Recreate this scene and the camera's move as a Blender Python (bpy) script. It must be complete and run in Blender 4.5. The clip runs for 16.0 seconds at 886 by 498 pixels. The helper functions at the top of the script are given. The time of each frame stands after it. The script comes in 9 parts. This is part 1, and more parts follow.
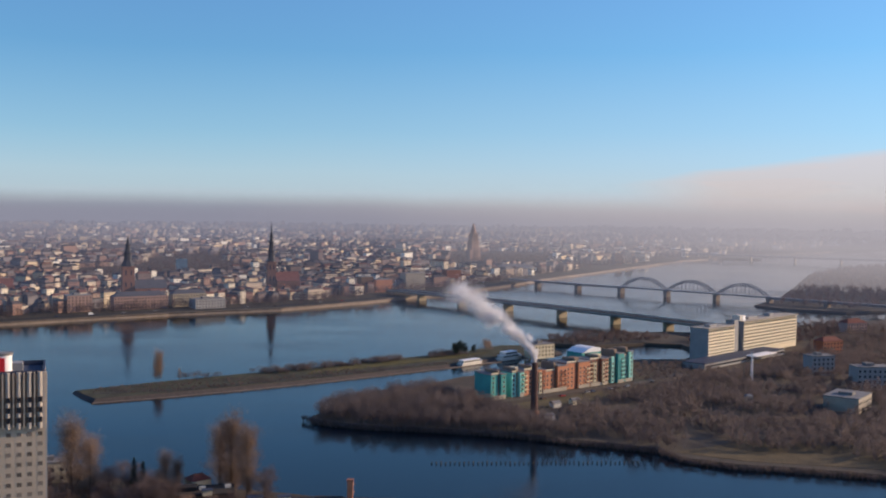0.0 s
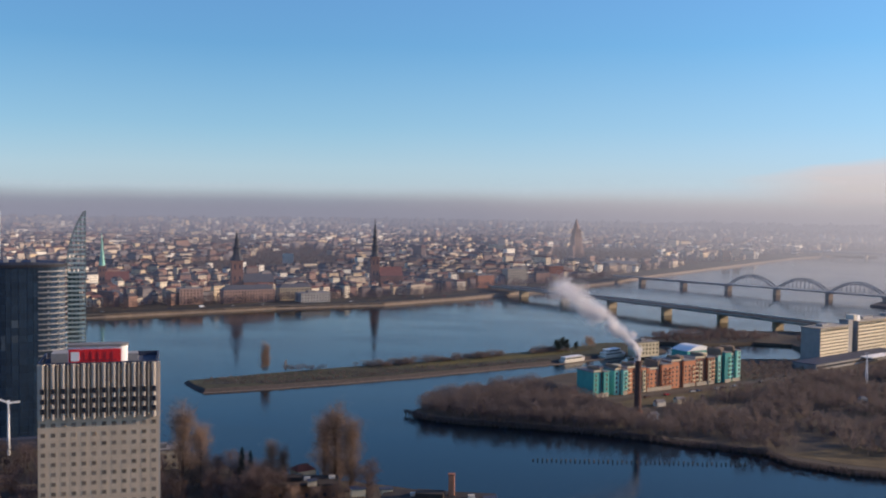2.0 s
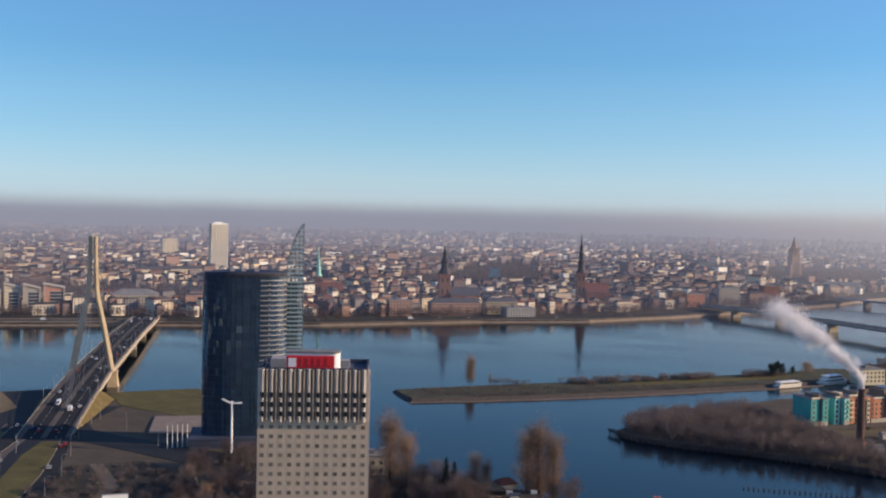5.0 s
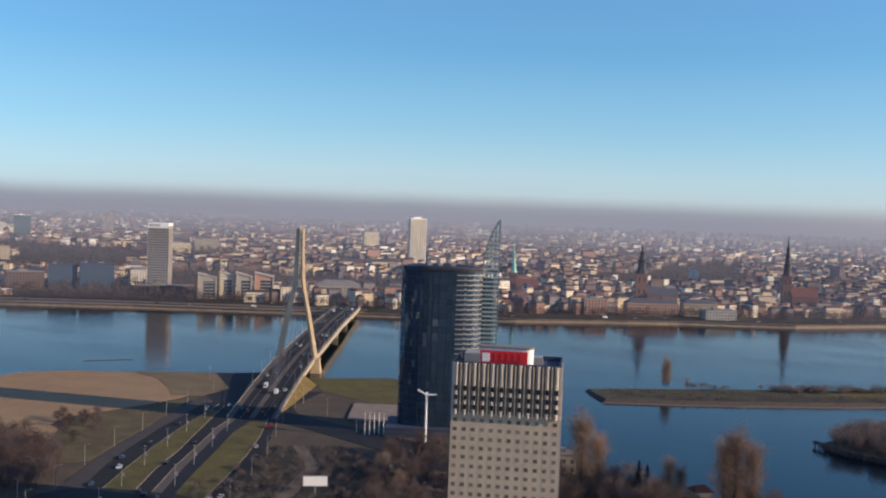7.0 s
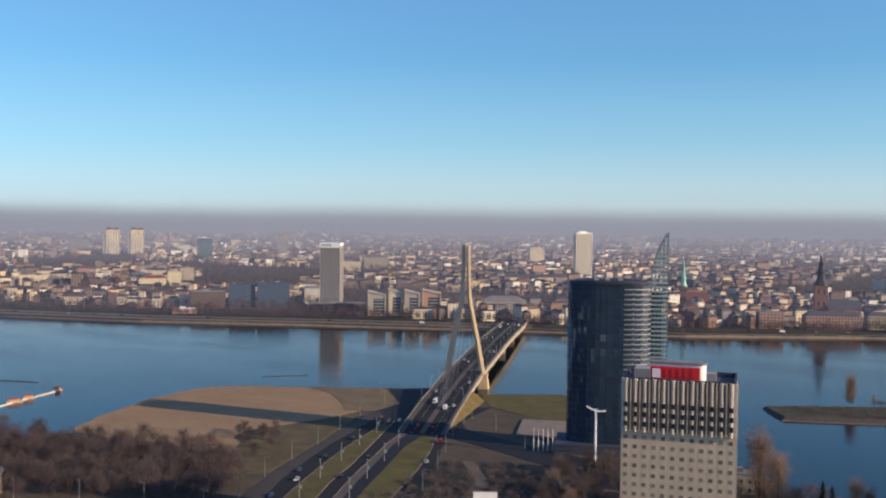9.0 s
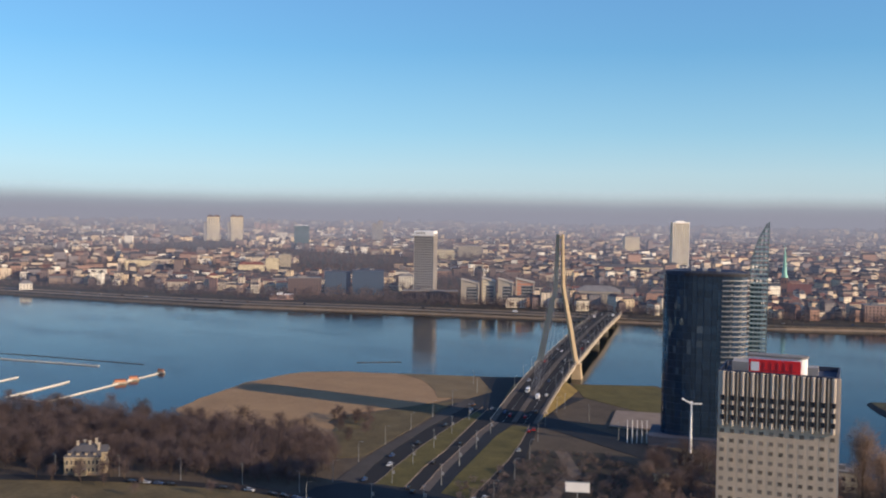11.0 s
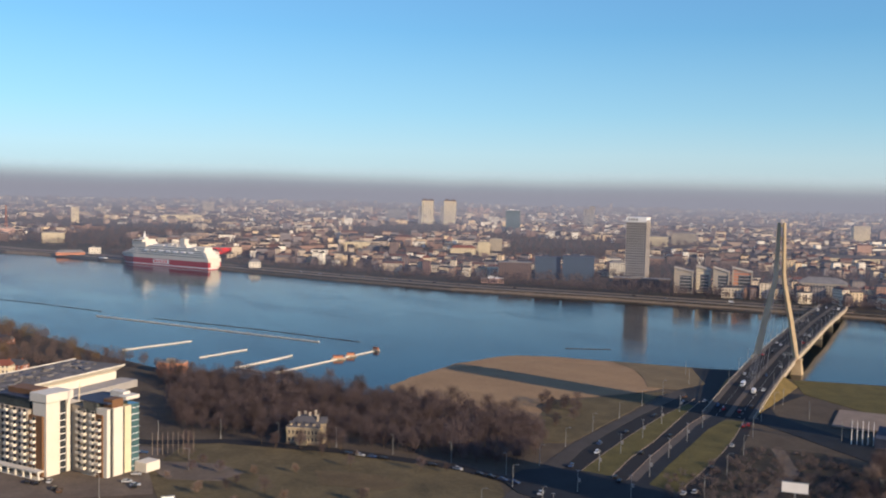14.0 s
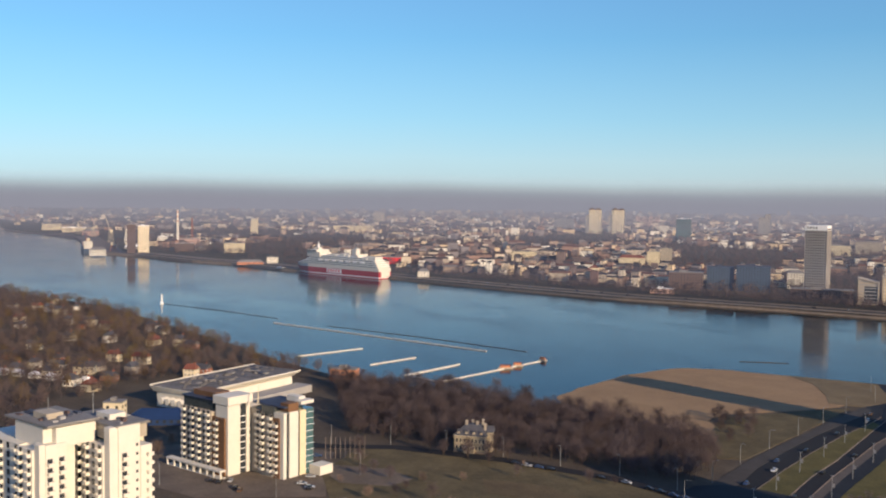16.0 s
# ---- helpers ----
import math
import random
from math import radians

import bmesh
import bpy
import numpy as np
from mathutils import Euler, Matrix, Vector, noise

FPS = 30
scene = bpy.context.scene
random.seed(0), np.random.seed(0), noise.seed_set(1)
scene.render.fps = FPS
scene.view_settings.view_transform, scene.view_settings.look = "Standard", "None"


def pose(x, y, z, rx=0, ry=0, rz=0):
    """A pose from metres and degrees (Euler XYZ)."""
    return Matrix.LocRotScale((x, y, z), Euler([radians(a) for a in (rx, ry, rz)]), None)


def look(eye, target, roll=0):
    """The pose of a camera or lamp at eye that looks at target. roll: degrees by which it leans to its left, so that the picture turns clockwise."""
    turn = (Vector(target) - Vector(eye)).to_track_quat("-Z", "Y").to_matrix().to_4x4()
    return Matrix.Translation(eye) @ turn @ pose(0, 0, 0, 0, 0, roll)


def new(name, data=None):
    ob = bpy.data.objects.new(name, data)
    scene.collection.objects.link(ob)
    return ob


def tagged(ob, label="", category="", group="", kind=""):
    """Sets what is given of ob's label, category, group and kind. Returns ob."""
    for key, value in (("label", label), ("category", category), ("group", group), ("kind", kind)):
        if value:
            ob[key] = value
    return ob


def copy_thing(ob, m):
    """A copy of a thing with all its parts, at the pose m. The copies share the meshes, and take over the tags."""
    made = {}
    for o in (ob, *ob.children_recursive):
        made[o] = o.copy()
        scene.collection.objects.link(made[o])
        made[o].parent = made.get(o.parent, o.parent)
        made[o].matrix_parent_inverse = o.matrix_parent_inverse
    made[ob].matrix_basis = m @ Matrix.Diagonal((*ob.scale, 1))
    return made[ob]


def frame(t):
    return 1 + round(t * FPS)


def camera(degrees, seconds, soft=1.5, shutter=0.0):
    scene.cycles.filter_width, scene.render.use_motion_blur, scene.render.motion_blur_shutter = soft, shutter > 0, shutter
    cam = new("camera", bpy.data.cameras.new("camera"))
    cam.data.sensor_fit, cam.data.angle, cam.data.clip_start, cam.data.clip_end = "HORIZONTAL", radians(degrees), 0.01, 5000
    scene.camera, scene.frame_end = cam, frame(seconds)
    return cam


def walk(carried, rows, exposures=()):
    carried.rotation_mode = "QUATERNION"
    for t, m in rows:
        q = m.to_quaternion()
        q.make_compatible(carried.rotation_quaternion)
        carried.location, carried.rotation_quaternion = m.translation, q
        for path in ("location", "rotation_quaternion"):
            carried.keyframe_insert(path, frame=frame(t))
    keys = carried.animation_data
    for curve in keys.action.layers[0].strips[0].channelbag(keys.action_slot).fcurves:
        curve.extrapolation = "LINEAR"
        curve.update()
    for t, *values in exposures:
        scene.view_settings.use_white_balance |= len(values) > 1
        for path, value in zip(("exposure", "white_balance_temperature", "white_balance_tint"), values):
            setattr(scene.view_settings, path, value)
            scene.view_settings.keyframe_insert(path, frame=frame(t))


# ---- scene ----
cam = camera(47.3, 16.0, soft=2.1)
PATH = [
    (0.0, pose(0, 0, 129, 87.76, -0.67, -0.48)),
    (0.5, pose(0, 0, 129, 87.63, -0.82, 0.39)),
    (1.0, pose(0, 0, 129, 87.46, -0.79, 1.89)),
    (1.5, pose(0, 0, 129, 87.40, -0.70, 3.54)),
    (2.0, pose(0, 0, 129, 87.45, -0.68, 5.31)),
    (2.5, pose(0, 0, 129, 87.54, -0.79, 6.83)),
    (3.0, pose(0, 0, 129, 87.65, -0.90, 8.27)),
    (5.5, pose(0, 0, 129, 88.10, -1.52, 19.60)),
    (6.0, pose(0, 0, 129, 87.93, -1.95, 22.21)),
    (6.5, pose(0, 0, 129, 87.77, -2.08, 24.80)),
    (7.0, pose(0, 0, 129, 87.65, -2.04, 28.06)),
    (7.5, pose(0, 0, 129, 87.66, -1.67, 30.92)),
    (8.0, pose(0, 0, 129, 87.83, -1.19, 33.46)),
    (8.5, pose(0, 0, 129, 88.11, -0.84, 35.49)),
    (9.0, pose(0, 0, 129, 88.32, -0.64, 37.36)),
    (9.5, pose(0, 0, 129, 88.33, -0.75, 39.13)),
    (12.0, pose(0, 0, 129, 87.17, -0.97, 44.54)),
    (12.5, pose(0, 0, 129, 87.10, -1.18, 45.96)),
    (13.0, pose(0, 0, 129, 86.95, -1.42, 48.58)),
    (13.5, pose(0, 0, 129, 86.76, -1.45, 51.34)),
    (14.0, pose(0, 0, 129, 86.54, -1.28, 54.59)),
    (14.5, pose(0, 0, 129, 86.57, -0.95, 57.45)),
    (15.0, pose(0, 0, 129, 86.81, -0.60, 60.22)),
    (15.5, pose(0, 0, 129, 86.95, -0.58, 62.39)),
    (16.0, pose(0, 0, 129, 86.93, -0.68, 64.00)),
]
walk(cam, PATH, [(0.0, 0.38, 6400, 15), (3.0, 0.43, 6400, 15), (7.5, 0.53, 6500, 12), (12.0, 0.54, 6600, 12), (14.5, 0.54, 6650, 11), (16.0, 0.47, 6700, 11)])

# ---- world and sun ----
SUN_DIR = Vector((0.928, 0.228, 0.296)).normalized()     # towards the sun
world = bpy.data.worlds.new("sky")
scene.world = world
world.use_nodes = True
wt = world.node_tree
bg = wt.nodes["Background"]
sky = wt.nodes.new("ShaderNodeTexSky")
sky.sky_type = "NISHITA"
sky.sun_disc = False
sky.sun_elevation = math.asin(SUN_DIR.z)
sky.sun_rotation = math.atan2(SUN_DIR.x, SUN_DIR.y)
sky.altitude = 100
sky.air_density = 1.0
sky.dust_density = 0.25
sky.ozone_density = 3.5
tc = wt.nodes.new("ShaderNodeTexCoord")
steep = wt.nodes.new("ShaderNodeVectorMath")
steep.operation = "MULTIPLY_ADD"
steep.inputs[1].default_value = (1.0, 1.0, 1.4)
steep.inputs[2].default_value = (0.0, 0.0, 0.18)
wt.links.new(tc.outputs["Generated"], steep.inputs[0])
unit = wt.nodes.new("ShaderNodeVectorMath")
unit.operation = "NORMALIZE"
wt.links.new(steep.outputs[0], unit.inputs[0])
wt.links.new(unit.outputs[0], sky.inputs[0])
rich = wt.nodes.new("ShaderNodeHueSaturation")
rich.inputs["Saturation"].default_value = 1.1
wt.links.new(sky.outputs[0], rich.inputs["Color"])
cool = wt.nodes.new("ShaderNodeMix")
cool.data_type, cool.blend_type = "RGBA", "MULTIPLY"
cool.inputs["Factor"].default_value = 1.0
# the tint turns from the hazy low sky to the clear zenith
high = wt.nodes.new("ShaderNodeSeparateXYZ")
wt.links.new(tc.outputs["Generated"], high.inputs[0])
rise = wt.nodes.new("ShaderNodeMapRange")
rise.inputs["From Min"].default_value, rise.inputs["From Max"].default_value = 0.15, 0.85
wt.links.new(high.outputs["Z"], rise.inputs[0])
tone = wt.nodes.new("ShaderNodeMix")
tone.data_type = "RGBA"
low = wt.nodes.new("ShaderNodeMix")
low.data_type = "RGBA"
low.inputs["A"].default_value = (1.02, 1.115, 0.835, 1)
low.inputs["B"].default_value = (1.05, 1.16, 1.01, 1)
climb = wt.nodes.new("ShaderNodeMapRange")
climb.inputs["From Min"].default_value, climb.inputs["From Max"].default_value = 0.03, 0.2
wt.links.new(high.outputs["Z"], climb.inputs[0])
wt.links.new(climb.outputs[0], low.inputs["Factor"])
wt.links.new(low.outputs["Result"], tone.inputs["A"])
tone.inputs["B"].default_value = (1.5, 1.0, 1.05, 1)
wt.links.new(rise.outputs[0], tone.inputs["Factor"])
wt.links.new(tone.outputs["Result"], cool.inputs["B"])
wt.links.new(rich.outputs[0], cool.inputs["A"])
wt.links.new(cool.outputs["Result"], bg.inputs[0])
bg.inputs[1].default_value = 0.173

sun = new("sun", bpy.data.lights.new("sun", "SUN"))
sun.data.energy = 4.4
sun.data.angle = radians(0.6)
sun.data.color = (1.0, 0.78, 0.54)
sun.matrix_world = look((0, 0, 600), Vector((0, 0, 600)) - SUN_DIR)

# ---- materials ----
def node(nt, kind, **inputs):
    n = nt.nodes.new(kind)
    for k, v in inputs.items():
        n.inputs[k.replace("_", " ")].default_value = v
    return n


def mat(name, colour, rough=0.8, metal=0.0, vary=0.25, size=1.0, bump=0.2, per="none", second=None, mix=0.5, spec=0.25):
    """A surface with coarse stains and fine grain. size: metres of the coarse pattern. per: 'object' or 'island' varies the pieces."""
    m = bpy.data.materials.new(name)
    m.use_nodes = True
    nt = m.node_tree
    b = nt.nodes["Principled BSDF"]
    b.inputs["Roughness"].default_value = rough
    b.inputs["Metallic"].default_value = metal
    b.inputs["Specular IOR Level"].default_value = spec
    co = nt.nodes.new("ShaderNodeTexCoord")
    big = node(nt, "ShaderNodeTexNoise", Scale=1.0 / size, Detail=5.0, Roughness=0.6)
    fine = node(nt, "ShaderNodeTexNoise", Scale=9.0 / size, Detail=3.0, Roughness=0.6)
    nt.links.new(co.outputs["Object"], big.inputs["Vector"])
    nt.links.new(co.outputs["Object"], fine.inputs["Vector"])
    dark = [c * (1 - vary) for c in colour]
    lite = [min(1, c * (1 + vary)) for c in colour]
    ramp = nt.nodes.new("ShaderNodeValToRGB")
    ramp.color_ramp.elements[0].position, ramp.color_ramp.elements[1].position = 0.3, 0.7
    ramp.color_ramp.elements[0].color = (*dark, 1)
    ramp.color_ramp.elements[1].color = (*(second or lite), 1)
    blend = nt.nodes.new("ShaderNodeMath")
    blend.operation = "MULTIPLY_ADD"
    blend.inputs[1].default_value = 0.35
    nt.links.new(fine.outputs["Fac"], blend.inputs[0])
    scaled = nt.nodes.new("ShaderNodeMath")
    scaled.operation = "MULTIPLY"
    scaled.inputs[1].default_value = 0.65
    nt.links.new(big.outputs["Fac"], scaled.inputs[0])
    nt.links.new(scaled.outputs[0], blend.inputs[2])
    nt.links.new(blend.outputs[0], ramp.inputs[0])
    col = ramp.outputs[0]
    if per != "none":
        if per == "object":
            src = nt.nodes.new("ShaderNodeObjectInfo").outputs["Random"]
        else:
            src = nt.nodes.new("ShaderNodeNewGeometry").outputs["Random Per Island"]
        hsv = nt.nodes.new("ShaderNodeHueSaturation")
        rng = nt.nodes.new("ShaderNodeMapRange")
        rng.inputs["To Min"].default_value, rng.inputs["To Max"].default_value = 1 - mix, 1 + mix
        nt.links.new(src, rng.inputs[0])
        nt.links.new(rng.outputs[0], hsv.inputs["Value"])
        nt.links.new(col, hsv.inputs["Color"])
        col = hsv.outputs[0]
    nt.links.new(col, b.inputs["Base Color"])
    if bump:
        bp = node(nt, "ShaderNodeBump", Strength=bump, Distance=0.05 * size)
        nt.links.new(fine.outputs["Fac"], bp.inputs["Height"])
        nt.links.new(bp.outputs[0], b.inputs["Normal"])
    return m


def palette_mat(name, colours, rough=0.85, per="island", vary=0.2):
    """A surface whose pieces pick one of several colours at random."""
    m = mat(name, (0.5, 0.5, 0.5), rough, vary=vary, size=6.0, bump=0.0)
    nt = m.node_tree
    b = nt.nodes["Principled BSDF"]
    old = b.inputs["Base Color"].links[0].from_socket
    if per == "object":
        src = nt.nodes.new("ShaderNodeObjectInfo").outputs["Random"]
    else:
        src = nt.nodes.new("ShaderNodeNewGeometry").outputs["Random Per Island"]
    ramp = nt.nodes.new("ShaderNodeValToRGB")
    ramp.color_ramp.interpolation = "CONSTANT"
    els = ramp.color_ramp.elements
    while len(els) < len(colours):
        els.new(0.5)
    for k, c in enumerate(colours):
        els[k].position = k / len(colours)
        els[k].color = (*c, 1)
    nt.links.new(src, ramp.inputs[0])
    mul = nt.nodes.new("ShaderNodeMix")
    mul.data_type, mul.blend_type = "RGBA", "MULTIPLY"
    mul.inputs["Factor"].default_value = 1.0
    gain = nt.nodes.new("ShaderNodeMix")
    gain.data_type, gain.blend_type = "RGBA", "ADD"
    gain.inputs["Factor"].default_value = 1.0
    gain.inputs["B"].default_value = (0.5, 0.5, 0.5, 1)
    nt.links.new(old, gain.inputs["A"])
    nt.links.new(gain.outputs["Result"], mul.inputs["A"])
    nt.links.new(ramp.outputs[0], mul.inputs["B"])
    nt.links.new(mul.outputs["Result"], b.inputs["Base Color"])
    return m


M_SOIL = mat("winter_ground", (0.078, 0.06, 0.048), 0.95, vary=0.4, size=22, second=(0.112, 0.088, 0.06), bump=0.4)
M_PARK = mat("damp_park_ground", (0.05, 0.042, 0.034), 0.95, vary=0.4, size=30, second=(0.085, 0.07, 0.045), bump=0.4)
M_VERGE = mat("mown_verge_grass", (0.082, 0.079, 0.025), 0.95, vary=0.4, size=12, second=(0.14, 0.113, 0.038), bump=0.5)
M_GRASS = mat("winter_grass", (0.1, 0.082, 0.042), 0.95, vary=0.45, size=16, second=(0.15, 0.115, 0.058), bump=0.5)
M_DRYGRASS = mat("dry_reed_grass", (0.1, 0.073, 0.04), 0.95, vary=0.3, size=12, second=(0.15, 0.108, 0.055), bump=0.5)
M_DAM = mat("dam_turf", (0.07, 0.056, 0.05), 0.95, vary=0.6, size=16, second=(0.085, 0.085, 0.042), bump=0.5)
M_SAND = mat("river_sand", (0.27, 0.172, 0.093), 0.95, vary=0.16, size=25, second=(0.33, 0.218, 0.118), bump=0.3)
M_SANDGRASS = mat("sandy_dry_grass", (0.17, 0.128, 0.07), 0.95, vary=0.3, size=14, second=(0.21, 0.155, 0.085), bump=0.4)
M_MUD = mat("dark_bare_mud", (0.036, 0.031, 0.028), 0.95, vary=0.45, size=18, second=(0.062, 0.053, 0.036), bump=0.5)
M_ASPHALT = mat("asphalt", (0.017, 0.017, 0.019), 0.9, vary=0.25, size=14, bump=0.2)
M_YARD = mat("worn_brown_asphalt", (0.135, 0.106, 0.083), 0.92, vary=0.35, size=14, second=(0.18, 0.142, 0.108), bump=0.3)
# used for dark asphalt and for shadow patches painted on the ground
M_DARKGROUND = mat("dark_asphalt_lot", (0.016, 0.017, 0.02), 0.8, vary=0.3, size=12, bump=0.2)
M_PAVE = mat("concrete_paving", (0.095, 0.08, 0.068), 0.9, vary=0.18, size=5)
M_GREYPATH = mat("dull_grey_paving", (0.06, 0.053, 0.047), 0.9, vary=0.25, size=6)
M_MARK = mat("road_marking", (0.6, 0.6, 0.58), 0.8, vary=0.1, size=2, bump=0)
M_QUAYLAWN = mat("trodden_quay_lawn", (0.19, 0.15, 0.11), 0.95, vary=0.3, size=14, second=(0.225, 0.178, 0.125), bump=0.4)
M_STONE = mat("embankment_stone", (0.22, 0.175, 0.14), 0.9, vary=0.25, size=7, bump=0.4)
M_QUAYSTONE = mat("worn_quay_stone", (0.15, 0.118, 0.095), 0.9, vary=0.3, size=9, bump=0.4)
M_DULLBROWN = mat("dull_brown_facade", (0.115, 0.075, 0.065), 0.75, vary=0.2, size=5)
M_RIPRAP = mat("dark_bank_stones", (0.075, 0.062, 0.055), 0.95, vary=0.4, size=3, bump=0.8)
M_CONC = mat("pale_concrete", (0.38, 0.33, 0.26), 0.85, vary=0.16, size=8)
M_SLAB = mat("sandy_concrete_panel", (0.63, 0.49, 0.34), 0.85, vary=0.14, size=5)
M_FIN = mat("pale_concrete_fin", (0.5, 0.43, 0.35), 0.8, vary=0.1, size=4)
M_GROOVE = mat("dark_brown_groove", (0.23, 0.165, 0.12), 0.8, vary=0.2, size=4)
M_BRONZE = mat("brown_facade", (0.16, 0.085, 0.045), 0.7, vary=0.15, size=3)
M_ROOFBLUE = mat("dark_roof_felt", (0.045, 0.055, 0.085), 0.7, vary=0.2, size=6)
M_VILLA = mat("weathered_limestone", (0.335, 0.28, 0.195), 0.9, vary=0.2, size=4)
M_HALLROOF = mat("stained_roof_felt", (0.11, 0.102, 0.1), 0.9, vary=0.5, size=9, second=(0.24, 0.22, 0.2))
M_TARROOF = mat("tarred_roof_felt", (0.034, 0.03, 0.028), 0.85, vary=0.4, size=6, second=(0.06, 0.05, 0.043))
M_ROOFGREY = mat("grey_roof_felt", (0.2, 0.19, 0.18), 0.85, vary=0.25, size=8)
M_WHITE = mat("white_render", (0.62, 0.58, 0.5), 0.8, vary=0.06, size=6)
M_WHITEPAINT = mat("white_paint", (0.8, 0.79, 0.77), 0.45, vary=0.06, size=4, bump=0)
M_HOTEL = mat("bright_cream_panel", (0.78, 0.67, 0.48), 0.8, vary=0.08, size=6)
M_CREAM = mat("cream_render", (0.62, 0.53, 0.36), 0.85, vary=0.1, size=6)
M_ROSE = mat("rose_render", (0.46, 0.3, 0.25), 0.85, vary=0.14, size=6)
M_RIB = mat("grey_brown_concrete_rib", (0.37, 0.335, 0.3), 0.85, vary=0.14, size=8)
M_GREYWALL = mat("grey_wall", (0.3, 0.29, 0.28), 0.85, vary=0.15, size=6)
M_BRICK = mat("red_brick", (0.3, 0.12, 0.075), 0.9, vary=0.2, size=4)
M_ORANGE = mat("orange_brick", (0.5, 0.215, 0.12), 0.85, vary=0.2, size=4)
M_TEAL = mat("teal_cladding", (0.07, 0.33, 0.3), 0.6, vary=0.15, size=4)
M_TEALPALE = mat("pale_teal_cladding", (0.28, 0.62, 0.54), 0.6, vary=0.12, size=4)
M_RED = mat("red_sign_panel", (0.72, 0.03, 0.035), 0.5, vary=0.08, size=2, bump=0)
M_REDHULL = mat("red_hull_paint", (0.36, 0.028, 0.042), 0.4, vary=0.1, size=8, bump=0)
M_STEEL = mat("grey_steel", (0.3, 0.31, 0.31), 0.5, 0.6, vary=0.15, size=3, bump=0)
M_GREENSTEEL = mat("grey_green_steel", (0.15, 0.19, 0.2), 0.5, 0.2, vary=0.15, size=3, bump=0)
M_BRIDGESTEEL = mat("riveted_grey_steel", (0.21, 0.21, 0.215), 0.6, 0.2, vary=0.15, size=4, bump=0)
M_RUNG = mat("pale_teal_steel", (0.33, 0.42, 0.42), 0.5, 0.2, vary=0.15, size=3, bump=0)
M_LOUVRE = mat("pale_metal_louvre", (0.36, 0.35, 0.34), 0.4, 0.4, vary=0.1, size=3, bump=0)
M_BLUE = mat("blue_metal_cladding", (0.05, 0.08, 0.13), 0.5, 0.1, vary=0.15, size=5, bump=0)
M_DEEPBLUE = mat("deep_blue_sheet_metal", (0.018, 0.04, 0.105), 0.5, 0.1, vary=0.2, size=5, bump=0)
M_COPPER = mat("green_copper", (0.22, 0.45, 0.37), 0.6, 0.2, vary=0.18, size=3)
M_DARKCOPPER = mat("dark_copper", (0.035, 0.035, 0.042), 0.6, 0.3, vary=0.2, size=3)
M_TILE = mat("red_roof_tiles", (0.18, 0.066, 0.048), 0.85, vary=0.25, size=4)
M_SLATE = mat("slate_roof", (0.075, 0.075, 0.085), 0.7, vary=0.25, size=4)
M_BARK = mat("bark", (0.085, 0.062, 0.046), 0.95, vary=0.3, size=0.8)
M_TWIG = mat("bare_twigs", (0.135, 0.1, 0.095), 0.95, vary=0.25, size=3, bump=0, per="object", mix=0.35)
M_TWIGWOOD = mat("bare_wood", (0.145, 0.108, 0.103), 0.95, vary=0.3, size=25, bump=0, per="island", mix=0.18)
M_SCRUB = mat("grey_brown_scrub", (0.17, 0.138, 0.14), 0.95, vary=0.3, size=70, bump=0, per="island", mix=0.15, second=(0.21, 0.165, 0.145))
M_RUSTWOOD = mat("russet_olive_wood", (0.3, 0.17, 0.09), 0.95, vary=0.4, size=40, bump=0, per="island", mix=0.3, second=(0.26, 0.2, 0.1))
M_RUST = mat("russet_twigs", (0.31, 0.22, 0.165), 0.95, vary=0.25, size=3, bump=0, per="object", mix=0.3)
M_TWIGISLE = mat("lilac_brown_twigs", (0.18, 0.143, 0.14), 0.95, vary=0.35, size=30, bump=0, per="island", mix=0.2, second=(0.235, 0.165, 0.135))
for twig in (M_TWIG, M_TWIGWOOD, M_SCRUB, M_RUSTWOOD, M_RUST, M_TWIGISLE):
    # thin twigs let half of the light past to their far side
    nt = twig.node_tree
    b, out = nt.nodes["Principled BSDF"], nt.nodes["Material Output"]
    far_side = nt.nodes.new("ShaderNodeBsdfTranslucent")
    half = nt.nodes.new("ShaderNodeMixShader")
    nt.links.new(b.inputs["Base Color"].links[0].from_socket, far_side.inputs[0])
    nt.links.new(b.outputs[0], half.inputs[1])
    nt.links.new(far_side.outputs[0], half.inputs[2])
    nt.links.new(half.outputs[0], out.inputs[0])
M_CONIFER = mat("dark_needles", (0.03, 0.04, 0.028), 0.9, vary=0.3, size=2, bump=0)
M_WINDOW = mat("dark_window_glass", (0.035, 0.04, 0.048), 0.12, vary=0.2, size=2, bump=0, spec=0.6)
M_SLABGLASS = mat("dull_window_glass", (0.23, 0.18, 0.135), 0.45, vary=0.35, size=3, bump=0, per="object", mix=0.4)
M_GLASSBLUE = mat("blue_tinted_glazing", (0.06, 0.105, 0.165), 0.06, 0.62, vary=0.15, size=9, bump=0, per="object", mix=0.2, spec=0.8)
M_GLASSPALE = mat("glazing_with_drawn_blinds", (0.1, 0.14, 0.18), 0.15, 0.4, vary=0.3, size=3, bump=0, per="object", mix=0.3)
M_SMOKEGLASS = mat("smoke_grey_glazing", (0.06, 0.07, 0.07), 0.25, vary=0.3, size=3, bump=0, spec=0.4)
M_GLASSTEAL = mat("teal_glazing", (0.06, 0.12, 0.13), 0.1, vary=0.2, size=3, bump=0, spec=0.7)
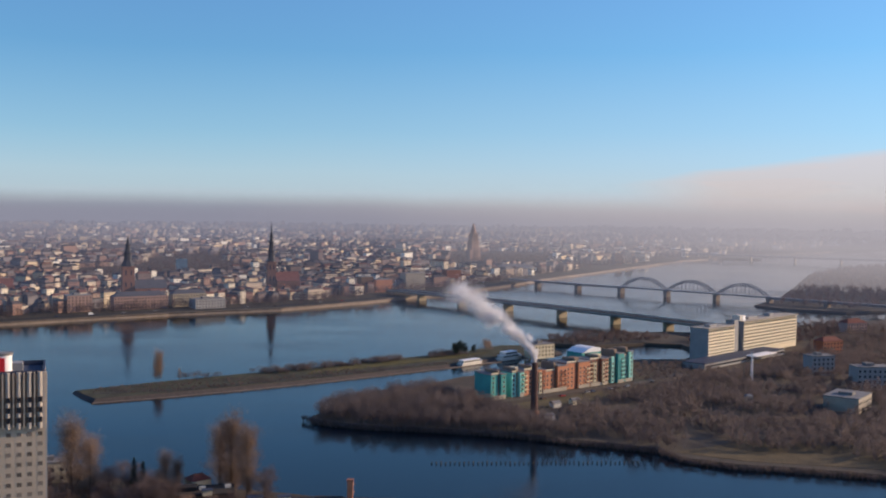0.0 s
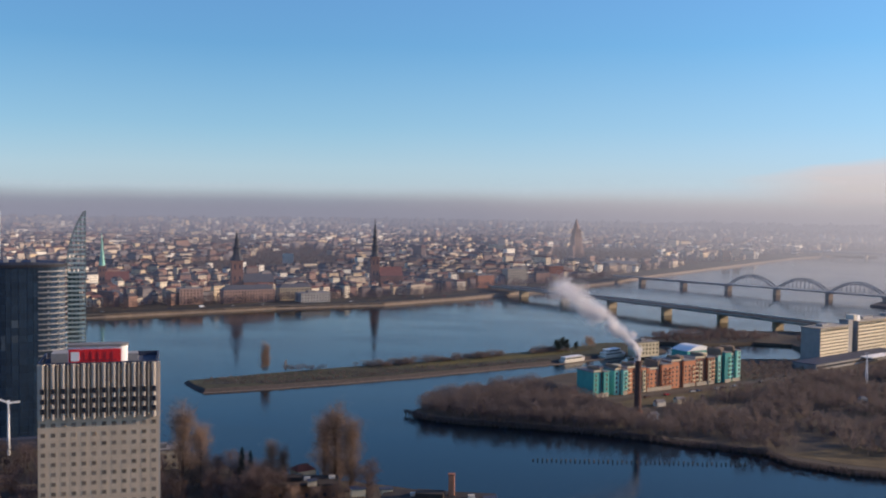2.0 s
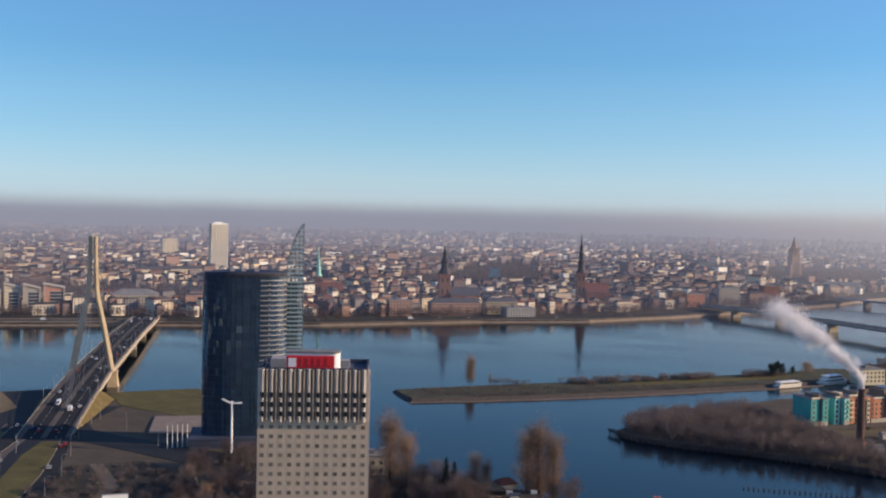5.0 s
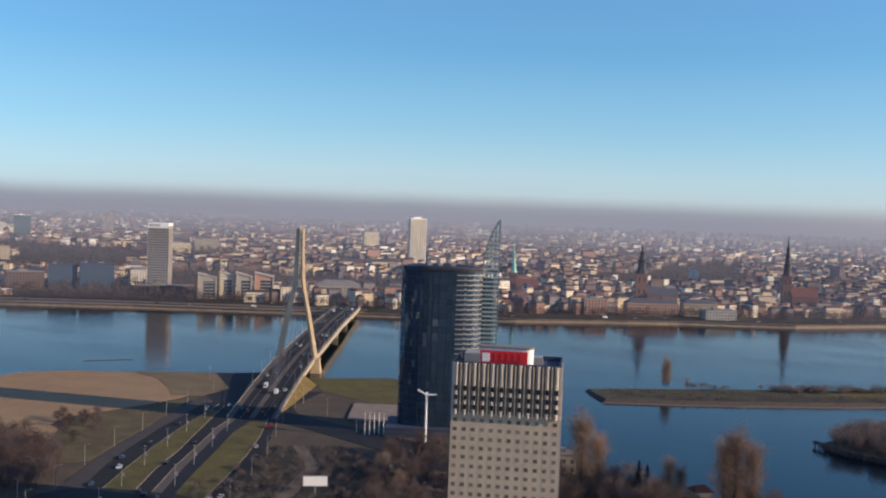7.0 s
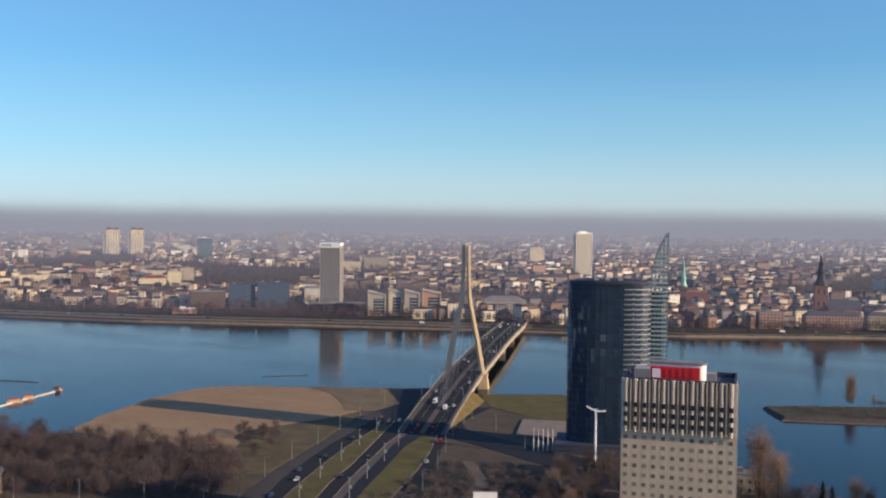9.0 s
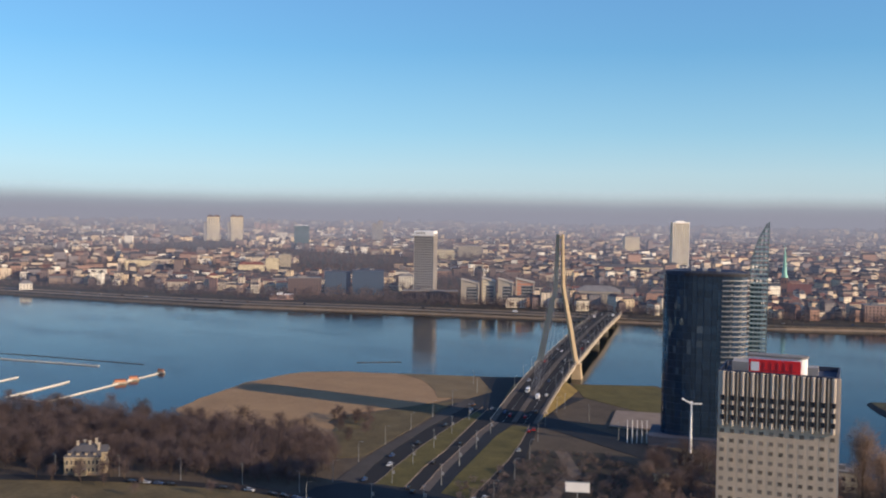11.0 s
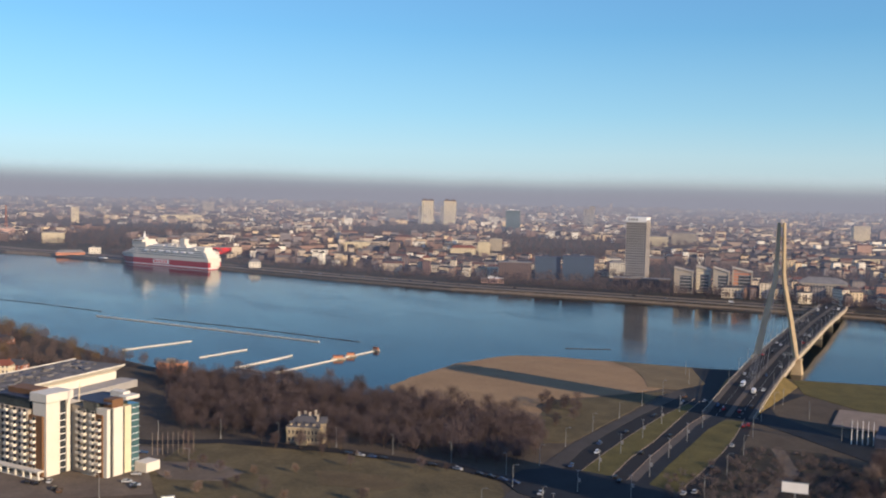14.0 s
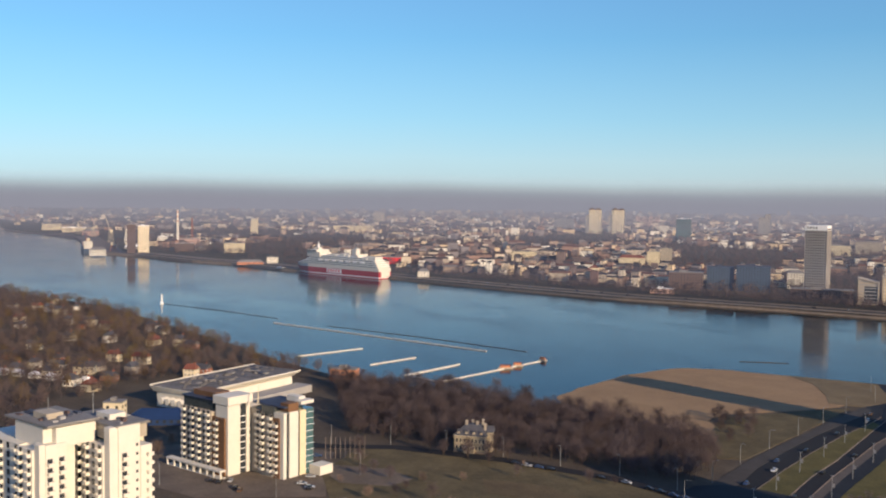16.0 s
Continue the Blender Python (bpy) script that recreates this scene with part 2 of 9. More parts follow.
M_CITYWALL = palette_mat("city_walls", [(0.5, 0.42, 0.33), (0.2, 0.15, 0.14), (0.66, 0.55, 0.41), (0.16, 0.12, 0.115), (0.36, 0.27, 0.21), (0.25, 0.22, 0.22), (0.68, 0.53, 0.34), (0.82, 0.77, 0.66), (0.3, 0.19, 0.15), (0.2, 0.18, 0.19)])
M_CITYROOF = palette_mat("city_roofs", [(0.105, 0.05, 0.042), (0.045, 0.043, 0.052), (0.06, 0.052, 0.055), (0.12, 0.062, 0.05), (0.05, 0.046, 0.052), (0.14, 0.13, 0.125), (0.07, 0.05, 0.048), (0.035, 0.035, 0.042)])
M_CITYWALL_ONE = palette_mat("house_walls", [(0.44, 0.36, 0.28), (0.2, 0.15, 0.14), (0.6, 0.52, 0.41), (0.18, 0.11, 0.1), (0.32, 0.23, 0.18), (0.2, 0.18, 0.18), (0.72, 0.64, 0.5), (0.28, 0.17, 0.13), (0.62, 0.5, 0.34)], per="object")
M_CITYROOF_ONE = palette_mat("house_roofs", [(0.12, 0.055, 0.045), (0.05, 0.047, 0.055), (0.075, 0.062, 0.063), (0.1, 0.052, 0.043), (0.055, 0.05, 0.054), (0.04, 0.038, 0.044)], per="object")
CAR_PAINTS = [mat("car_paint_" + n, c, 0.25, 0.2, vary=0.03, size=1, bump=0) for n, c in
              (("white", (0.75, 0.75, 0.74)), ("silver", (0.45, 0.46, 0.47)), ("black", (0.02, 0.02, 0.022)), ("red", (0.4, 0.03, 0.03)), ("blue", (0.05, 0.08, 0.16)), ("brown", (0.16, 0.09, 0.05)))]
M_TYRE = mat("rubber", (0.02, 0.02, 0.02), 0.9, vary=0.1, size=0.3, bump=0)


def water_material():
    m = bpy.data.materials.new("river_water")
    m.use_nodes = True
    nt = m.node_tree
    b = nt.nodes["Principled BSDF"]
    b.inputs["Roughness"].default_value = 0.11
    b.inputs["IOR"].default_value = 1.33
    b.inputs["Specular IOR Level"].default_value = 0.27
    co = nt.nodes.new("ShaderNodeTexCoord")
    broad = node(nt, "ShaderNodeTexNoise", Scale=0.006, Detail=3.0)
    mp = nt.nodes.new("ShaderNodeMapping")
    mp.inputs["Scale"].default_value = (1.0, 2.6, 1.0)
    mp.inputs["Rotation"].default_value = (0, 0, radians(-35))
    nt.links.new(co.outputs["Object"], mp.inputs[0])
    nt.links.new(mp.outputs[0], broad.inputs["Vector"])
    ramp = nt.nodes.new("ShaderNodeValToRGB")
    ramp.color_ramp.elements[0].position, ramp.color_ramp.elements[1].position = 0.35, 0.65
    ramp.color_ramp.elements[0].color = (0.002, 0.007, 0.013, 1)
    ramp.color_ramp.elements[1].color = (0.003, 0.010, 0.019, 1)
    nt.links.new(broad.outputs["Fac"], ramp.inputs[0])
    nt.links.new(ramp.outputs[0], b.inputs["Base Color"])
    gloss = nt.nodes.new("ShaderNodeMapRange")
    gloss.inputs["From Min"].default_value, gloss.inputs["From Max"].default_value = 0.35, 0.65
    gloss.inputs["To Min"].default_value, gloss.inputs["To Max"].default_value = 0.07, 0.17
    nt.links.new(broad.outputs["Fac"], gloss.inputs[0])
    nt.links.new(gloss.outputs[0], b.inputs["Roughness"])
    ripple = node(nt, "ShaderNodeTexNoise", Scale=0.35, Detail=4.0, Roughness=0.6)
    nt.links.new(co.outputs["Object"], ripple.inputs["Vector"])
    bp = node(nt, "ShaderNodeBump", Strength=0.24, Distance=0.12)
    nt.links.new(ripple.outputs["Fac"], bp.inputs["Height"])
    nt.links.new(bp.outputs[0], b.inputs["Normal"])
    return m


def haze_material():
    """Far smog painted as emission, dense at the ground and thinning away upwards."""
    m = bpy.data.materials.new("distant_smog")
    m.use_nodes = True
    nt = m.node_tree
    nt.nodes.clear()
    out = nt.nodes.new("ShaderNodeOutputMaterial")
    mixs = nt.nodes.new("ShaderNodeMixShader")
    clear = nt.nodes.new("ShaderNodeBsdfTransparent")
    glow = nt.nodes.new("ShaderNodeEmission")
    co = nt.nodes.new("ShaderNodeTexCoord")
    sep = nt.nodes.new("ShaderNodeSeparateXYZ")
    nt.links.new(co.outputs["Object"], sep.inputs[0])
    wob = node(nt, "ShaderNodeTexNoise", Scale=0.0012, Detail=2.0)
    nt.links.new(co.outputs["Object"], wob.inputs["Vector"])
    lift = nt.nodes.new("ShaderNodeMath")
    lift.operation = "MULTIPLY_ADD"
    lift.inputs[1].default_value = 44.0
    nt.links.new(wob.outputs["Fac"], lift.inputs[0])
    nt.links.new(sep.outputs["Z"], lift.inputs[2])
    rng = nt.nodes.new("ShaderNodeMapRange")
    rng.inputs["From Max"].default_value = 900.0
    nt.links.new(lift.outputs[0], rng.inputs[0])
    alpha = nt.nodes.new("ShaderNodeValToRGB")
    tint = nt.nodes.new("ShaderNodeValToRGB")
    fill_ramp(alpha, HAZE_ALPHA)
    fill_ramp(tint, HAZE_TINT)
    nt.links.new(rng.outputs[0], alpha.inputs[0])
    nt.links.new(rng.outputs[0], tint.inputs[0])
    # the painted tint is paler and warmer towards the sun
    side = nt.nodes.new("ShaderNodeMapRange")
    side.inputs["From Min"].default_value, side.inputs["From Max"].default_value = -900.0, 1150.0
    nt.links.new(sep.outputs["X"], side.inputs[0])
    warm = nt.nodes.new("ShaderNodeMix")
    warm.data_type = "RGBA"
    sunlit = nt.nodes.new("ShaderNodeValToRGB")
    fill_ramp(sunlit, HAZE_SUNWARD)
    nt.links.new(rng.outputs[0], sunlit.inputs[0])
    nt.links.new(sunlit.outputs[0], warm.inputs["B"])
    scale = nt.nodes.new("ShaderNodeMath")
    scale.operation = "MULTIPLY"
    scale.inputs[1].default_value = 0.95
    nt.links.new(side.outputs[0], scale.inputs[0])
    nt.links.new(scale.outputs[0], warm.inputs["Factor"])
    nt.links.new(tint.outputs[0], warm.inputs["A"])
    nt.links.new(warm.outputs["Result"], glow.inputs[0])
    # wisps of cloud above the smog on the sunward side
    flat = nt.nodes.new("ShaderNodeMapping")
    flat.inputs["Scale"].default_value = (0.0011, 0.0011, 0.009)
    nt.links.new(co.outputs["Object"], flat.inputs[0])
    wisp = node(nt, "ShaderNodeTexNoise", Scale=1.0, Detail=5.0, Roughness=0.55)
    nt.links.new(flat.outputs[0], wisp.inputs["Vector"])
    puff = nt.nodes.new("ShaderNodeMapRange")
    puff.inputs["From Min"].default_value, puff.inputs["From Max"].default_value = 0.52, 0.9
    nt.links.new(wisp.outputs["Fac"], puff.inputs[0])
    sunward = nt.nodes.new("ShaderNodeMapRange")
    sunward.inputs["From Min"].default_value, sunward.inputs["From Max"].default_value = 150.0, 1300.0
    nt.links.new(sep.outputs["X"], sunward.inputs[0])
    tall = nt.nodes.new("ShaderNodeMapRange")
    tall.inputs["From Min"].default_value, tall.inputs["From Max"].default_value = 640.0, 320.0
    nt.links.new(sep.outputs["Z"], tall.inputs[0])
    m1 = nt.nodes.new("ShaderNodeMath")
    m1.operation = "MULTIPLY"
    nt.links.new(puff.outputs[0], m1.inputs[0])
    nt.links.new(sunward.outputs[0], m1.inputs[1])
    m2 = nt.nodes.new("ShaderNodeMath")
    m2.operation = "MULTIPLY"
    nt.links.new(m1.outputs[0], m2.inputs[0])
    nt.links.new(tall.outputs[0], m2.inputs[1])
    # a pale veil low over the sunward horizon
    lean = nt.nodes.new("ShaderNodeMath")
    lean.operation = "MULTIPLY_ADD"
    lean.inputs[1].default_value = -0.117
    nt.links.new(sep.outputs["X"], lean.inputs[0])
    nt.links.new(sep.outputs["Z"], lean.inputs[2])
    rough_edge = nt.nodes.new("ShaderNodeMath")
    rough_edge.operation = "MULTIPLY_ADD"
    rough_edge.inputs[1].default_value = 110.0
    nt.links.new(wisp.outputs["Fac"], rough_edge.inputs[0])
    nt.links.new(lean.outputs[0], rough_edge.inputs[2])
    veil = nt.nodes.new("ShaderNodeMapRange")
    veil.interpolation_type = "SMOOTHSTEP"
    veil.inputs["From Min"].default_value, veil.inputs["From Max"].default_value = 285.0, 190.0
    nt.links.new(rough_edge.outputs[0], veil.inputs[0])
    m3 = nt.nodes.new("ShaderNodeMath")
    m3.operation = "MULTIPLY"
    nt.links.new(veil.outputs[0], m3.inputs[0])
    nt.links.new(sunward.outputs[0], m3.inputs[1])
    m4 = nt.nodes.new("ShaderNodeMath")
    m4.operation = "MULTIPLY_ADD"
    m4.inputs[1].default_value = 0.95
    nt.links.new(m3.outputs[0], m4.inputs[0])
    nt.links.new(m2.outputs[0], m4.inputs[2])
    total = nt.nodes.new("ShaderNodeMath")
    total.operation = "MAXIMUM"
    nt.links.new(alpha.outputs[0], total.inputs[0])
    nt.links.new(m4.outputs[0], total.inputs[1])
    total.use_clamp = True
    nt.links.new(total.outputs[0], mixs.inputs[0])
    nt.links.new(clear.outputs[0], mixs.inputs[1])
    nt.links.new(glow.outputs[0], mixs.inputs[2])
    nt.links.new(mixs.outputs[0], out.inputs[0])
    return m


def fill_ramp(n, stops):
    els = n.color_ramp.elements
    while len(els) < len(stops):
        els.new(0.5)
    for e, (p, c) in zip(els, stops):
        e.position, e.color = p, (*c, 1)


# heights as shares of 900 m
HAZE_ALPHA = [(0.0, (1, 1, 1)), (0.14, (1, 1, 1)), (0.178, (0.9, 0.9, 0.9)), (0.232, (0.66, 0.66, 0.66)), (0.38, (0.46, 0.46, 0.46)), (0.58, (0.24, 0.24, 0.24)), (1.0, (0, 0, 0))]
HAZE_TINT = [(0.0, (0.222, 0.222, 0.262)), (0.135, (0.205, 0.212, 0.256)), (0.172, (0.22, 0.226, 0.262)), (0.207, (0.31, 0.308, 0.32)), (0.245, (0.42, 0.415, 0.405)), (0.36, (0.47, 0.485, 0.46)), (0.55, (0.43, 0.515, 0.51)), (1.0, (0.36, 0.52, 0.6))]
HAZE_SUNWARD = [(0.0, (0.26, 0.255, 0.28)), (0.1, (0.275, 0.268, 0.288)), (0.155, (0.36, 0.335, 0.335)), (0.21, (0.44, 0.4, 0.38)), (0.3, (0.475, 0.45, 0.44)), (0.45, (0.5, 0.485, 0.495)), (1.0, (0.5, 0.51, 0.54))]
M_WATER = water_material()
M_SMOG_GLOW = haze_material()


def steam_material():
    m = bpy.data.materials.new("chimney_steam")
    m.use_nodes = True
    nt = m.node_tree
    nt.nodes.clear()
    out = nt.nodes.new("ShaderNodeOutputMaterial")
    mixs = nt.nodes.new("ShaderNodeMixShader")
    clear = nt.nodes.new("ShaderNodeBsdfTransparent")
    soft = nt.nodes.new("ShaderNodeBsdfDiffuse")
    soft.inputs[0].default_value = (0.9, 0.88, 0.88, 1)
    thru = nt.nodes.new("ShaderNodeBsdfTranslucent")
    thru.inputs[0].default_value = (0.9, 0.88, 0.88, 1)
    both = nt.nodes.new("ShaderNodeMixShader")
    nt.links.new(soft.outputs[0], both.inputs[1])
    nt.links.new(thru.outputs[0], both.inputs[2])
    nt.links.new(clear.outputs[0], mixs.inputs[1])
    nt.links.new(both.outputs[0], mixs.inputs[2])
    mixs.inputs[0].default_value = 0.9
    nt.links.new(mixs.outputs[0], out.inputs[0])
    return m


M_STEAM = steam_material()

# ---- building blocks ----
def part(name, bm, material, parent=None, label=""):
    """Links a bmesh as one mesh object under a thing or a part."""
    me = bpy.data.meshes.new(name)
    bm.to_mesh(me)
    bm.free()
    for m in (material if isinstance(material, (list, tuple)) else [material]):
        me.materials.append(m)
    return child(name, me, parent, label)


def child(name, me, parent, label="", place=None):
    ob = new(name, me)
    if parent is not None:
        ob.parent = parent
    if place is not None:
        ob.matrix_basis = place
    if label:
        ob["label"] = label
    return ob


def thing(name, label, category, place=None, group="", kind=""):
    ob = new(name)
    if place is not None:
        ob.matrix_basis = place
    return tagged(ob, label, category, group, kind)


def box(bm, x0, x1, y0, y1, z0, z1, mi=0):
    v = [bm.verts.new(p) for p in ((x0, y0, z0), (x1, y0, z0), (x1, y1, z0), (x0, y1, z0), (x0, y0, z1), (x1, y0, z1), (x1, y1, z1), (x0, y1, z1))]
    for q in ((3, 2, 1, 0), (4, 5, 6, 7), (0, 1, 5, 4), (1, 2, 6, 5), (2, 3, 7, 6), (3, 0, 4, 7)):
        bm.faces.new([v[i] for i in q]).material_index = mi


def boxes(*rows):
    bm = bmesh.new()
    for r in rows:
        box(bm, *r)
    return bm


def beam(bm, a, b, w, h=None, mi=0):
    """A square bar from a to b."""
    a, b = Vector(a), Vector(b)
    h = h or w
    d = (b - a).normalized()
    s = d.cross(Vector((0, 0, 1)))
    s = s.normalized() if s.length > 1e-4 else Vector((1, 0, 0))
    u = s.cross(d).normalized()
    v = [bm.verts.new(p + s * i * w / 2 + u * j * h / 2) for p in (a, b) for i, j in ((-1, -1), (1, -1), (1, 1), (-1, 1))]
    for q in ((3, 2, 1, 0), (4, 5, 6, 7), (0, 1, 5, 4), (1, 2, 6, 5), (2, 3, 7, 6), (3, 0, 4, 7)):
        bm.faces.new([v[i] for i in q]).material_index = mi


def tube(bm, pts, radii, sides=8, mi=0, cap=True):
    rings = []
    pts = [Vector(p) for p in pts]
    for k, p in enumerate(pts):
        d = (pts[min(k + 1, len(pts) - 1)] - pts[max(k - 1, 0)]).normalized()
        s = d.cross(Vector((0, 1, 0)) if abs(d.y) < 0.9 else Vector((1, 0, 0))).normalized()
        u = d.cross(s)
        rings.append([bm.verts.new(p + (s * math.cos(a) + u * math.sin(a)) * radii[k]) for a in [2 * math.pi * i / sides for i in range(sides)]])
    for r, q in zip(rings, rings[1:]):
        for i in range(sides):
            bm.faces.new((r[i], r[(i + 1) % sides], q[(i + 1) % sides], q[i])).material_index = mi
    if cap:
        bm.faces.new(rings[0][::-1]).material_index = mi
        bm.faces.new(rings[-1]).material_index = mi


def prism(bm, outline, z0, z1, mi=0, top=None):
    """An upright prism over a counter-clockwise outline."""
    lo = [bm.verts.new((x, y, z0)) for x, y in outline]
    hi = [bm.verts.new((x, y, z1)) for x, y in outline]
    n = len(lo)
    for i in range(n):
        bm.faces.new((lo[i], lo[(i + 1) % n], hi[(i + 1) % n], hi[i])).material_index = mi
    bm.faces.new(hi).material_index = mi if top is None else top
    bm.faces.new(lo[::-1]).material_index = mi


def gable(bm, x0, x1, y0, y1, z0, z1, mi=0, hip=0.0, over=0.3):
    """A ridged roof, its ridge along x; hip: how far the ridge ends are drawn in."""
    x0, x1, y0, y1 = x0 - over, x1 + over, y0 - over, y1 + over
    ym = (y0 + y1) / 2
    a, b, c, d = [bm.verts.new(p) for p in ((x0, y0, z0), (x1, y0, z0), (x1, y1, z0), (x0, y1, z0))]
    e, f = bm.verts.new((x0 + hip, ym, z1)), bm.verts.new((x1 - hip, ym, z1))
    for q in ((a, b, f, e), (c, d, e, f), (b, c, f), (d, a, e), (d, c, b, a)):
        bm.faces.new(q).material_index = mi


def spire(bm, cx, cy, levels, sides=8, mi=0, turn=0.0):
    """A tower of stacked rings: (height, radius)."""
    rings = []
    for z, r in levels:
        rings.append([bm.verts.new((cx + r * math.cos(turn + 2 * math.pi * i / sides), cy + r * math.sin(turn + 2 * math.pi * i / sides), z)) for i in range(sides)])
    for r, q in zip(rings, rings[1:]):
        for i in range(sides):
            bm.faces.new((r[i], r[(i + 1) % sides], q[(i + 1) % sides], q[i])).material_index = mi
    bm.faces.new(rings[-1]).material_index = mi
    bm.faces.new(rings[0][::-1]).material_index = mi


def smooth_line(pts, n=6, wobble=0.0):
    """A rounded closed outline through the corner points."""
    out = []
    k = len(pts)
    for i in range(k):
        p0, p1, p2, p3 = (Vector(pts[(i + j - 1) % k]) for j in range(4))
        for s in range(n):
            t = s / n
            q = 0.5 * (2 * p1 + (p2 - p0) * t + (2 * p0 - 5 * p1 + 4 * p2 - p3) * t * t + (3 * p1 - p0 - 3 * p2 + p3) * t ** 3)
            if wobble:
                q = q + Vector((noise.noise((q.x * 0.05, q.y * 0.05, 1)), noise.noise((q.x * 0.05, q.y * 0.05, 9)))) * wobble
            out.append((q.x, q.y))
    return out


def ccw(pts):
    area = sum(a[0] * b[1] - b[0] * a[1] for a, b in zip(pts, pts[1:] + pts[:1]))
    return pts if area > 0 else pts[::-1]


def land(name, pts, top, material, bank, label, category, slope=3.0):
    """A land mass out of the water with a sloping bank."""
    pts = ccw(pts)
    n = len(pts)
    bm = bmesh.new()
    inner = []
    for i in range(n):
        a, b, c = Vector(pts[i - 1]), Vector(pts[i]), Vector(pts[(i + 1) % n])
        e1, e2 = (b - a), (c - b)
        nrm = Vector((-e1.y, e1.x)).normalized() + Vector((-e2.y, e2.x)).normalized()
        inner.append(b + (nrm.normalized() if nrm.length > 0.1 else Vector((0, 0))) * slope)
    lo = [bm.verts.new((x, y, -2.0)) for x, y in pts]
    hi = [bm.verts.new((p.x, p.y, top)) for p in inner]
    for i in range(n):
        bm.faces.new((lo[i], lo[(i + 1) % n], hi[(i + 1) % n], hi[i])).material_index = 1
    bm.faces.new(hi)
    bm.normal_update()
    bmesh.ops.triangulate(bm, faces=[f for f in bm.faces if len(f.verts) > 4])
    return tagged(part(name, bm, [material, bank]), label, category, kind="structure")


def sheet(name, pts, z, thick, material, label, category="ground"):
    """A flat patch laid on the land."""
    bm = bmesh.new()
    prism(bm, ccw(pts), z - thick, z)
    bm.normal_update()
    bmesh.ops.triangulate(bm, faces=[f for f in bm.faces if len(f.verts) > 4])
    return tagged(part(name, bm, material), label, category, kind="structure")


def inside(x, y, pts):
    hit = False
    for (ax, ay), (bx, by) in zip(pts, pts[1:] + pts[:1]):
        if (ay > y) != (by > y) and x < (bx - ax) * (y - ay) / (by - ay) + ax:
            hit = not hit
    return hit


# ---- water, land and distance ----
def disc(radius, n=96):
    return [(radius * math.cos(2 * math.pi * i / n), radius * math.sin(2 * math.pi * i / n)) for i in range(n)]


bm = bmesh.new()
bm.faces.new([bm.verts.new((x, y, 0)) for x, y in disc(4880)])
tagged(part("water", bm, M_WATER), "calm dark blue river with faint ripples", "river", kind="structure")

# emissive wall painted with the far smog and the pale low sky
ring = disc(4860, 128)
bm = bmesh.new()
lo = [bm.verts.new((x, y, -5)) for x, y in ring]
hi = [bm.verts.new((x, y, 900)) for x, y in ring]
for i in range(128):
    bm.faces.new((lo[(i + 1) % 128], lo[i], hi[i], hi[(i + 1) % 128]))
tagged(part("backdrop", bm, M_SMOG_GLOW), "glowing wall painted as a grey violet smog layer over the far horizon", "haze", kind="structure")

EAST_SHORE = [(-3460, 160), (-3130, 240), (-2860, 300), (-2420, 282), (-2172, 262), (-2063, 327), (-1862, 398), (-1779, 450), (-1625, 497), (-1421, 600), (-1201, 680), (-1034, 752), (-854, 862), (-719, 934),
              (-623, 985), (-467, 1062), (-413, 1105), (-310, 1186), (-188, 1256), (-96, 1356), (-6, 1482), (125, 1685), (199, 1844), (412, 2212), (650, 2625), (1000, 3050), (1700, 3700)]
EAST = EAST_SHORE + [(4830 * math.cos(radians(a)), 4830 * math.sin(radians(a))) for a in range(62, 179, 4)]
land("ground_east", EAST, 3.6, M_PARK, M_STONE, "flat far river bank under the old town with a stone embankment", "ground", slope=2.5)

WEST_SHORE = [(-3900, -700), (-2600, -260), (-1900, -60), (-1415, 57), (-1262, 112), (-1150, 160), (-916, 201), (-819, 217), (-739, 226), (-649, 247), (-610, 272), (-578, 298), (-518, 321), (-523, 337),
              (-551, 363), (-580, 415), (-597, 478), (-582, 508), (-538, 542), (-504, 567), (-472, 590), (-420, 604), (-376, 640), (-320, 610), (-262, 570), (-215, 520), (-183, 484), (-122, 463), (-62, 448),
              (0, 425), (90, 372), (230, 318), (600, 240), (1500, 60), (3000, -300)]
WEST = WEST_SHORE + [(4700 * math.cos(radians(a)), 4700 * math.sin(radians(a))) for a in range(-6, -168, -6)]
land("ground_west", WEST, 2.5, M_SOIL, M_RIPRAP, "flat near river bank of brown winter ground", "ground", slope=4)



def far_rise(x, y):
    """Height of the far ground, which climbs gently towards the horizon."""
    f = max(0.0, min(1.0, (math.hypot(x, y) - 2900) / 1950))
    return 4.0 + 46.0 * f ** 1.6


radii = (2900, 3150, 3400, 3650, 3900, 4150, 4400, 4650, 4840)
bm = bmesh.new()
fan = []
for r in radii:
    ring_row = []
    for a in range(60, 178, 2):
        x, y = r * math.cos(radians(a)), r * math.sin(radians(a))
        ring_row.append(bm.verts.new((x, y, far_rise(x, y) + (0.1 if r > 2900 else -0.5))))
    fan.append(ring_row)
for p, q in zip(fan, fan[1:]):
    for i in range(len(p) - 1):
        c = (p[i].co + q[i + 1].co) / 2
        if c.y > 0.055 * -c.x + 130 and not (c.x > 900 and c.y < 3300):
            bm.faces.new((p[i + 1], p[i], q[i], q[i + 1]))
bmesh.ops.delete(bm, geom=[v for v in bm.verts if not v.link_faces], context="VERTS")
tagged(part("ground_rise", bm, M_PARK), "far ground that climbs gently into the smog", "ground", kind="structure")

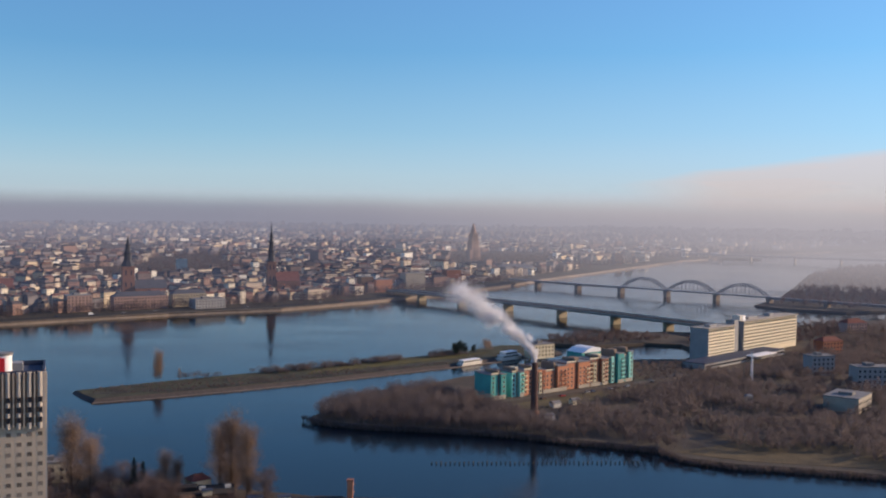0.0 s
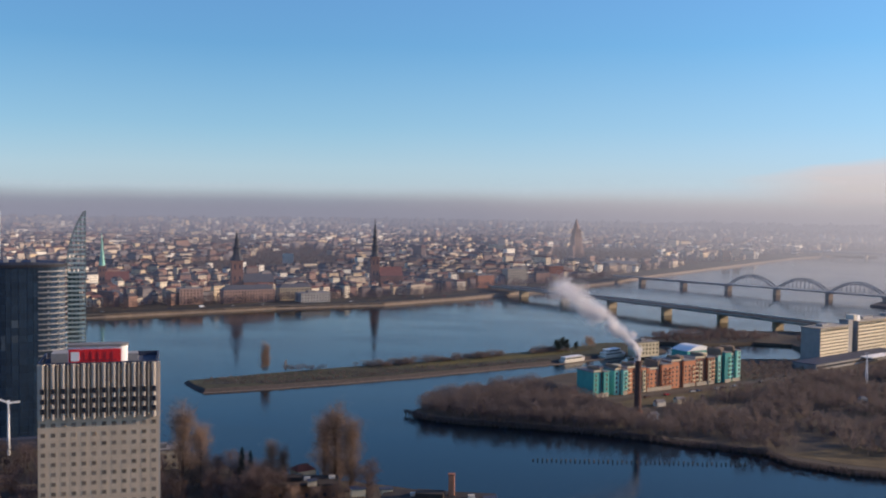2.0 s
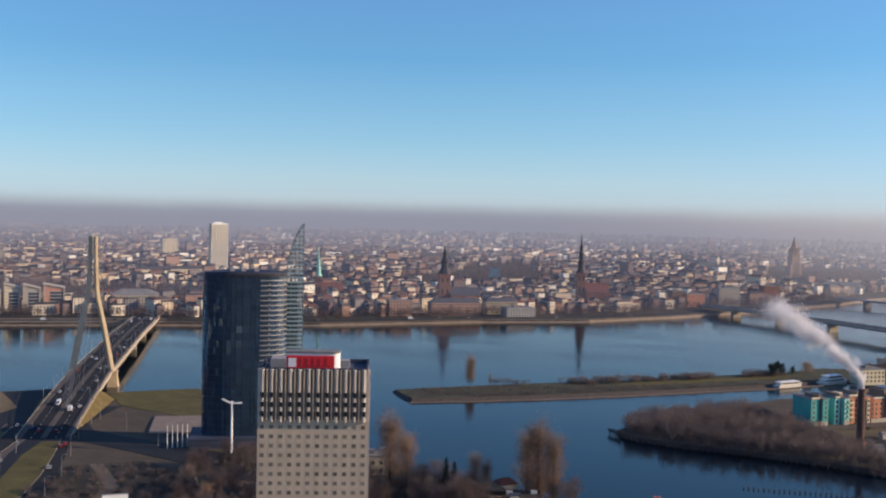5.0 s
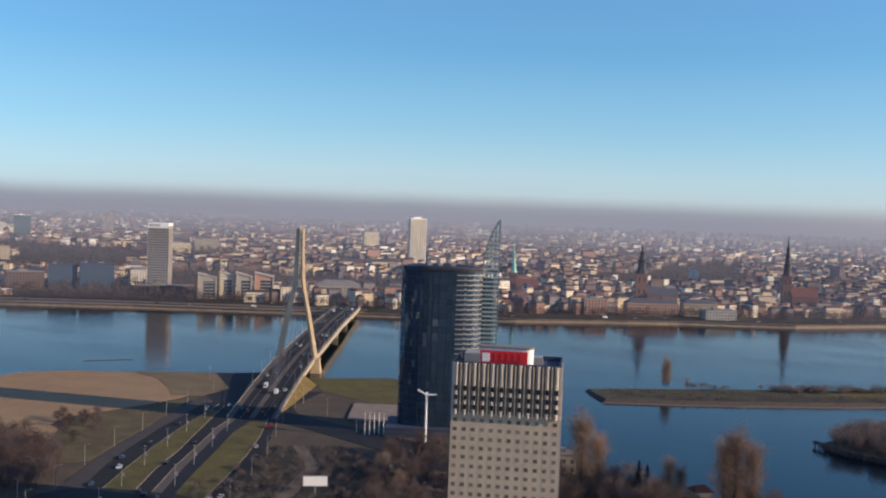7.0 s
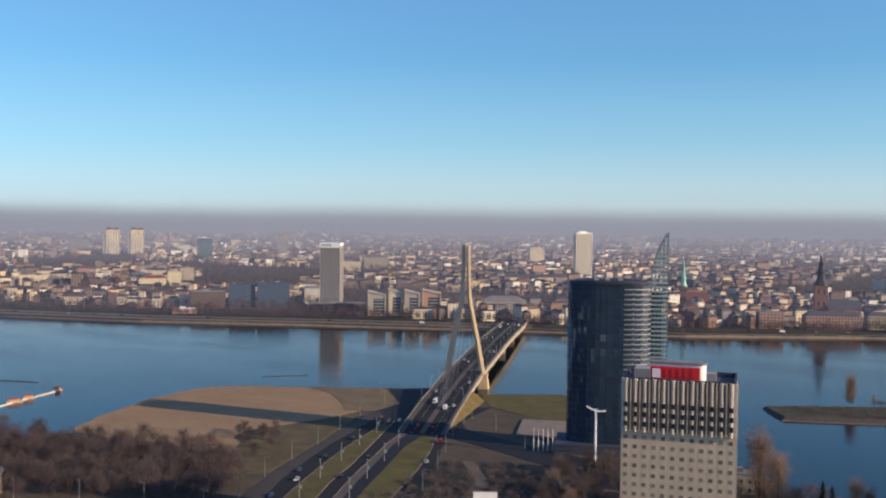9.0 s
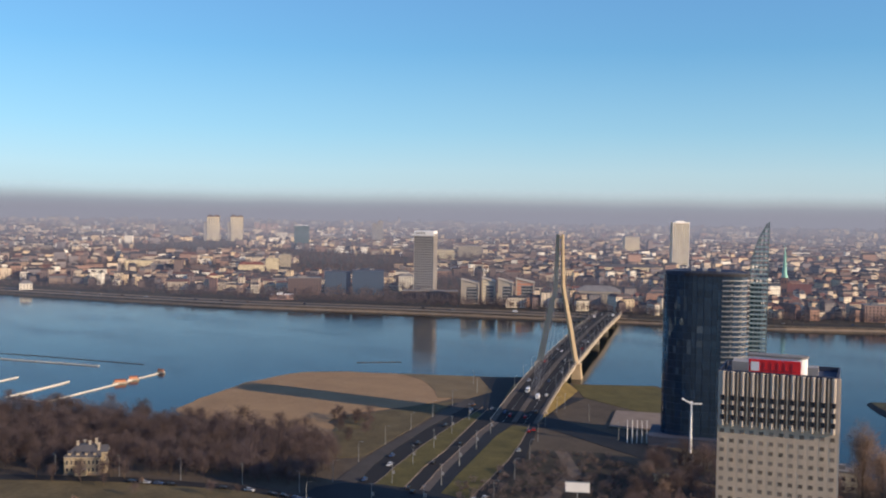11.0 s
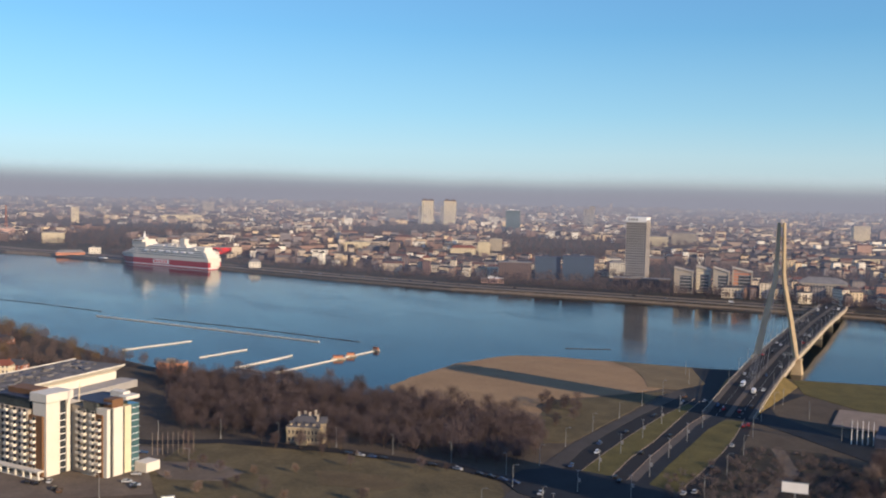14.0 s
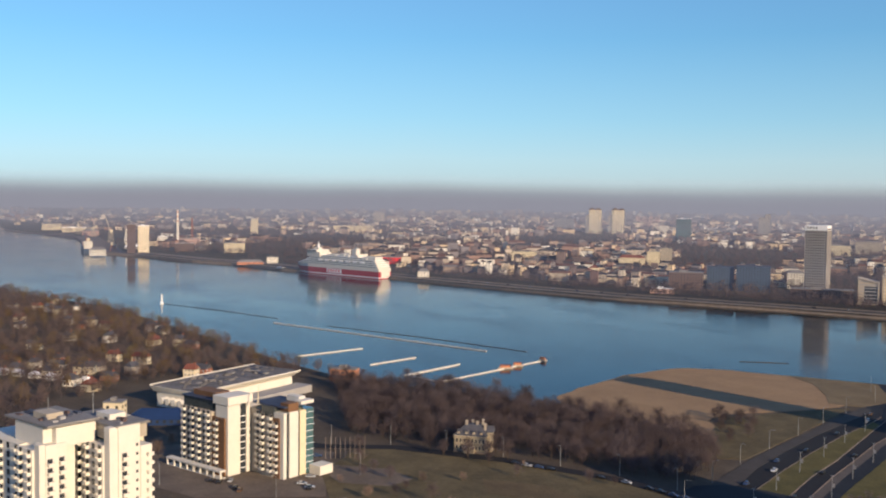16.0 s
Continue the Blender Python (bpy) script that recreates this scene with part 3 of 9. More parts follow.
PENINSULA = [(-76, 612), (-74, 602), (-60, 592), (-41, 586), (-2, 580), (43, 569), (74, 554), (103, 542), (120, 535), (128, 515), (152, 501), (178, 496), (220, 483), (420, 420), (900, 330), (2200, 150),
             (3600, 400), (3000, 1900), (1700, 1650), (900, 1320), (600, 1235), (470, 1180), (370, 1110), (288, 1062), (259, 1066), (186, 1058), (108, 992), (90, 965), (150, 945), (205, 968), (236, 960), (238, 905), (215, 868), (176, 866), (112, 832), (60, 790), (20, 765), (-10, 725),
             (-30, 690), (-60, 650)]
land("ground_peninsula", PENINSULA, 2.5, M_SOIL, M_SOIL, "overgrown brown peninsula between river and harbour inlet", "ground", slope=3)

SPIT = [(-250, 692), (-238, 672), (-222, 656), (-184, 676), (-144, 701), (-89, 739), (-29, 786), (16, 820), (70, 868), (120, 905), (100, 955), (61, 950), (17, 899), (-32, 861), (-94, 810), (-150, 771), (-203, 732)]
land("ground_spit", SPIT, 2.2, M_DAM, M_RIPRAP, "narrow dam with brown grass and stony edges in the river", "ground", slope=6)
DAM_EDGE = [(-222, 656), (-184, 676), (-144, 701), (-89, 739), (-29, 786), (16, 820), (70, 868)]
sheet("gravel_shore", [(x + 1.2, y - 1.7) for x, y in DAM_EDGE] + [(x - 0.4, y + 0.6) for x, y in DAM_EDGE[::-1]], 0.5, 0.8, M_QUAYSTONE, "pale gravel line at the water along the dam", "shore")
sheet("dam_grass", [(-96, 770), (-40, 812), (20, 862), (50, 900), (24, 884), (-34, 838), (-92, 790)], 2.34, 0.3, M_VERGE, "olive grass strip on the dam", "meadow")
sheet("dam_path", [(-228, 678), (-184, 693), (-144, 717), (-89, 755), (-29, 802), (30, 850), (28, 853), (-31, 805), (-91, 758), (-146, 720), (-186, 696), (-229, 682)], 2.3, 0.3, M_GREYPATH, "dull gravel path along the dam", "path")

ISLAND = [(440, 1385), (462, 1340), (535, 1300), (620, 1320), (1100, 1600), (1900, 2300), (2000, 2700), (1100, 2470), (905, 2290), (780, 2100), (608, 1712), (512, 1500)]
land("ground_island", ISLAND, 2.5, M_SOIL, M_RIPRAP, "low wooded river island", "ground")


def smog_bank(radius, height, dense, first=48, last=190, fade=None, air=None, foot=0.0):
    """A thin emissive sheet painted as haze in front of the far town; it thins upwards."""
    m = M_SMOG_GLOW.copy()
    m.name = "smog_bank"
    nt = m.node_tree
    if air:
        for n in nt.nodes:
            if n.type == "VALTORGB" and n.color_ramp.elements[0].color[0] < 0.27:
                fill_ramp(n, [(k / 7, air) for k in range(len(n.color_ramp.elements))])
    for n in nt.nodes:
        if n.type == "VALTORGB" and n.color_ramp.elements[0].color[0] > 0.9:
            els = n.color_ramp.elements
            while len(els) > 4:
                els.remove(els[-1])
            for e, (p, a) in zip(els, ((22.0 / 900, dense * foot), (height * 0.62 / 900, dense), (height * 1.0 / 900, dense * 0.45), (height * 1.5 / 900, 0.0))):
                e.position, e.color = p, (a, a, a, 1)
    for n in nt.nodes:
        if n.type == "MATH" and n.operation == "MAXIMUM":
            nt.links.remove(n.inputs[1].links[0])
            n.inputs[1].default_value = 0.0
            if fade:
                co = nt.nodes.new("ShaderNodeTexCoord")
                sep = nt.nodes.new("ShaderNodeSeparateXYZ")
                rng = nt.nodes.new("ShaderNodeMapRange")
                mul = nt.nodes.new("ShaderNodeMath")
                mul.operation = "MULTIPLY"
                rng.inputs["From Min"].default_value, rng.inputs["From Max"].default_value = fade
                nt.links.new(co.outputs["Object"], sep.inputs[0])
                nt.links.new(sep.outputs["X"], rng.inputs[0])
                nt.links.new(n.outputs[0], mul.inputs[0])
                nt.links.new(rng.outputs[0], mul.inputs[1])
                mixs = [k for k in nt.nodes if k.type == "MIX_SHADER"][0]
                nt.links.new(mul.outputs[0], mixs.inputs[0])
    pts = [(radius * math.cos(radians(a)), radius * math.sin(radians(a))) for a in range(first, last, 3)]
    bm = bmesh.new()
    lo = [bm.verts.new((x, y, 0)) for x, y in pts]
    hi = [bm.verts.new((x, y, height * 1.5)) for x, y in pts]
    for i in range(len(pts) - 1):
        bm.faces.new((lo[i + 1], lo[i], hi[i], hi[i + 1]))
    tagged(part("backdrop_smog", bm, m), "thin glowing sheet painted as haze over the far town", "haze", kind="structure")


# added glowing sheets stand in for air haze, the last one paler sunwards
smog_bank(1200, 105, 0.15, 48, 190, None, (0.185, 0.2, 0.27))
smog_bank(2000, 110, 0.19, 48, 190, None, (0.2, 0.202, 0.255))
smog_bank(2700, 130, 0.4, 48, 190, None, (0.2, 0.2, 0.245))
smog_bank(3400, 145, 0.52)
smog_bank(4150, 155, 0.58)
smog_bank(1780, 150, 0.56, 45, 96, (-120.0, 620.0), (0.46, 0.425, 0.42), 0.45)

# ---- the office slab with fins and a rooftop sign ----
def window_mesh(w, h, deep=0.12, frame=0.14):
    """A pane in a shallow proud frame, facing -y, its middle at the origin."""
    bm = bmesh.new()
    box(bm, -w / 2, w / 2, -0.02, 0.1, -h / 2, h / 2, 0)
    for r in ((-w / 2 - frame, -w / 2, -h / 2, h / 2), (w / 2, w / 2 + frame, -h / 2, h / 2), (-w / 2 - frame, w / 2 + frame, h / 2, h / 2 + frame), (-w / 2 - frame, w / 2 + frame, -h / 2 - frame, -h / 2)):
        box(bm, r[0], r[1], -deep, 0.1, r[2], r[3], 1)
    me = bpy.data.meshes.new("window")
    bm.to_mesh(me)
    bm.free()
    return me


def facade(parent, me, xs, zs, y=0.0, turn=0.0, origin=(0, 0, 0), name="window", skip=0.0):
    """A grid of windows on a wall that faces -y, turned about z at the origin given."""
    base = pose(*origin, 0, 0, turn)
    rnd = random.Random(len(xs) * 31 + len(zs))
    for z in zs:
        for x in xs:
            if rnd.random() >= skip:
                child(name, me, parent, place=base @ pose(x, y, z))


def office_slab():
    w, d, h = 35.5, 22.0, 64.5
    t = thing("office_tower", "sandy concrete office slab with ribbed upper storeys and a rooftop sign", "office building", SLAB_PLACE)
    n = 12
    pitch = w / n
    low = h - 16.2
    part("wall", boxes((0, w, 0, d, 0, h - 1.0)), M_SLAB, t)
    part("roof", boxes((0.9, w - 0.9, 0.9, d - 0.9, h - 1.0, h - 0.8)), M_ROOFBLUE, t, "dark felt roof")
    bm = boxes((0, w, 0, 0.6, h - 1.0, h + 0.6), (0, w, d - 0.6, d, h - 1.0, h + 0.6), (0, 0.6, 0.6, d - 0.6, h - 1.0, h + 0.6), (w - 0.6, w, 0.6, d - 0.6, h - 1.0, h + 0.6))
    part("parapet", bm, M_ROOFBLUE, t, "dark blue metal parapet")
    part("plant_room", boxes((3, 12, 9, 17, h - 0.8, h + 2.2)), M_GREYWALL, t)
    part("plant_room", boxes((24, 29, 10, 15, h - 0.8, h + 1.6)), M_GREYWALL, t)
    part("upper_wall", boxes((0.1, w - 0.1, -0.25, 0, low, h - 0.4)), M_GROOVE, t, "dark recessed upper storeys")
    # rounded columns with dark windows set in them, and thin ribs in the grooves between
    bm = bmesh.new()
    prism(bm, [(-0.66, 0.0), (-0.66, -0.55), (-0.45, -0.85), (0.0, -1.0), (0.45, -0.85), (0.66, -0.55), (0.66, 0.0)], low - 0.6, h + 0.25)
    fin = bpy.data.meshes.new("fin")
    bm.to_mesh(fin)
    bm.free()
    fin.materials.append(M_FIN)
    bm = bmesh.new()
    prism(bm, [(-0.2, 0.0), (-0.2, -0.95), (0.2, -0.95), (0.2, 0.0)], low - 0.2, h + 0.1)
    rib = bpy.data.meshes.new("rib")
    bm.to_mesh(rib)
    bm.free()
    rib.materials.append(M_SLAB)
    for k in range(n):
        child("fin", fin, t, "pale rounded concrete fin" if k == 0 else "", pose((k + 0.5) * pitch, 0, 0))
        if k:
            child("rib", rib, t, "", pose(k * pitch, 0, 0))
    for x in (0.45, w - 0.45):
        part("corner_fin", boxes((x - 0.45, x + 0.45, -0.6, 0, low - 0.6, h + 0.25)), M_FIN, t)
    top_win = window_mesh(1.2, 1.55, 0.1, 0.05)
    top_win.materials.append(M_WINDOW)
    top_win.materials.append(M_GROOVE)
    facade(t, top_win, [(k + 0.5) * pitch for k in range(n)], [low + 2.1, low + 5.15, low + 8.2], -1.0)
    win = window_mesh(1.3, 1.25, 0.03, 0.05)
    win.materials.append(M_SLABGLASS)
    win.materials.append(M_SLAB)
    rows = [low - 2.4 - 3.05 * k for k in range(15)]
    facade(t, win, [(k + 0.5) * pitch for k in range(n)], rows, -0.02)
    facade(t, win, [3 + 3.4 * k for k in range(6)], rows[:14], -0.02, 90, (w, 0, 0))
    # panel joints
    for z in rows:
        part("cornice", boxes((0.05, w - 0.05, -0.05, 0.02, z - 1.6, z - 1.5)), M_SLAB, t)
    part("corner_pier", boxes((w, w + 0.5, 0.0, 1.4, 0, h)), M_FIN, t, "pale corner pier")
    # the sign on the roof edge
    sx0, sx1 = 8.8, 26.2
    bm = bmesh.new()
    r = 2.3
    arc = [(sx1 - r + r * math.sin(radians(a)), 2.6 - r * math.cos(radians(a))) for a in range(0, 181, 20)]
    prism(bm, [(sx0, 0.3)] + arc + [(sx0, 4.9)], h + 0.2, h + 5.4)
    part("sign_box", bm, M_WHITEPAINT, t, "white rooftop sign box with a rounded end")
    bm = bmesh.new()
    arc = [(sx1 - r + (r + 0.35) * math.sin(radians(a)), 2.6 - (r + 0.35) * math.cos(radians(a))) for a in range(0, 181, 20)]
    prism(bm, [(sx0 - 0.3, -0.05)] + arc + [(sx0 - 0.3, 5.25)], h + 5.4, h + 6.0)
    part("sign_cap", bm, M_ROOFGREY, t)
    panel = part("sign_panel", boxes((sx0 + 0.2, sx1 - 1.9, 0.05, 0.3, h + 0.4, h + 4.6)), M_RED, t, "bright red sign panel")
    bm = boxes((sx0 + 0.8, sx0 + 3.3, -0.05, 0.05, h + 1.0, h + 3.8))
    part("emblem", bm, M_WHITEPAINT, panel, "plain white emblem")
    bm = bmesh.new()
    for k in range(5):
        x = sx0 + 4.5 + k * 2.05
        box(bm, x, x + 0.45, -0.04, 0.05, h + 1.0, h + 3.7)
        box(bm, x, x + 1.4, -0.07, -0.04, h + 1.0, h + 1.5)
    part("lettering", bm, M_REDHULL, panel, "darker red lettering bars")
    return t


# ---- the glass tower with a lattice spike ----
def glass_tower():
    t = thing("glass_tower", "dark blue curved glass tower with pale louvres and lattice spike", "skyscraper", TOWER_PLACE)
    a, b = 22.3, 12.5

    def rim(ang, z=0.0):
        swell = 1.0 + 0.012 * math.sin(math.pi * min(1, z / 100))
        c, s = math.cos(ang), math.sin(ang)
        e = 2 / 2.6
        return (a * swell * math.copysign(abs(c) ** e, c), b * swell * math.copysign(abs(s) ** e, s))

    n = 64
    outline = [rim(2 * math.pi * i / n) for i in range(n)]
    bm = bmesh.new()
    prism(bm, [(x * 0.975, y * 0.975) for x, y in outline], 0, 91.5)
    part("core", bm, M_BLUE, t)

    def crown(x):
        return 92.4 + 2.2 * math.cos(x / 24.0 * 1.1)

    bm = bmesh.new()
    hi = [bm.verts.new((x * 0.97, y * 0.97, crown(x))) for x, y in outline]
    lo = [bm.verts.new((x * 0.97, y * 0.97, 91.4)) for x, y in outline]
    bm.faces.new(hi)
    for i in range(n):
        bm.faces.new((lo[i], lo[(i + 1) % n], hi[(i + 1) % n], hi[i]))
    part("roof", bm, M_ROOFBLUE, t, "dark arched roof")
    # glass panels round the curve
    cols, rows, top = 26, 24, 92.0
    a0, a1 = radians(170), radians(322)
    rnd = random.Random(4)
    for c in range(cols):
        u0, u1 = a0 + (a1 - a0) * c / cols, a0 + (a1 - a0) * (c + 0.94) / cols
        (x0, y0), (x1, y1) = rim(u0), rim(u1)
        bm = bmesh.new()
        box(bm, 0, math.hypot(x1 - x0, y1 - y0), -0.12, 0.06, 0.1, top / rows - 0.1)
        me = bpy.data.meshes.new("glass_panel")
        bm.to_mesh(me)
        bm.free()
        me.materials.append(M_GLASSBLUE)
        # paler pane copies paint the streaky reflections into the glass
        pale = me.copy()
        pale.materials.clear()
        pale.materials.append(M_GLASSPALE)
        run = [r0 + k for r0 in (rnd.randint(4, 20), rnd.randint(8, 21)) for k in range(rnd.randint(1, 2))] if 9 <= c <= 16 and c % 3 else []
        run = run[:2] if 8 <= c <= 17 else []
        ang = math.degrees(math.atan2(y1 - y0, x1 - x0))
        lean = rnd.uniform(-3.4, 3.4)
        for r in range(rows):
            child("glass_panel", pale if r in run else me, t, "", pose(x0, y0, top / rows * r, rnd.uniform(-0.5, 0.5), 0, ang + lean + rnd.uniform(-0.9, 0.9)))
    # pale louvre bands on the sunny side
    u = [radians(286 + 74 * k / 14) for k in range(15)]
    bm = bmesh.new()
    out = [rim(q) for q in u]
    ring = [(x * 1.035, y * 1.05) for x, y in out] + [(x, y) for x, y in out[::-1]]
    prism(bm, ring, 0, 0.55)
    lou = bpy.data.meshes.new("louvre_band")
    bm.to_mesh(lou)
    bm.free()
    lou.materials.append(M_LOUVRE)
    for k in range(33):
        child("louvre_band", lou, t, "pale metal louvre band" if k == 0 else "", pose(0, 0, 3.0 + 2.7 * k))
    bm = bmesh.new()
    for k in range(32):
        for q in (300, 318, 334):
            x, y = rim(radians(q))
            box(bm, x * 1.02 - 0.5, x * 1.02 + 0.5, y * 1.03 - 0.5, y * 1.03 + 0.5, 3.4 + 2.7 * k, 4.3 + 2.7 * k)
    tagged(part("balcony_front", bm, M_LOUVRE, t), kind="stuff")
    # roof parapet line
    bm = bmesh.new()
    prism(bm, [(x * 1.03, y * 1.05) for x, y in outline[44:]] + [(x, y) for x, y in outline[44:][::-1]], 91.8, 93.2)
    part("cornice", bm, M_DARKCOPPER, t)
    # lattice spike behind the sunny edge, its outer side upright, its inner side curving in to the tip
    def inner(z):
        return 22.8 + 8.4 * max(0.0, (z - 92) / 28.5) ** 2.0

    for x, zt in ((22.8, 92.0), (25.0, 106.0), (27.2, 112.2), (29.4, 116.8), (31.6, 120.5)):
        for y in (-2.5, 2.5):
            bm = bmesh.new()
            beam(bm, (x, y, 0), (x, y, zt), 0.55)
            part("spike_post", bm, M_GREENSTEEL, t)
    for k in range(49):
        z = 2.0 + 2.4 * k
        for y in (-2.5, 2.5):
            bm = bmesh.new()
            beam(bm, (inner(z), y, z), (31.6, y, z), 0.8 if y < 0 else 0.5)
            part("spike_rung", bm, M_RUNG, t)
    bm = bmesh.new()
    for k in range(14):
        za, zb = 92 + 2 * k, 94 + 2 * k
        for y in (-2.5, 2.5):
            beam(bm, (inner(za), y, za), (inner(zb), y, zb), 0.7)
    for k in range(24):
        za = 4 + 4.8 * k
        beam(bm, (inner(za), -2.4, za), (31.6, -2.4, za + 4.8), 0.22)
    beam(bm, (31.5, 0, 114), (31.7, 0, 120.8), 0.8)
    part("spike_tip", bm, M_GREENSTEEL, t)
    bm = boxes((23.0, 28.6, -1.8, 1.8, 0, 88))
    part("lift_shaft", bm, M_GLASSTEAL, t, "teal glazed shaft inside the lattice")
    part("podium", boxes((-28, 26, -17, 14, 0, 5.5)), M_ROOFBLUE, t)
    bm = boxes((-28.3, 26.3, -17.3, -17, 4.6, 5.3), (-28.3, 26.3, -17.3, -17, 2.2, 2.6))
    part("podium_fascia", bm, M_ROOFBLUE, t)
    for k, x in enumerate((-8, -2, 5)):
        part("roof_unit", boxes((x, x + 2.5, -3, 0, 93.6, 95.6)), M_GREYWALL, t)
    return t


SLAB_PLACE = pose(-165.4, 321.9, 2.5, 0, 0, 20.6) @ Matrix.Scale(1.1, 4)
TOWER_PLACE = pose(-265.2, 499.0, 2.5, 0, 0, 27.3)
office_slab()
glass_tower()


# ---- the cable bridge ----
AXIS = Vector((-0.472, 0.881, 0)).normalized()
ACROSS = Vector((AXIS.y, -AXIS.x, 0))        # towards the downstream side that faces the sun
MID = Vector((-507.6, 724.3, 0))


def deck_z(s):
    """Height of the roadway along the bridge; s: metres past the middle point."""
    return 12.0 - 9.2 * max(0.0, min(1.0, (-s - 110) / 186)) ** 1.5 - 4.0 * max(0.0, min(1.0, (s - 120) / 180))


def on_axis(s, u, z):
    p = MID + AXIS * s + ACROSS * u
    return (p.x, p.y, z)


def strip(bm, s0, s1, u0, u1, dz0, dz1, step=12.0, mi=0):
    """A bar along the deck."""
    n = max(1, int(abs(s1 - s0) / step))
    rows = []
    for k in range(n + 1):
        s = s0 + (s1 - s0) * k / n
        z = deck_z(s)
        rows.append([bm.verts.new(on_axis(s, u, z + dz)) for u, dz in ((u0, dz0), (u1, dz0), (u1, dz1), (u0, dz1))])
    for a, b in zip(rows, rows[1:]):
        for i in range(4):
            bm.faces.new((a[i], a[(i + 1) % 4], b[(i + 1) % 4], b[i])).material_index = mi
    bm.faces.new(rows[0][::-1])
    bm.faces.new(rows[-1])
    bmesh.ops.recalc_face_normals(bm, faces=bm.faces)


def cable_bridge():
    t = thing("cable_stayed_bridge", "wide concrete river bridge with a tall two-legged pylon", "bridge")
    s0, s1 = -296, 318
    bm = bmesh.new()
    strip(bm, s0, s1, -14.3, 14.3, -1.9, -0.4)
    part("deck", bm, M_CONC, t, "pale concrete deck")
    bm = bmesh.new()
    for u0, u1 in ((-11.2, -1.6), (1.6, 11.2)):
        strip(bm, s0, s1, u0, u1, -0.4, 0.02)
    part("carriageway", bm, M_ASPHALT, t, "dark asphalt carriageways")
    bm = bmesh.new()
    for u0, u1 in ((-14.3, -11.2), (11.2, 14.3), (-1.6, 1.6)):
        strip(bm, s0, s1, u0, u1, -0.4, 0.22)
    part("footway", bm, M_PAVE, t)
    bm = bmesh.new()
    for u in (-14.35, 14.05):
        strip(bm, s0, s1, u, u + 0.3, 1.05, 1.25)
    part("handrail", bm, M_CONC, t, "pale railing")
    bm = bmesh.new()
    for k in range(int((s1 - s0) / 4.0)):
        s = s0 + 4.0 * k
        for u in (-14.2, 14.2):
            beam(bm, on_axis(s, u, deck_z(s)), on_axis(s, u, deck_z(s) + 1.2), 0.16)
    tagged(part("railing", bm, M_STEEL, t), kind="stuff")
    bm = bmesh.new()
    for u0, u1 in ((-13.5, -11.5), (11.5, 13.5), (-1.2, 1.2)):
        strip(bm, s0 + 40, s1, u0, u1, -4.6, -1.9)
    part("girder", bm, M_CONC, t)
    for u in (-6.4, 6.4):
        for k in range(60):
            s = s0 + 9 * k
            if s < s1 - 4:
                bm = bmesh.new()
                strip(bm, s, s + 3.2, u - 0.09, u + 0.09, 0.02, 0.035)
                part("lane_mark", bm, M_MARK, t)
    # the pylon
    sp = -112.0
    py = part("pylon", bmesh.new(), M_CONC, t)
    for side in (-1, 1):
        bm = bmesh.new()
        # tapered sections: a ridged front on the sunward leg, a slanted flat one on the other
        section = ((-0.7, -1.9), (-1.6, -0.1), (-0.45, 1.9), (0.45, 1.9), (1.6, -1.2)) if side > 0 else ((-1.7, -2.2), (-0.4, 2.4), (0.45, 2.4), (1.5, -1.3))
        rings = []
        for z, u, k in ((4, 15.0, 1.15), (12, 13.5, 1.1), (38, 8.9, 1.0), (58, 4.9, 0.92), (64, 3.6, 0.9), (69, 2.9, 0.86), (76, 2.5, 0.8), (90, 2.1, 0.72), (109.3, 1.75, 0.62)):
            rings.append([bm.verts.new(on_axis(sp + a * k, side * (u + b * k), z)) for a, b in section])
        m = len(section)
        for p, q in zip(rings, rings[1:]):
            for i in range(m):
                bm.faces.new((p[i], p[(i + 1) % m], q[(i + 1) % m], q[i]))
        bm.faces.new(rings[0])
        bm.faces.new(rings[-1])
        bmesh.ops.recalc_face_normals(bm, faces=bm.faces)
        part("leg", bm, M_PYLON, py, "sandy steel pylon leg")
    bm = bmesh.new()
    for z, u in ((107.0, 1.0), (98.0, 1.1), (88.0, 1.2), (70.0, 1.8)):
        beam(bm, on_axis(sp, -u, z), on_axis(sp, u, z), 1.4, 1.6)
    part("cross_beam", bm, M_PYLON, py)
    # the stone pier below it
    for side in (-1, 1):
        bm = bmesh.new()
        q = ccw([on_axis(sp + i * 5.0, side * 14.6 + j * 4.2, 0)[:2] for i, j in ((-1, -1), (1, -1), (1, 1), (-1, 1))])
        c = on_axis(sp, side * 14.6, 0)
        lo = [bm.verts.new((x, y, -2)) for x, y in q]
        hi = [bm.verts.new((c[0] + (x - c[0]) * 0.62, c[1] + (y - c[1]) * 0.62, 10.0)) for x, y in q]
        bm.faces.new(hi)
        for i in range(4):
            bm.faces.new((lo[i], lo[(i + 1) % 4], hi[(i + 1) % 4], hi[i]))
        prism(bm, [(c[0] + (x - c[0]) * 0.75, c[1] + (y - c[1]) * 0.75) for x, y in q], 10.0, 11.2)
        part("pier", bm, M_PYLON, t, "sandy concrete pier at the water")
    for s in (90.0, 185.0, 262.0):
        bm = bmesh.new()
        q = [on_axis(s + i * 2.2, j * 11.0, 0)[:2] for i, j in ((-1, -1), (1, -1), (1, 1), (-1, 1))]
        prism(bm, ccw(q), -2, deck_z(s) - 4.4)
        part("river_pier", bm, M_CONC, t)
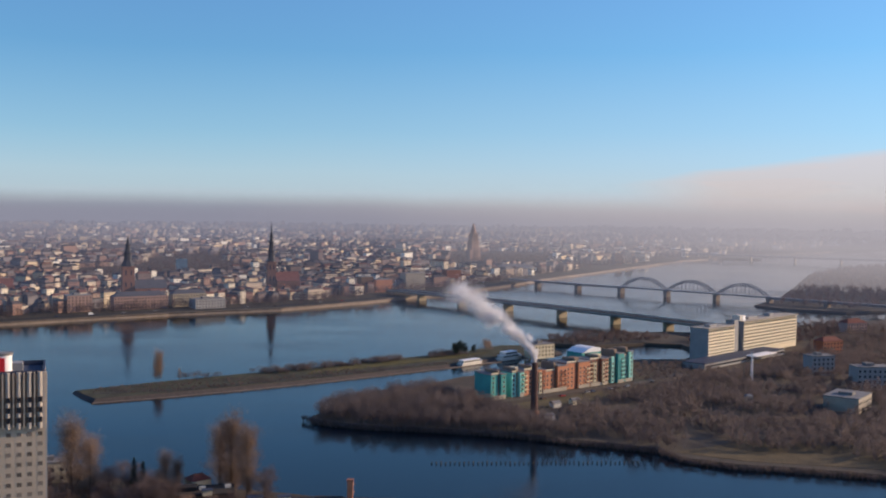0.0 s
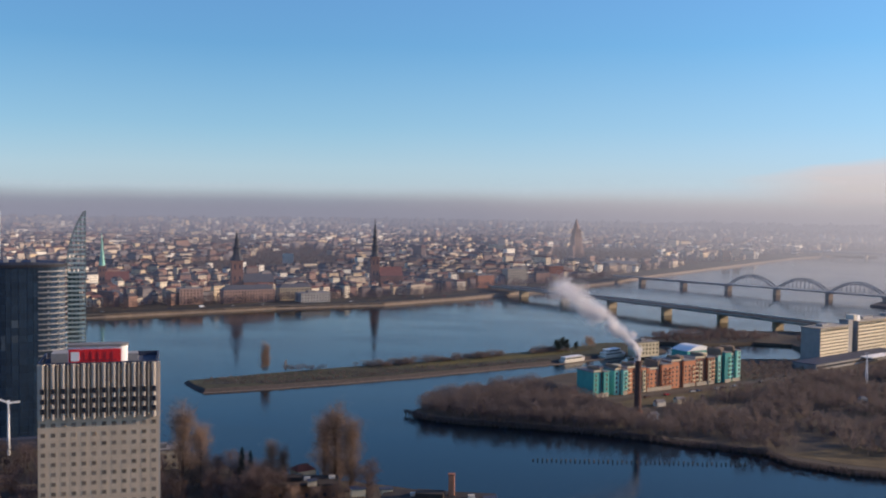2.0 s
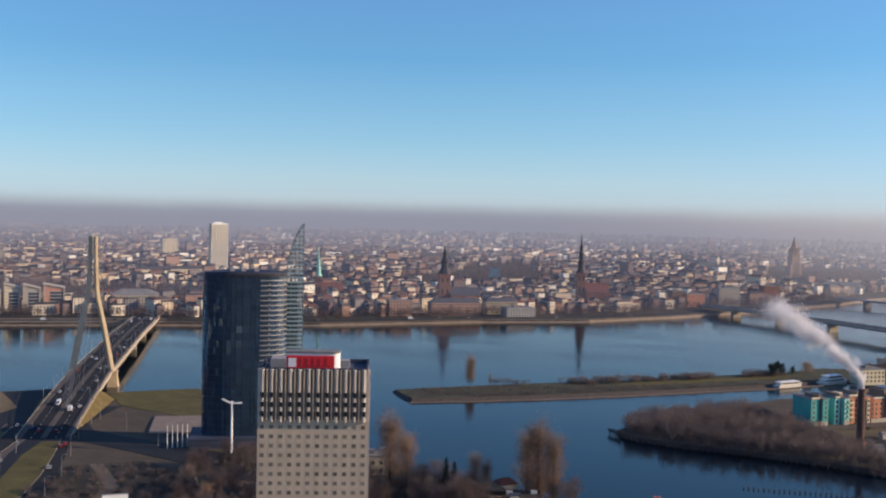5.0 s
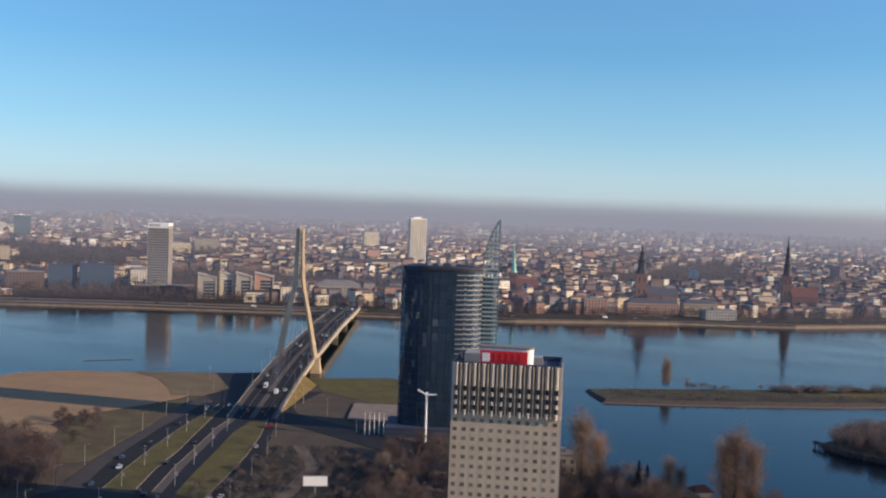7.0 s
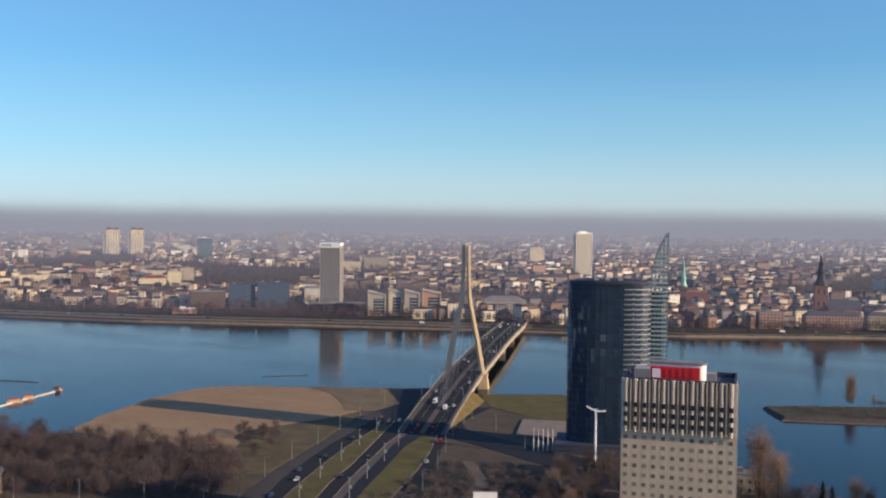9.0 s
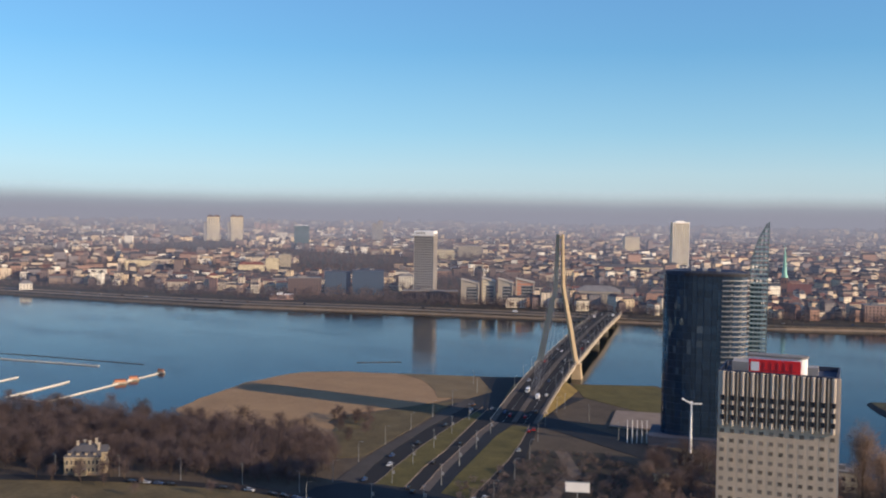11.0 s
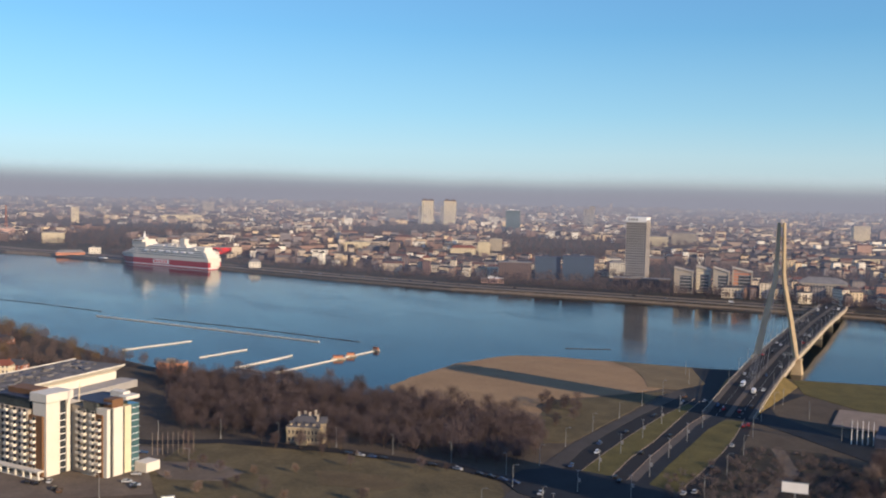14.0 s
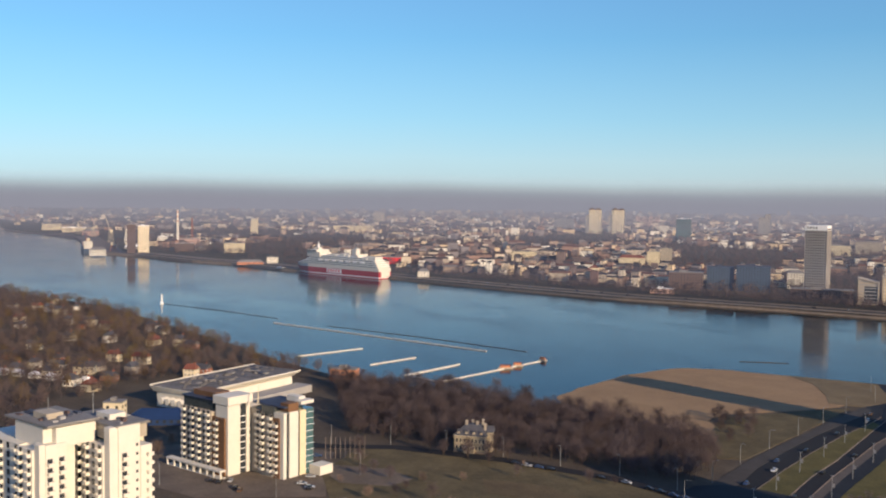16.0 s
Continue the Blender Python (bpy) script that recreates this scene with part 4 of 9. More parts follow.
    # stay cables in two close planes
    for side in (-1, 1):
        for k in range(5):
            za = 104.0 - 7 * k
            reach = 190 - 34 * k
            for d in (-1, 1):
                if d < 0 and reach > 120:
                    reach_d = 118 - 8 * k
                else:
                    reach_d = reach
                s = sp + d * reach_d
                bm = bmesh.new()
                beam(bm, on_axis(sp, side * 1.6, za), on_axis(s, side * 1.2, deck_z(s) + 0.2), 0.14)
                part("stay_cable", bm, M_STEEL, t)
    return t


M_PYLON = mat("sandy_pylon_paint", (0.46, 0.355, 0.225), 0.7, vary=0.12, size=6)
cable_bridge()

# ---- far bank: landmarks ----
FOOTPRINTS = []          # circles kept free of ordinary houses


def block(name, label, category, x, y, ang, w, d, h, wall, roof, kind, base=4.0, floors=3.4, group=""):
    """A block with window rows; its front starts at (x, y) and runs along ang; d metres deep behind it."""
    t = thing(name, label, category, pose(x, y, base, 0, 0, ang), group)
    FOOTPRINTS.append((x + math.cos(radians(ang)) * w / 2 - math.sin(radians(ang)) * d / 2, y + math.sin(radians(ang)) * w / 2 + math.cos(radians(ang)) * d / 2, max(w, d) * 0.62))
    rise = min(7.0, d * 0.3) if kind == "hip" else 0.0
    hw = h - rise
    bm = boxes((0, w, 0, d, -1.0, hw))
    part("wall", bm, wall, t)
    if kind == "hip":
        bm = bmesh.new()
        gable(bm, 0, w, 0, d, hw, h, 0, hip=min(d * 0.45, w * 0.3))
    else:
        bm = boxes((-0.25, w + 0.25, -0.25, d + 0.25, hw, hw + 0.7), (w * 0.3, w * 0.55, d * 0.3, d * 0.7, hw + 0.7, hw + 2.6))
    part("roof", bm, roof, t)
    n = max(2, int(w / 3.6))
    m = max(1, int(hw / floors))
    bm = bmesh.new()
    for r in range(m):
        z = 1.2 + (hw - 1.0) * r / m
        for c in range(n):
            x0 = w * (c + 0.5) / n
            box(bm, x0 - 0.75, x0 + 0.75, -0.06, 0.05, z, z + 1.7)
        for c in range(max(2, int(d / 4.0))):
            y0 = d * (c + 0.5) / max(2, int(d / 4.0))
            box(bm, w - 0.05, w + 0.06, y0 - 0.7, y0 + 0.7, z, z + 1.7)
    tagged(part("window", bm, M_WINDOW, t), kind="stuff")
    return t


def church(name, label, x, y, ang, tower, tower_mat, spire_levels, spire_mat, nave, roof_mat, sides=8):
    """A brick church: a tower with a stepped spire, and a nave behind it."""
    t = thing(name, label, "church", pose(x, y, 4.0, 0, 0, ang))
    FOOTPRINTS.append((x, y, max(nave[0], 24) * 0.8))
    w, h = tower
    part("tower", boxes((-w / 2, w / 2, -w / 2, w / 2, 0, h), (-w / 2 - 0.4, w / 2 + 0.4, -w / 2 - 0.4, w / 2 + 0.4, h * 0.62, h * 0.65), (-w / 2 - 0.5, w / 2 + 0.5, -w / 2 - 0.5, w / 2 + 0.5, h - 1, h)), tower_mat, t)
    for z in (h * 0.4, h * 0.75):
        for u in (-w * 0.22, w * 0.22):
            part("tower_opening", boxes((u - 0.8, u + 0.8, -w / 2 - 0.08, -w / 2, z, z + h * 0.14)), M_WINDOW, t)
            part("tower_opening", boxes((w / 2, w / 2 + 0.08, u - 0.8, u + 0.8, z, z + h * 0.14)), M_WINDOW, t)
    bm = bmesh.new()
    spire(bm, 0, 0, [(h + z, r) for z, r in spire_levels], sides, 0, math.pi / sides)
    part("spire", bm, spire_mat, t)
    nl, nw, nh, rh = nave
    part("nave", boxes((w / 2, nl, -nw / 2, nw / 2, 0, nh)), tower_mat, t)
    bm = bmesh.new()
    gable(bm, w / 2, nl, -nw / 2, nw / 2, nh, rh)
    part("nave_roof", bm, roof_mat, t)


M_BRICKTOWER = mat("brown_brick_tower", (0.25, 0.115, 0.075), 0.9, vary=0.2, size=5)
church("cathedral", "brown brick cathedral with a dark stepped baroque spire", -405, 1340, 25, (15.5, 45), M_BRICKTOWER,
       [(0, 9.0), (3, 8.2), (7, 6.0), (9, 5.2), (16, 4.9), (17.5, 5.6), (20, 4.0), (22, 3.2), (27, 2.9), (28, 3.4), (31, 1.9), (41, 0.15)], M_DARKCOPPER, (48, 24, 16, 27), M_SLATE)
church("tall_spire_church", "church with a slender three-tiered dark steeple", -238, 1481, 20, (12, 46), M_BRICKTOWER,
       [(0, 6.8), (3, 5.6), (6, 4.6), (14, 4.4), (16, 5.0), (19, 3.4), (26, 3.1), (28, 3.6), (31, 2.4), (37, 2.1), (39, 2.4), (42, 1.3), (58.5, 0.12)], M_DARKCOPPER, (40, 24, 18, 31), M_TILE)
church("green_spire_church", "brick church with a slim pale green copper spire", -600, 1352, 22, (9, 34), M_BRICKTOWER,
       [(0, 5.2), (4, 4.0), (16, 2.6), (32, 1.3), (45, 0.1)], M_COPPER, (36, 17, 15, 26), M_TILE)


M_ACADEMY = mat("tan_stone_facing", (0.33, 0.21, 0.165), 0.85, vary=0.15, size=6)


def stepped_academy():
    t = thing("stepped_highrise", "brown stepped high-rise with a pointed spire", "high-rise", pose(95, 2460, 4, 0, 0, 38))
    FOOTPRINTS.append((95, 2500, 40))
    bm = boxes((-16, 16, -9, 9, 0, 28), (-11, 11, -9, 9, 0, 50), (-8.0, 8.0, -8, 8, 0, 68))
    part("wall", bm, M_ACADEMY, t)
    bm = bmesh.new()
    spire(bm, 0, 0, [(68, 7.5), (79, 5.4), (79.5, 4.6), (85, 3.2), (87, 2.0), (95, 0.3)], 8)
    part("spire", bm, M_ACADEMY, t)
    bm = bmesh.new()
    for s in (-1, 1):
        for x in (9.5, 14.5):
            spire(bm, s * x, -7, [(28 if x > 12 else 50, 1.6), (35 if x > 12 else 58, 0.2)], 6)
    part("turret", bm, M_ACADEMY, t)
    bm = bmesh.new()
    for r in range(18):
        for c in range(8):
            x = -7.7 + 2.2 * c
            box(bm, x - 0.5, x + 0.5, -9.1, -8.9, 4 + 3.6 * r, 6.2 + 3.6 * r)
    tagged(part("window", bm, M_WINDOW, t), kind="stuff")


stepped_academy()


def ribbed_tower(name, label, x, y, ang, w, d, h, wall, rib, cap, ribs, sign=False):
    """A slab tower with upright ribs on its faces."""
    t = thing(name, label, "high-rise", pose(x, y, 4, 0, 0, ang))
    FOOTPRINTS.append((x + math.cos(radians(ang)) * w / 2, y + math.sin(radians(ang)) * w / 2 + d / 2, max(w, d)))
    part("wall", boxes((0, w, 0, d, 0, h)), wall, t)
    for k in range(ribs + 1):
        part("rib", boxes((w * k / ribs - 0.45, w * k / ribs + 0.45, -0.7, 0, 2, h)), rib, t)
    for k in range(max(2, int(d / 4)) + 1):
        yy = d * k / max(2, int(d / 4))
        part("rib", boxes((w, w + 0.7, yy - 0.45, yy + 0.45, 2, h)), rib, t)
    bm = bmesh.new()
    for r in range(int(h / 3.4)):
        box(bm, 0.2, w - 0.2, -0.1, 0, 2.5 + 3.4 * r, 3.9 + 3.4 * r)
        box(bm, w, w + 0.1, 0.2, d - 0.2, 2.5 + 3.4 * r, 3.9 + 3.4 * r)
    part("window_band", bm, M_SMOKEGLASS, t)
    part("top", boxes((-0.6, w + 0.6, -0.9, d + 0.6, h, h + 1.6), (w * 0.25, w * 0.7, d * 0.2, d * 0.8, h + 1.6, h + 4.5)), cap, t)
    if sign:
        part("sign_band", boxes((-0.4, w + 0.4, -1.1, d + 0.4, h - 1.0, h + 5.5)), M_WHITEPAINT, t, "white sign band round the roof")
        bm = bmesh.new()
        for k in range(4):
            box(bm, 1.8 + k * 3.6, 4.4 + k * 3.6, -1.25, -1.1, h + 1.0, h + 4.0)
        part("lettering", bm, M_GREYWALL, t, "grey lettering bars")
        bm = bmesh.new()
        tube(bm, [(w / 2, d / 2, h + 4), (w / 2, d / 2, h + 14)], [0.5, 0.12], 6)
        beam(bm, (w / 2 - 1.5, d / 2, h + 9), (w / 2 + 1.5, d / 2, h + 9), 0.25)
        part("mast", bm, M_STEEL, t)
    return t


ribbed_tower("ministry_tower", "grey concrete ministry tower with a white sign band", -987.4, 1013.6, 33, 27.0, 28, 85, M_GREYWALL, M_RIB, M_ROOFGREY, 9, True)
ribbed_tower("white_hotel_tower", "white ribbed hotel tower in the town", -1078, 1880, 50, 35, 16, 98, M_CREAM, M_WHITEPAINT, M_WHITEPAINT, 7)
for px, py in ((-2760, 1878), (-2722, 1942)):
    # twin blocks with a lower side wing and a stepped top
    t = thing("cream_tower_block", "cream apartment tower block with a lower wing, one of two alike", "high-rise", pose(px, py, 8, 0, 0, 58))
    FOOTPRINTS.append((px + 15, py + 30, 45))
    part("wall", boxes((0, 40, 0, 22, 0, 77)), M_CREAM, t)
    part("wing", boxes((-10, 0, 3, 22, 0, 60)), M_GREYWALL, t)
    part("crown", boxes((-1, 41, -1, 23, 77, 80), (4, 16, 4, 18, 80, 84), (24, 36, 4, 18, 80, 83)), M_DULLBROWN, t, "brown stepped roof storey")
    for k in range(5):
        part("rib", boxes((8 * k + 3, 8 * k + 4.6, -0.8, 0, 2, 77)), M_WHITE, t)
    bm = bmesh.new()
    for r in range(21):
        for k in range(5):
            box(bm, 8 * k + 5, 8 * k + 7.4, -0.12, 0, 3 + 3.4 * r, 4.8 + 3.4 * r)
        for k in range(3):
            box(bm, 40, 40.12, 7 * k + 2, 7 * k + 5, 3 + 3.4 * r, 4.8 + 3.4 * r)
    tagged(part("window", bm, M_WINDOW, t), kind="stuff")

bm = bmesh.new()
tube(bm, [(0, 0, 0), (0, 0, 81)], [3.4, 2.2], 12)
ch = thing("port_chimney", "red and white banded port chimney", "chimney", pose(-2451, 490.5, 4))
part("stack", bm, M_WHITE, ch)
for k in range(3):
    bm = bmesh.new()
    tube(bm, [(0, 0, 52 + 11 * k), (0, 0, 57 + 11 * k)], [2.75 - 0.2 * k, 2.65 - 0.2 * k], 12)
    part("band", bm, M_ROSE, ch)
mast = thing("port_crane_mast", "red lattice mast beside the chimney", "mast", pose(-2444.8, 523.4, 4))
bm = bmesh.new()
for sx in (-1, 1):
    for sy in (-1, 1):
        beam(bm, (sx * 3, sy * 3, 0), (sx * 0.5, sy * 0.5, 63), 0.7)
for k in range(10):
    r = 3 - 0.25 * k
    beam(bm, (-r, -r, 6 * k), (r, -r, 6 * k + 6), 0.4)
    beam(bm, (r, r, 6 * k), (r, -r, 6 * k + 6), 0.4)
part("lattice", bm, M_BRICK, mast)



def harbour_crane(x, y, ang, h, m, label):
    """A quay crane: four-legged portal, cab and a raised lattice jib."""
    t = thing("harbour_crane", label, "crane", pose(x, y, 4, 0, 0, ang), "cranes of the port")
    bm = bmesh.new()
    for sx in (-5, 5):
        for sy in (-5, 5):
            beam(bm, (sx, sy, 0), (sx * 0.5, sy * 0.5, h * 0.4), 1.2)
    beam(bm, (-5, 0, h * 0.2), (5, 0, h * 0.2), 0.9)
    part("portal", bm, m, t)
    part("cab", boxes((-4, 4, -3.5, 3.5, h * 0.4, h * 0.4 + 6)), M_CREAM, t)
    bm = bmesh.new()
    for sy in (-1.6, 1.6):
        beam(bm, (2, sy, h * 0.45), (h * 0.42, 0, h), 0.8)
    for k in range(6):
        f = k / 6
        beam(bm, (2 + (h * 0.42 - 2) * f, -1.6 + 1.6 * f, h * (0.45 + 0.55 * f)), (2 + (h * 0.42 - 2) * (f + 0.15), 1.6 - 1.6 * f, h * (0.45 + 0.55 * (f + 0.15))), 0.5)
    part("jib", bm, m, t)


for x, y, a, h, m, lab in ((-2560, 352, 200, 62, M_CONC, "pale harbour crane with a raised jib"), (-2520, 384, 20, 52, M_WHITE, "white harbour crane on the quay"), (-2190, 306, 60, 30, M_BRICK, "red quay crane beside the cargo ship"),
                           (-3050, 330, 30, 58, M_CONC, "pale harbour crane far along the quay"), (-3000, 372, 210, 52, M_ROSE, "rusty harbour crane far along the quay"), (-2890, 352, 160, 48, M_CONC, "pale harbour crane far along the quay")):
    harbour_crane(x, y, a, h, m, lab)

# ---- landmark blocks of the far bank ----
block("riverside_palace", "long tan stone riverside building with rows of windows", "building", -381, 1207, 33, 65.2, 18.0, 21.3, M_ACADEMY, M_SLATE, "hip")
block("customs_house", "tan stone riverside block with a flat top", "building", -427, 1180, 34, 28.5, 18.0, 18.9, M_ACADEMY, M_ROOFGREY, "flat")
block("corner_house", "cream house with a dark mansard roof", "building", -324, 1258, 33, 43.3, 16.0, 20.8, M_VILLA, M_SLATE, "hip")
block("exhibition_building", "low grey modern building with a glass front", "building", -290, 1232, 36, 39.2, 20.0, 11.3, M_GREYWALL, M_ROOFGREY, "flat")
block("brick_warehouse", "long low red brick warehouse with a tiled roof", "warehouse", -243, 1547, 7.9, 56.6, 24.0, 11.3, M_BRICK, M_TILE, "hip")
block("white_cube_house", "plain white tall house among low roofs", "house", -481, 1888, 13.9, 20.4, 14.0, 26.4, M_WHITE, M_ROOFGREY, "flat")
block("brown_office", "brown riverside office block", "office building", -108, 1513, 30, 20.2, 16.0, 22.1, M_BRONZE, M_ROOFGREY, "flat")
block("orange_office", "orange brick block beside the bridge", "office building", -87, 1517, 30, 27.9, 16.0, 17.9, M_ORANGE, M_ROOFGREY, "flat")
block("concrete_office", "grey concrete office block with window bands", "office building", -43, 1560, 30, 34.1, 18.0, 25.5, M_CONC, M_ROOFGREY, "flat")
block("brick_block", "red brick block behind the bridge ramp", "building", 22, 1700, 30, 27.7, 16.0, 23.0, M_BRICK, M_ROOFGREY, "flat")
block("market_hall", "long pale market hall with an arched roof", "market hall", 125, 2006, -4.7, 76.0, 30.0, 18.0, M_CREAM, M_ROOFGREY, "hip")
block("sunlit_block", "bright yellow block in the far town", "building", -122, 2599, 2.1, 43.5, 16.0, 21.8, M_CREAM, M_ROOFGREY, "flat")
block("apartment_pair", "pale apartment tower at the river bend", "apartment building", 428, 2392, -10.6, 18.5, 14.0, 25.5, M_ORANGE, M_ROOFGREY, "flat")
block("apartment_pair", "pale apartment tower at the river bend", "apartment building", 458, 2423, -10.7, 17.3, 14.0, 28.5, M_CREAM, M_ROOFGREY, "flat")


def gabled_office(x, y, ang, w, h, side):
    """A modern block: a white frame with a slanted top round a tall recessed glass front."""
    t = thing("gabled_office", "modern block with a pale slanted frame round dark glazing", "office building", pose(x, y, 4, 0, 0, ang), group="gabled offices by the quay")
    FOOTPRINTS.append((x, y, 30))
    d, lo = 26.0, h - 5.0
    bm = bmesh.new()
    vs = [[bm.verts.new((px, py, z)) for px, z in ((0, 0), (w, 0), (w, lo - 1.2), (0, h - 1.2))] for py in (1.2, d)]
    bm.faces.new(vs[0][::-1])
    bm.faces.new(vs[1])
    for i in range(4):
        bm.faces.new((vs[0][i], vs[0][(i + 1) % 4], vs[1][(i + 1) % 4], vs[1][i]))
    bmesh.ops.recalc_face_normals(bm, faces=bm.faces)
    part("wall", bm, side, t)
    bm = bmesh.new()
    beam(bm, (0.8, 0.6, 0), (0.8, 0.6, h - 1.0), 1.6, 1.2)
    beam(bm, (w - 0.8, 0.6, 0), (w - 0.8, 0.6, lo - 1.0), 1.6, 1.2)
    part("frame", bm, M_CONC, t, "pale front frame")
    bm = bmesh.new()
    vs = [[bm.verts.new((px, py, z)) for px, z in ((-0.4, h - 1.15), (w + 0.4, lo - 1.15), (w + 0.4, lo), (-0.4, h))] for py in (-0.2, d + 0.4)]
    bm.faces.new(vs[0][::-1])
    bm.faces.new(vs[1])
    for i in range(4):
        bm.faces.new((vs[0][i], vs[0][(i + 1) % 4], vs[1][(i + 1) % 4], vs[1][i]))
    bmesh.ops.recalc_face_normals(bm, faces=bm.faces)
    part("roof", bm, M_CONC, t, "pale slanted roof slab")
    part("glazing", boxes((w * 0.3, w - 2.4, 1.0, 1.25, 2, lo - 5)), M_WINDOW, t, "tall dark glazing")
    for k in range(int(h / 4) - 1):
        part("floor_band", boxes((1.6, w - 1.6, 0.85, 1.25, 4.0 * k + 3.4, 4.0 * k + 4.4)), M_GREYWALL, t)
    for k in range(int(h / 4) - 2):
        for j in range(5):
            part("window", boxes((w, w + 0.1, 3 + 4.6 * j, 5.4 + 4.6 * j, 4.0 * k + 3, 4.0 * k + 5)), M_WINDOW, t)


for row in ((-863, 973, 41.0, 23.5, 32.0, M_CONC), (-846, 994, 40.1, 18.2, 34.4, M_CREAM), (-827, 1004, 39.2, 19.6, 33.7, M_CONC), (-817, 1028, 38.0, 24.2, 33.4, M_ORANGE)):
    gabled_office(*row)
block("blue_office", "dark blue glass office block by the quay", "office building", -1081, 930, 48.6, 36.3, 24.0, 30.7, M_BLUE, M_ROOFBLUE, "flat")
block("blue_office", "dark blue glass office block by the quay", "office building", -1051, 955, 46.8, 44.0, 26.0, 33.2, M_BLUE, M_ROOFBLUE, "flat")
block("white_house", "white sunlit house beside the tower", "house", -1056, 1052, 44.6, 22.2, 14.0, 25.6, M_WHITE, M_ROOFGREY, "hip")
block("brown_quay_block", "dark brown block by the quay", "office building", -1105, 884, 50.4, 46.1, 24.0, 22.8, M_DULLBROWN, M_ROOFGREY, "flat")
block("plinth_building", "long low dark building round the tower foot", "office building", -962, 966, 43.3, 74.3, 20.0, 10.3, M_DULLBROWN, M_ROOFGREY, "flat")
block("museum_block", "long cream ministry building", "office building", -1084, 1610, 46.0, 127.9, 20.0, 20.7, M_CREAM, M_SLATE, "hip")
block("theatre_block", "pale block on the far side", "building", -1545, 2432, 52.0, 43.3, 20.0, 48.2, M_CREAM, M_ROOFGREY, "flat")
block("gabled_house", "white gabled old house with a bright front", "house", -506, 1168, 62, 16, 12, 17, M_WHITE, M_SLATE, "hip")
block("red_pavilion", "low red and white pavilion on the embankment", "pavilion", -1064, 822, 50, 30, 10, 6, M_ROSE, M_WHITEPAINT, "flat")
block("castle", "yellow grey castle by the bridge end", "castle", -774, 1100, 33.8, 59.5, 30.0, 23.3, M_CONC, M_ROOFGREY, "hip")
block("ministry_block", "pale concrete slab block", "office building", -1678, 1877, 41.2, 58.7, 16.0, 27.4, M_CONC, M_ROOFGREY, "flat")
block("ministry_block", "pale concrete slab block", "office building", -1652, 1750, 42.7, 58.0, 16.0, 22.2, M_CREAM, M_ROOFGREY, "flat")
block("hotel_slab", "dull grey slab in the far town", "building", -3006, 1900, 57.2, 68.7, 16.0, 45.4, M_GREYWALL, M_ROOFGREY, "flat")
block("hospital_block", "low white far block with many windows", "building", -2929, 1817, 57.2, 123.5, 20.0, 15.3, M_WHITE, M_ROOFGREY, "flat")
for k in range(4):
    block("apartment_tower", "rose apartment tower in a row of four", "apartment building", -3118 + 23.5 * k * math.cos(radians(52.5)), 2333 + 23.5 * k * math.sin(radians(52.5)), 52.5, 18.0, 16.0, 53.3 - 2.5 * (k % 2), M_ROSE, M_ROOFGREY, "flat")
block("green_glass_tower", "greenish glass office tower with a white roof sign", "office building", -2295, 1858, 50.6, 42.2, 24.0, 64.2, M_GLASSTEAL, M_WHITEPAINT, "flat")
block("clock_block", "white block beside the glass tower", "building", -2642, 2065, 51.7, 35.8, 16.0, 33.0, M_WHITE, M_ROOFGREY, "flat")
block("grey_tower_pair", "grey far tower block", "office building", -2362, 2229, 46.6, 19.8, 14.0, 65.8, M_GREYWALL, M_ROOFGREY, "flat")
block("grey_tower_pair", "grey far tower block", "office building", -2357, 2250, 46.0, 16.5, 14.0, 76.3, M_GREYWALL, M_ROOFGREY, "flat")
block("stadium_hall", "low round-topped white hall", "hall", -2664, 2287, 48.6, 91.3, 40.0, 22.7, M_WHITE, M_WHITEPAINT, "flat")
block("sunlit_apartment", "sunlit cream apartment block", "apartment building", -1456, 1115, 52.2, 22.7, 16.0, 28.2, M_CREAM, M_ROOFGREY, "flat")
block("sunlit_apartment", "sunlit cream apartment block", "apartment building", -1428, 1034, 53.4, 44.7, 16.0, 25.3, M_CREAM, M_TILE, "hip")
block("sunlit_apartment", "sunlit cream apartment block", "apartment building", -1496, 1178, 51.6, 20.3, 16.0, 31.3, M_CONC, M_ROOFGREY, "flat")
block("museum_house", "cream domed house by the quay", "house", -1280, 873, 55.5, 13.6, 14.0, 20.7, M_CREAM, M_TILE, "hip")
block("sunlit_apartment", "sunlit cream apartment block", "apartment building", -1687, 970, 59.4, 48.7, 16.0, 17.4, M_CREAM, M_ROOFGREY, "flat")
block("terminal", "red and white ferry terminal building", "terminal", -1683, 688, 67.0, 50.7, 22.0, 11.2, M_RED, M_ROOFGREY, "flat")
block("quay_shed", "white shed on the ferry quay", "shed", -1388, 636, 65.1, 17.1, 14.0, 12.9, M_WHITE, M_ROOFGREY, "hip")
block("quay_shed", "orange shed on the ferry quay", "shed", -1734.2, 448.9, 75.0, 45.3, 14.0, 7.9, M_ORANGE, M_ROOFGREY, "hip")
block("quay_shed", "white shed on the ferry quay", "shed", -1747.8, 506, 73.9, 19.8, 14.0, 10.1, M_WHITE, M_ROOFGREY, "flat")
block("cream_warehouse", "cream waterside warehouse with a flat roof", "warehouse", -2084.8, 512.1, 76.0, 42.6, 20.0, 18.8, M_CREAM, M_ROOFGREY, "flat")
block("port_building", "red brown port building", "warehouse", -2149.4, 424.5, 78.6, 40.0, 20.0, 16.0, M_DULLBROWN, M_ROOFGREY, "flat")
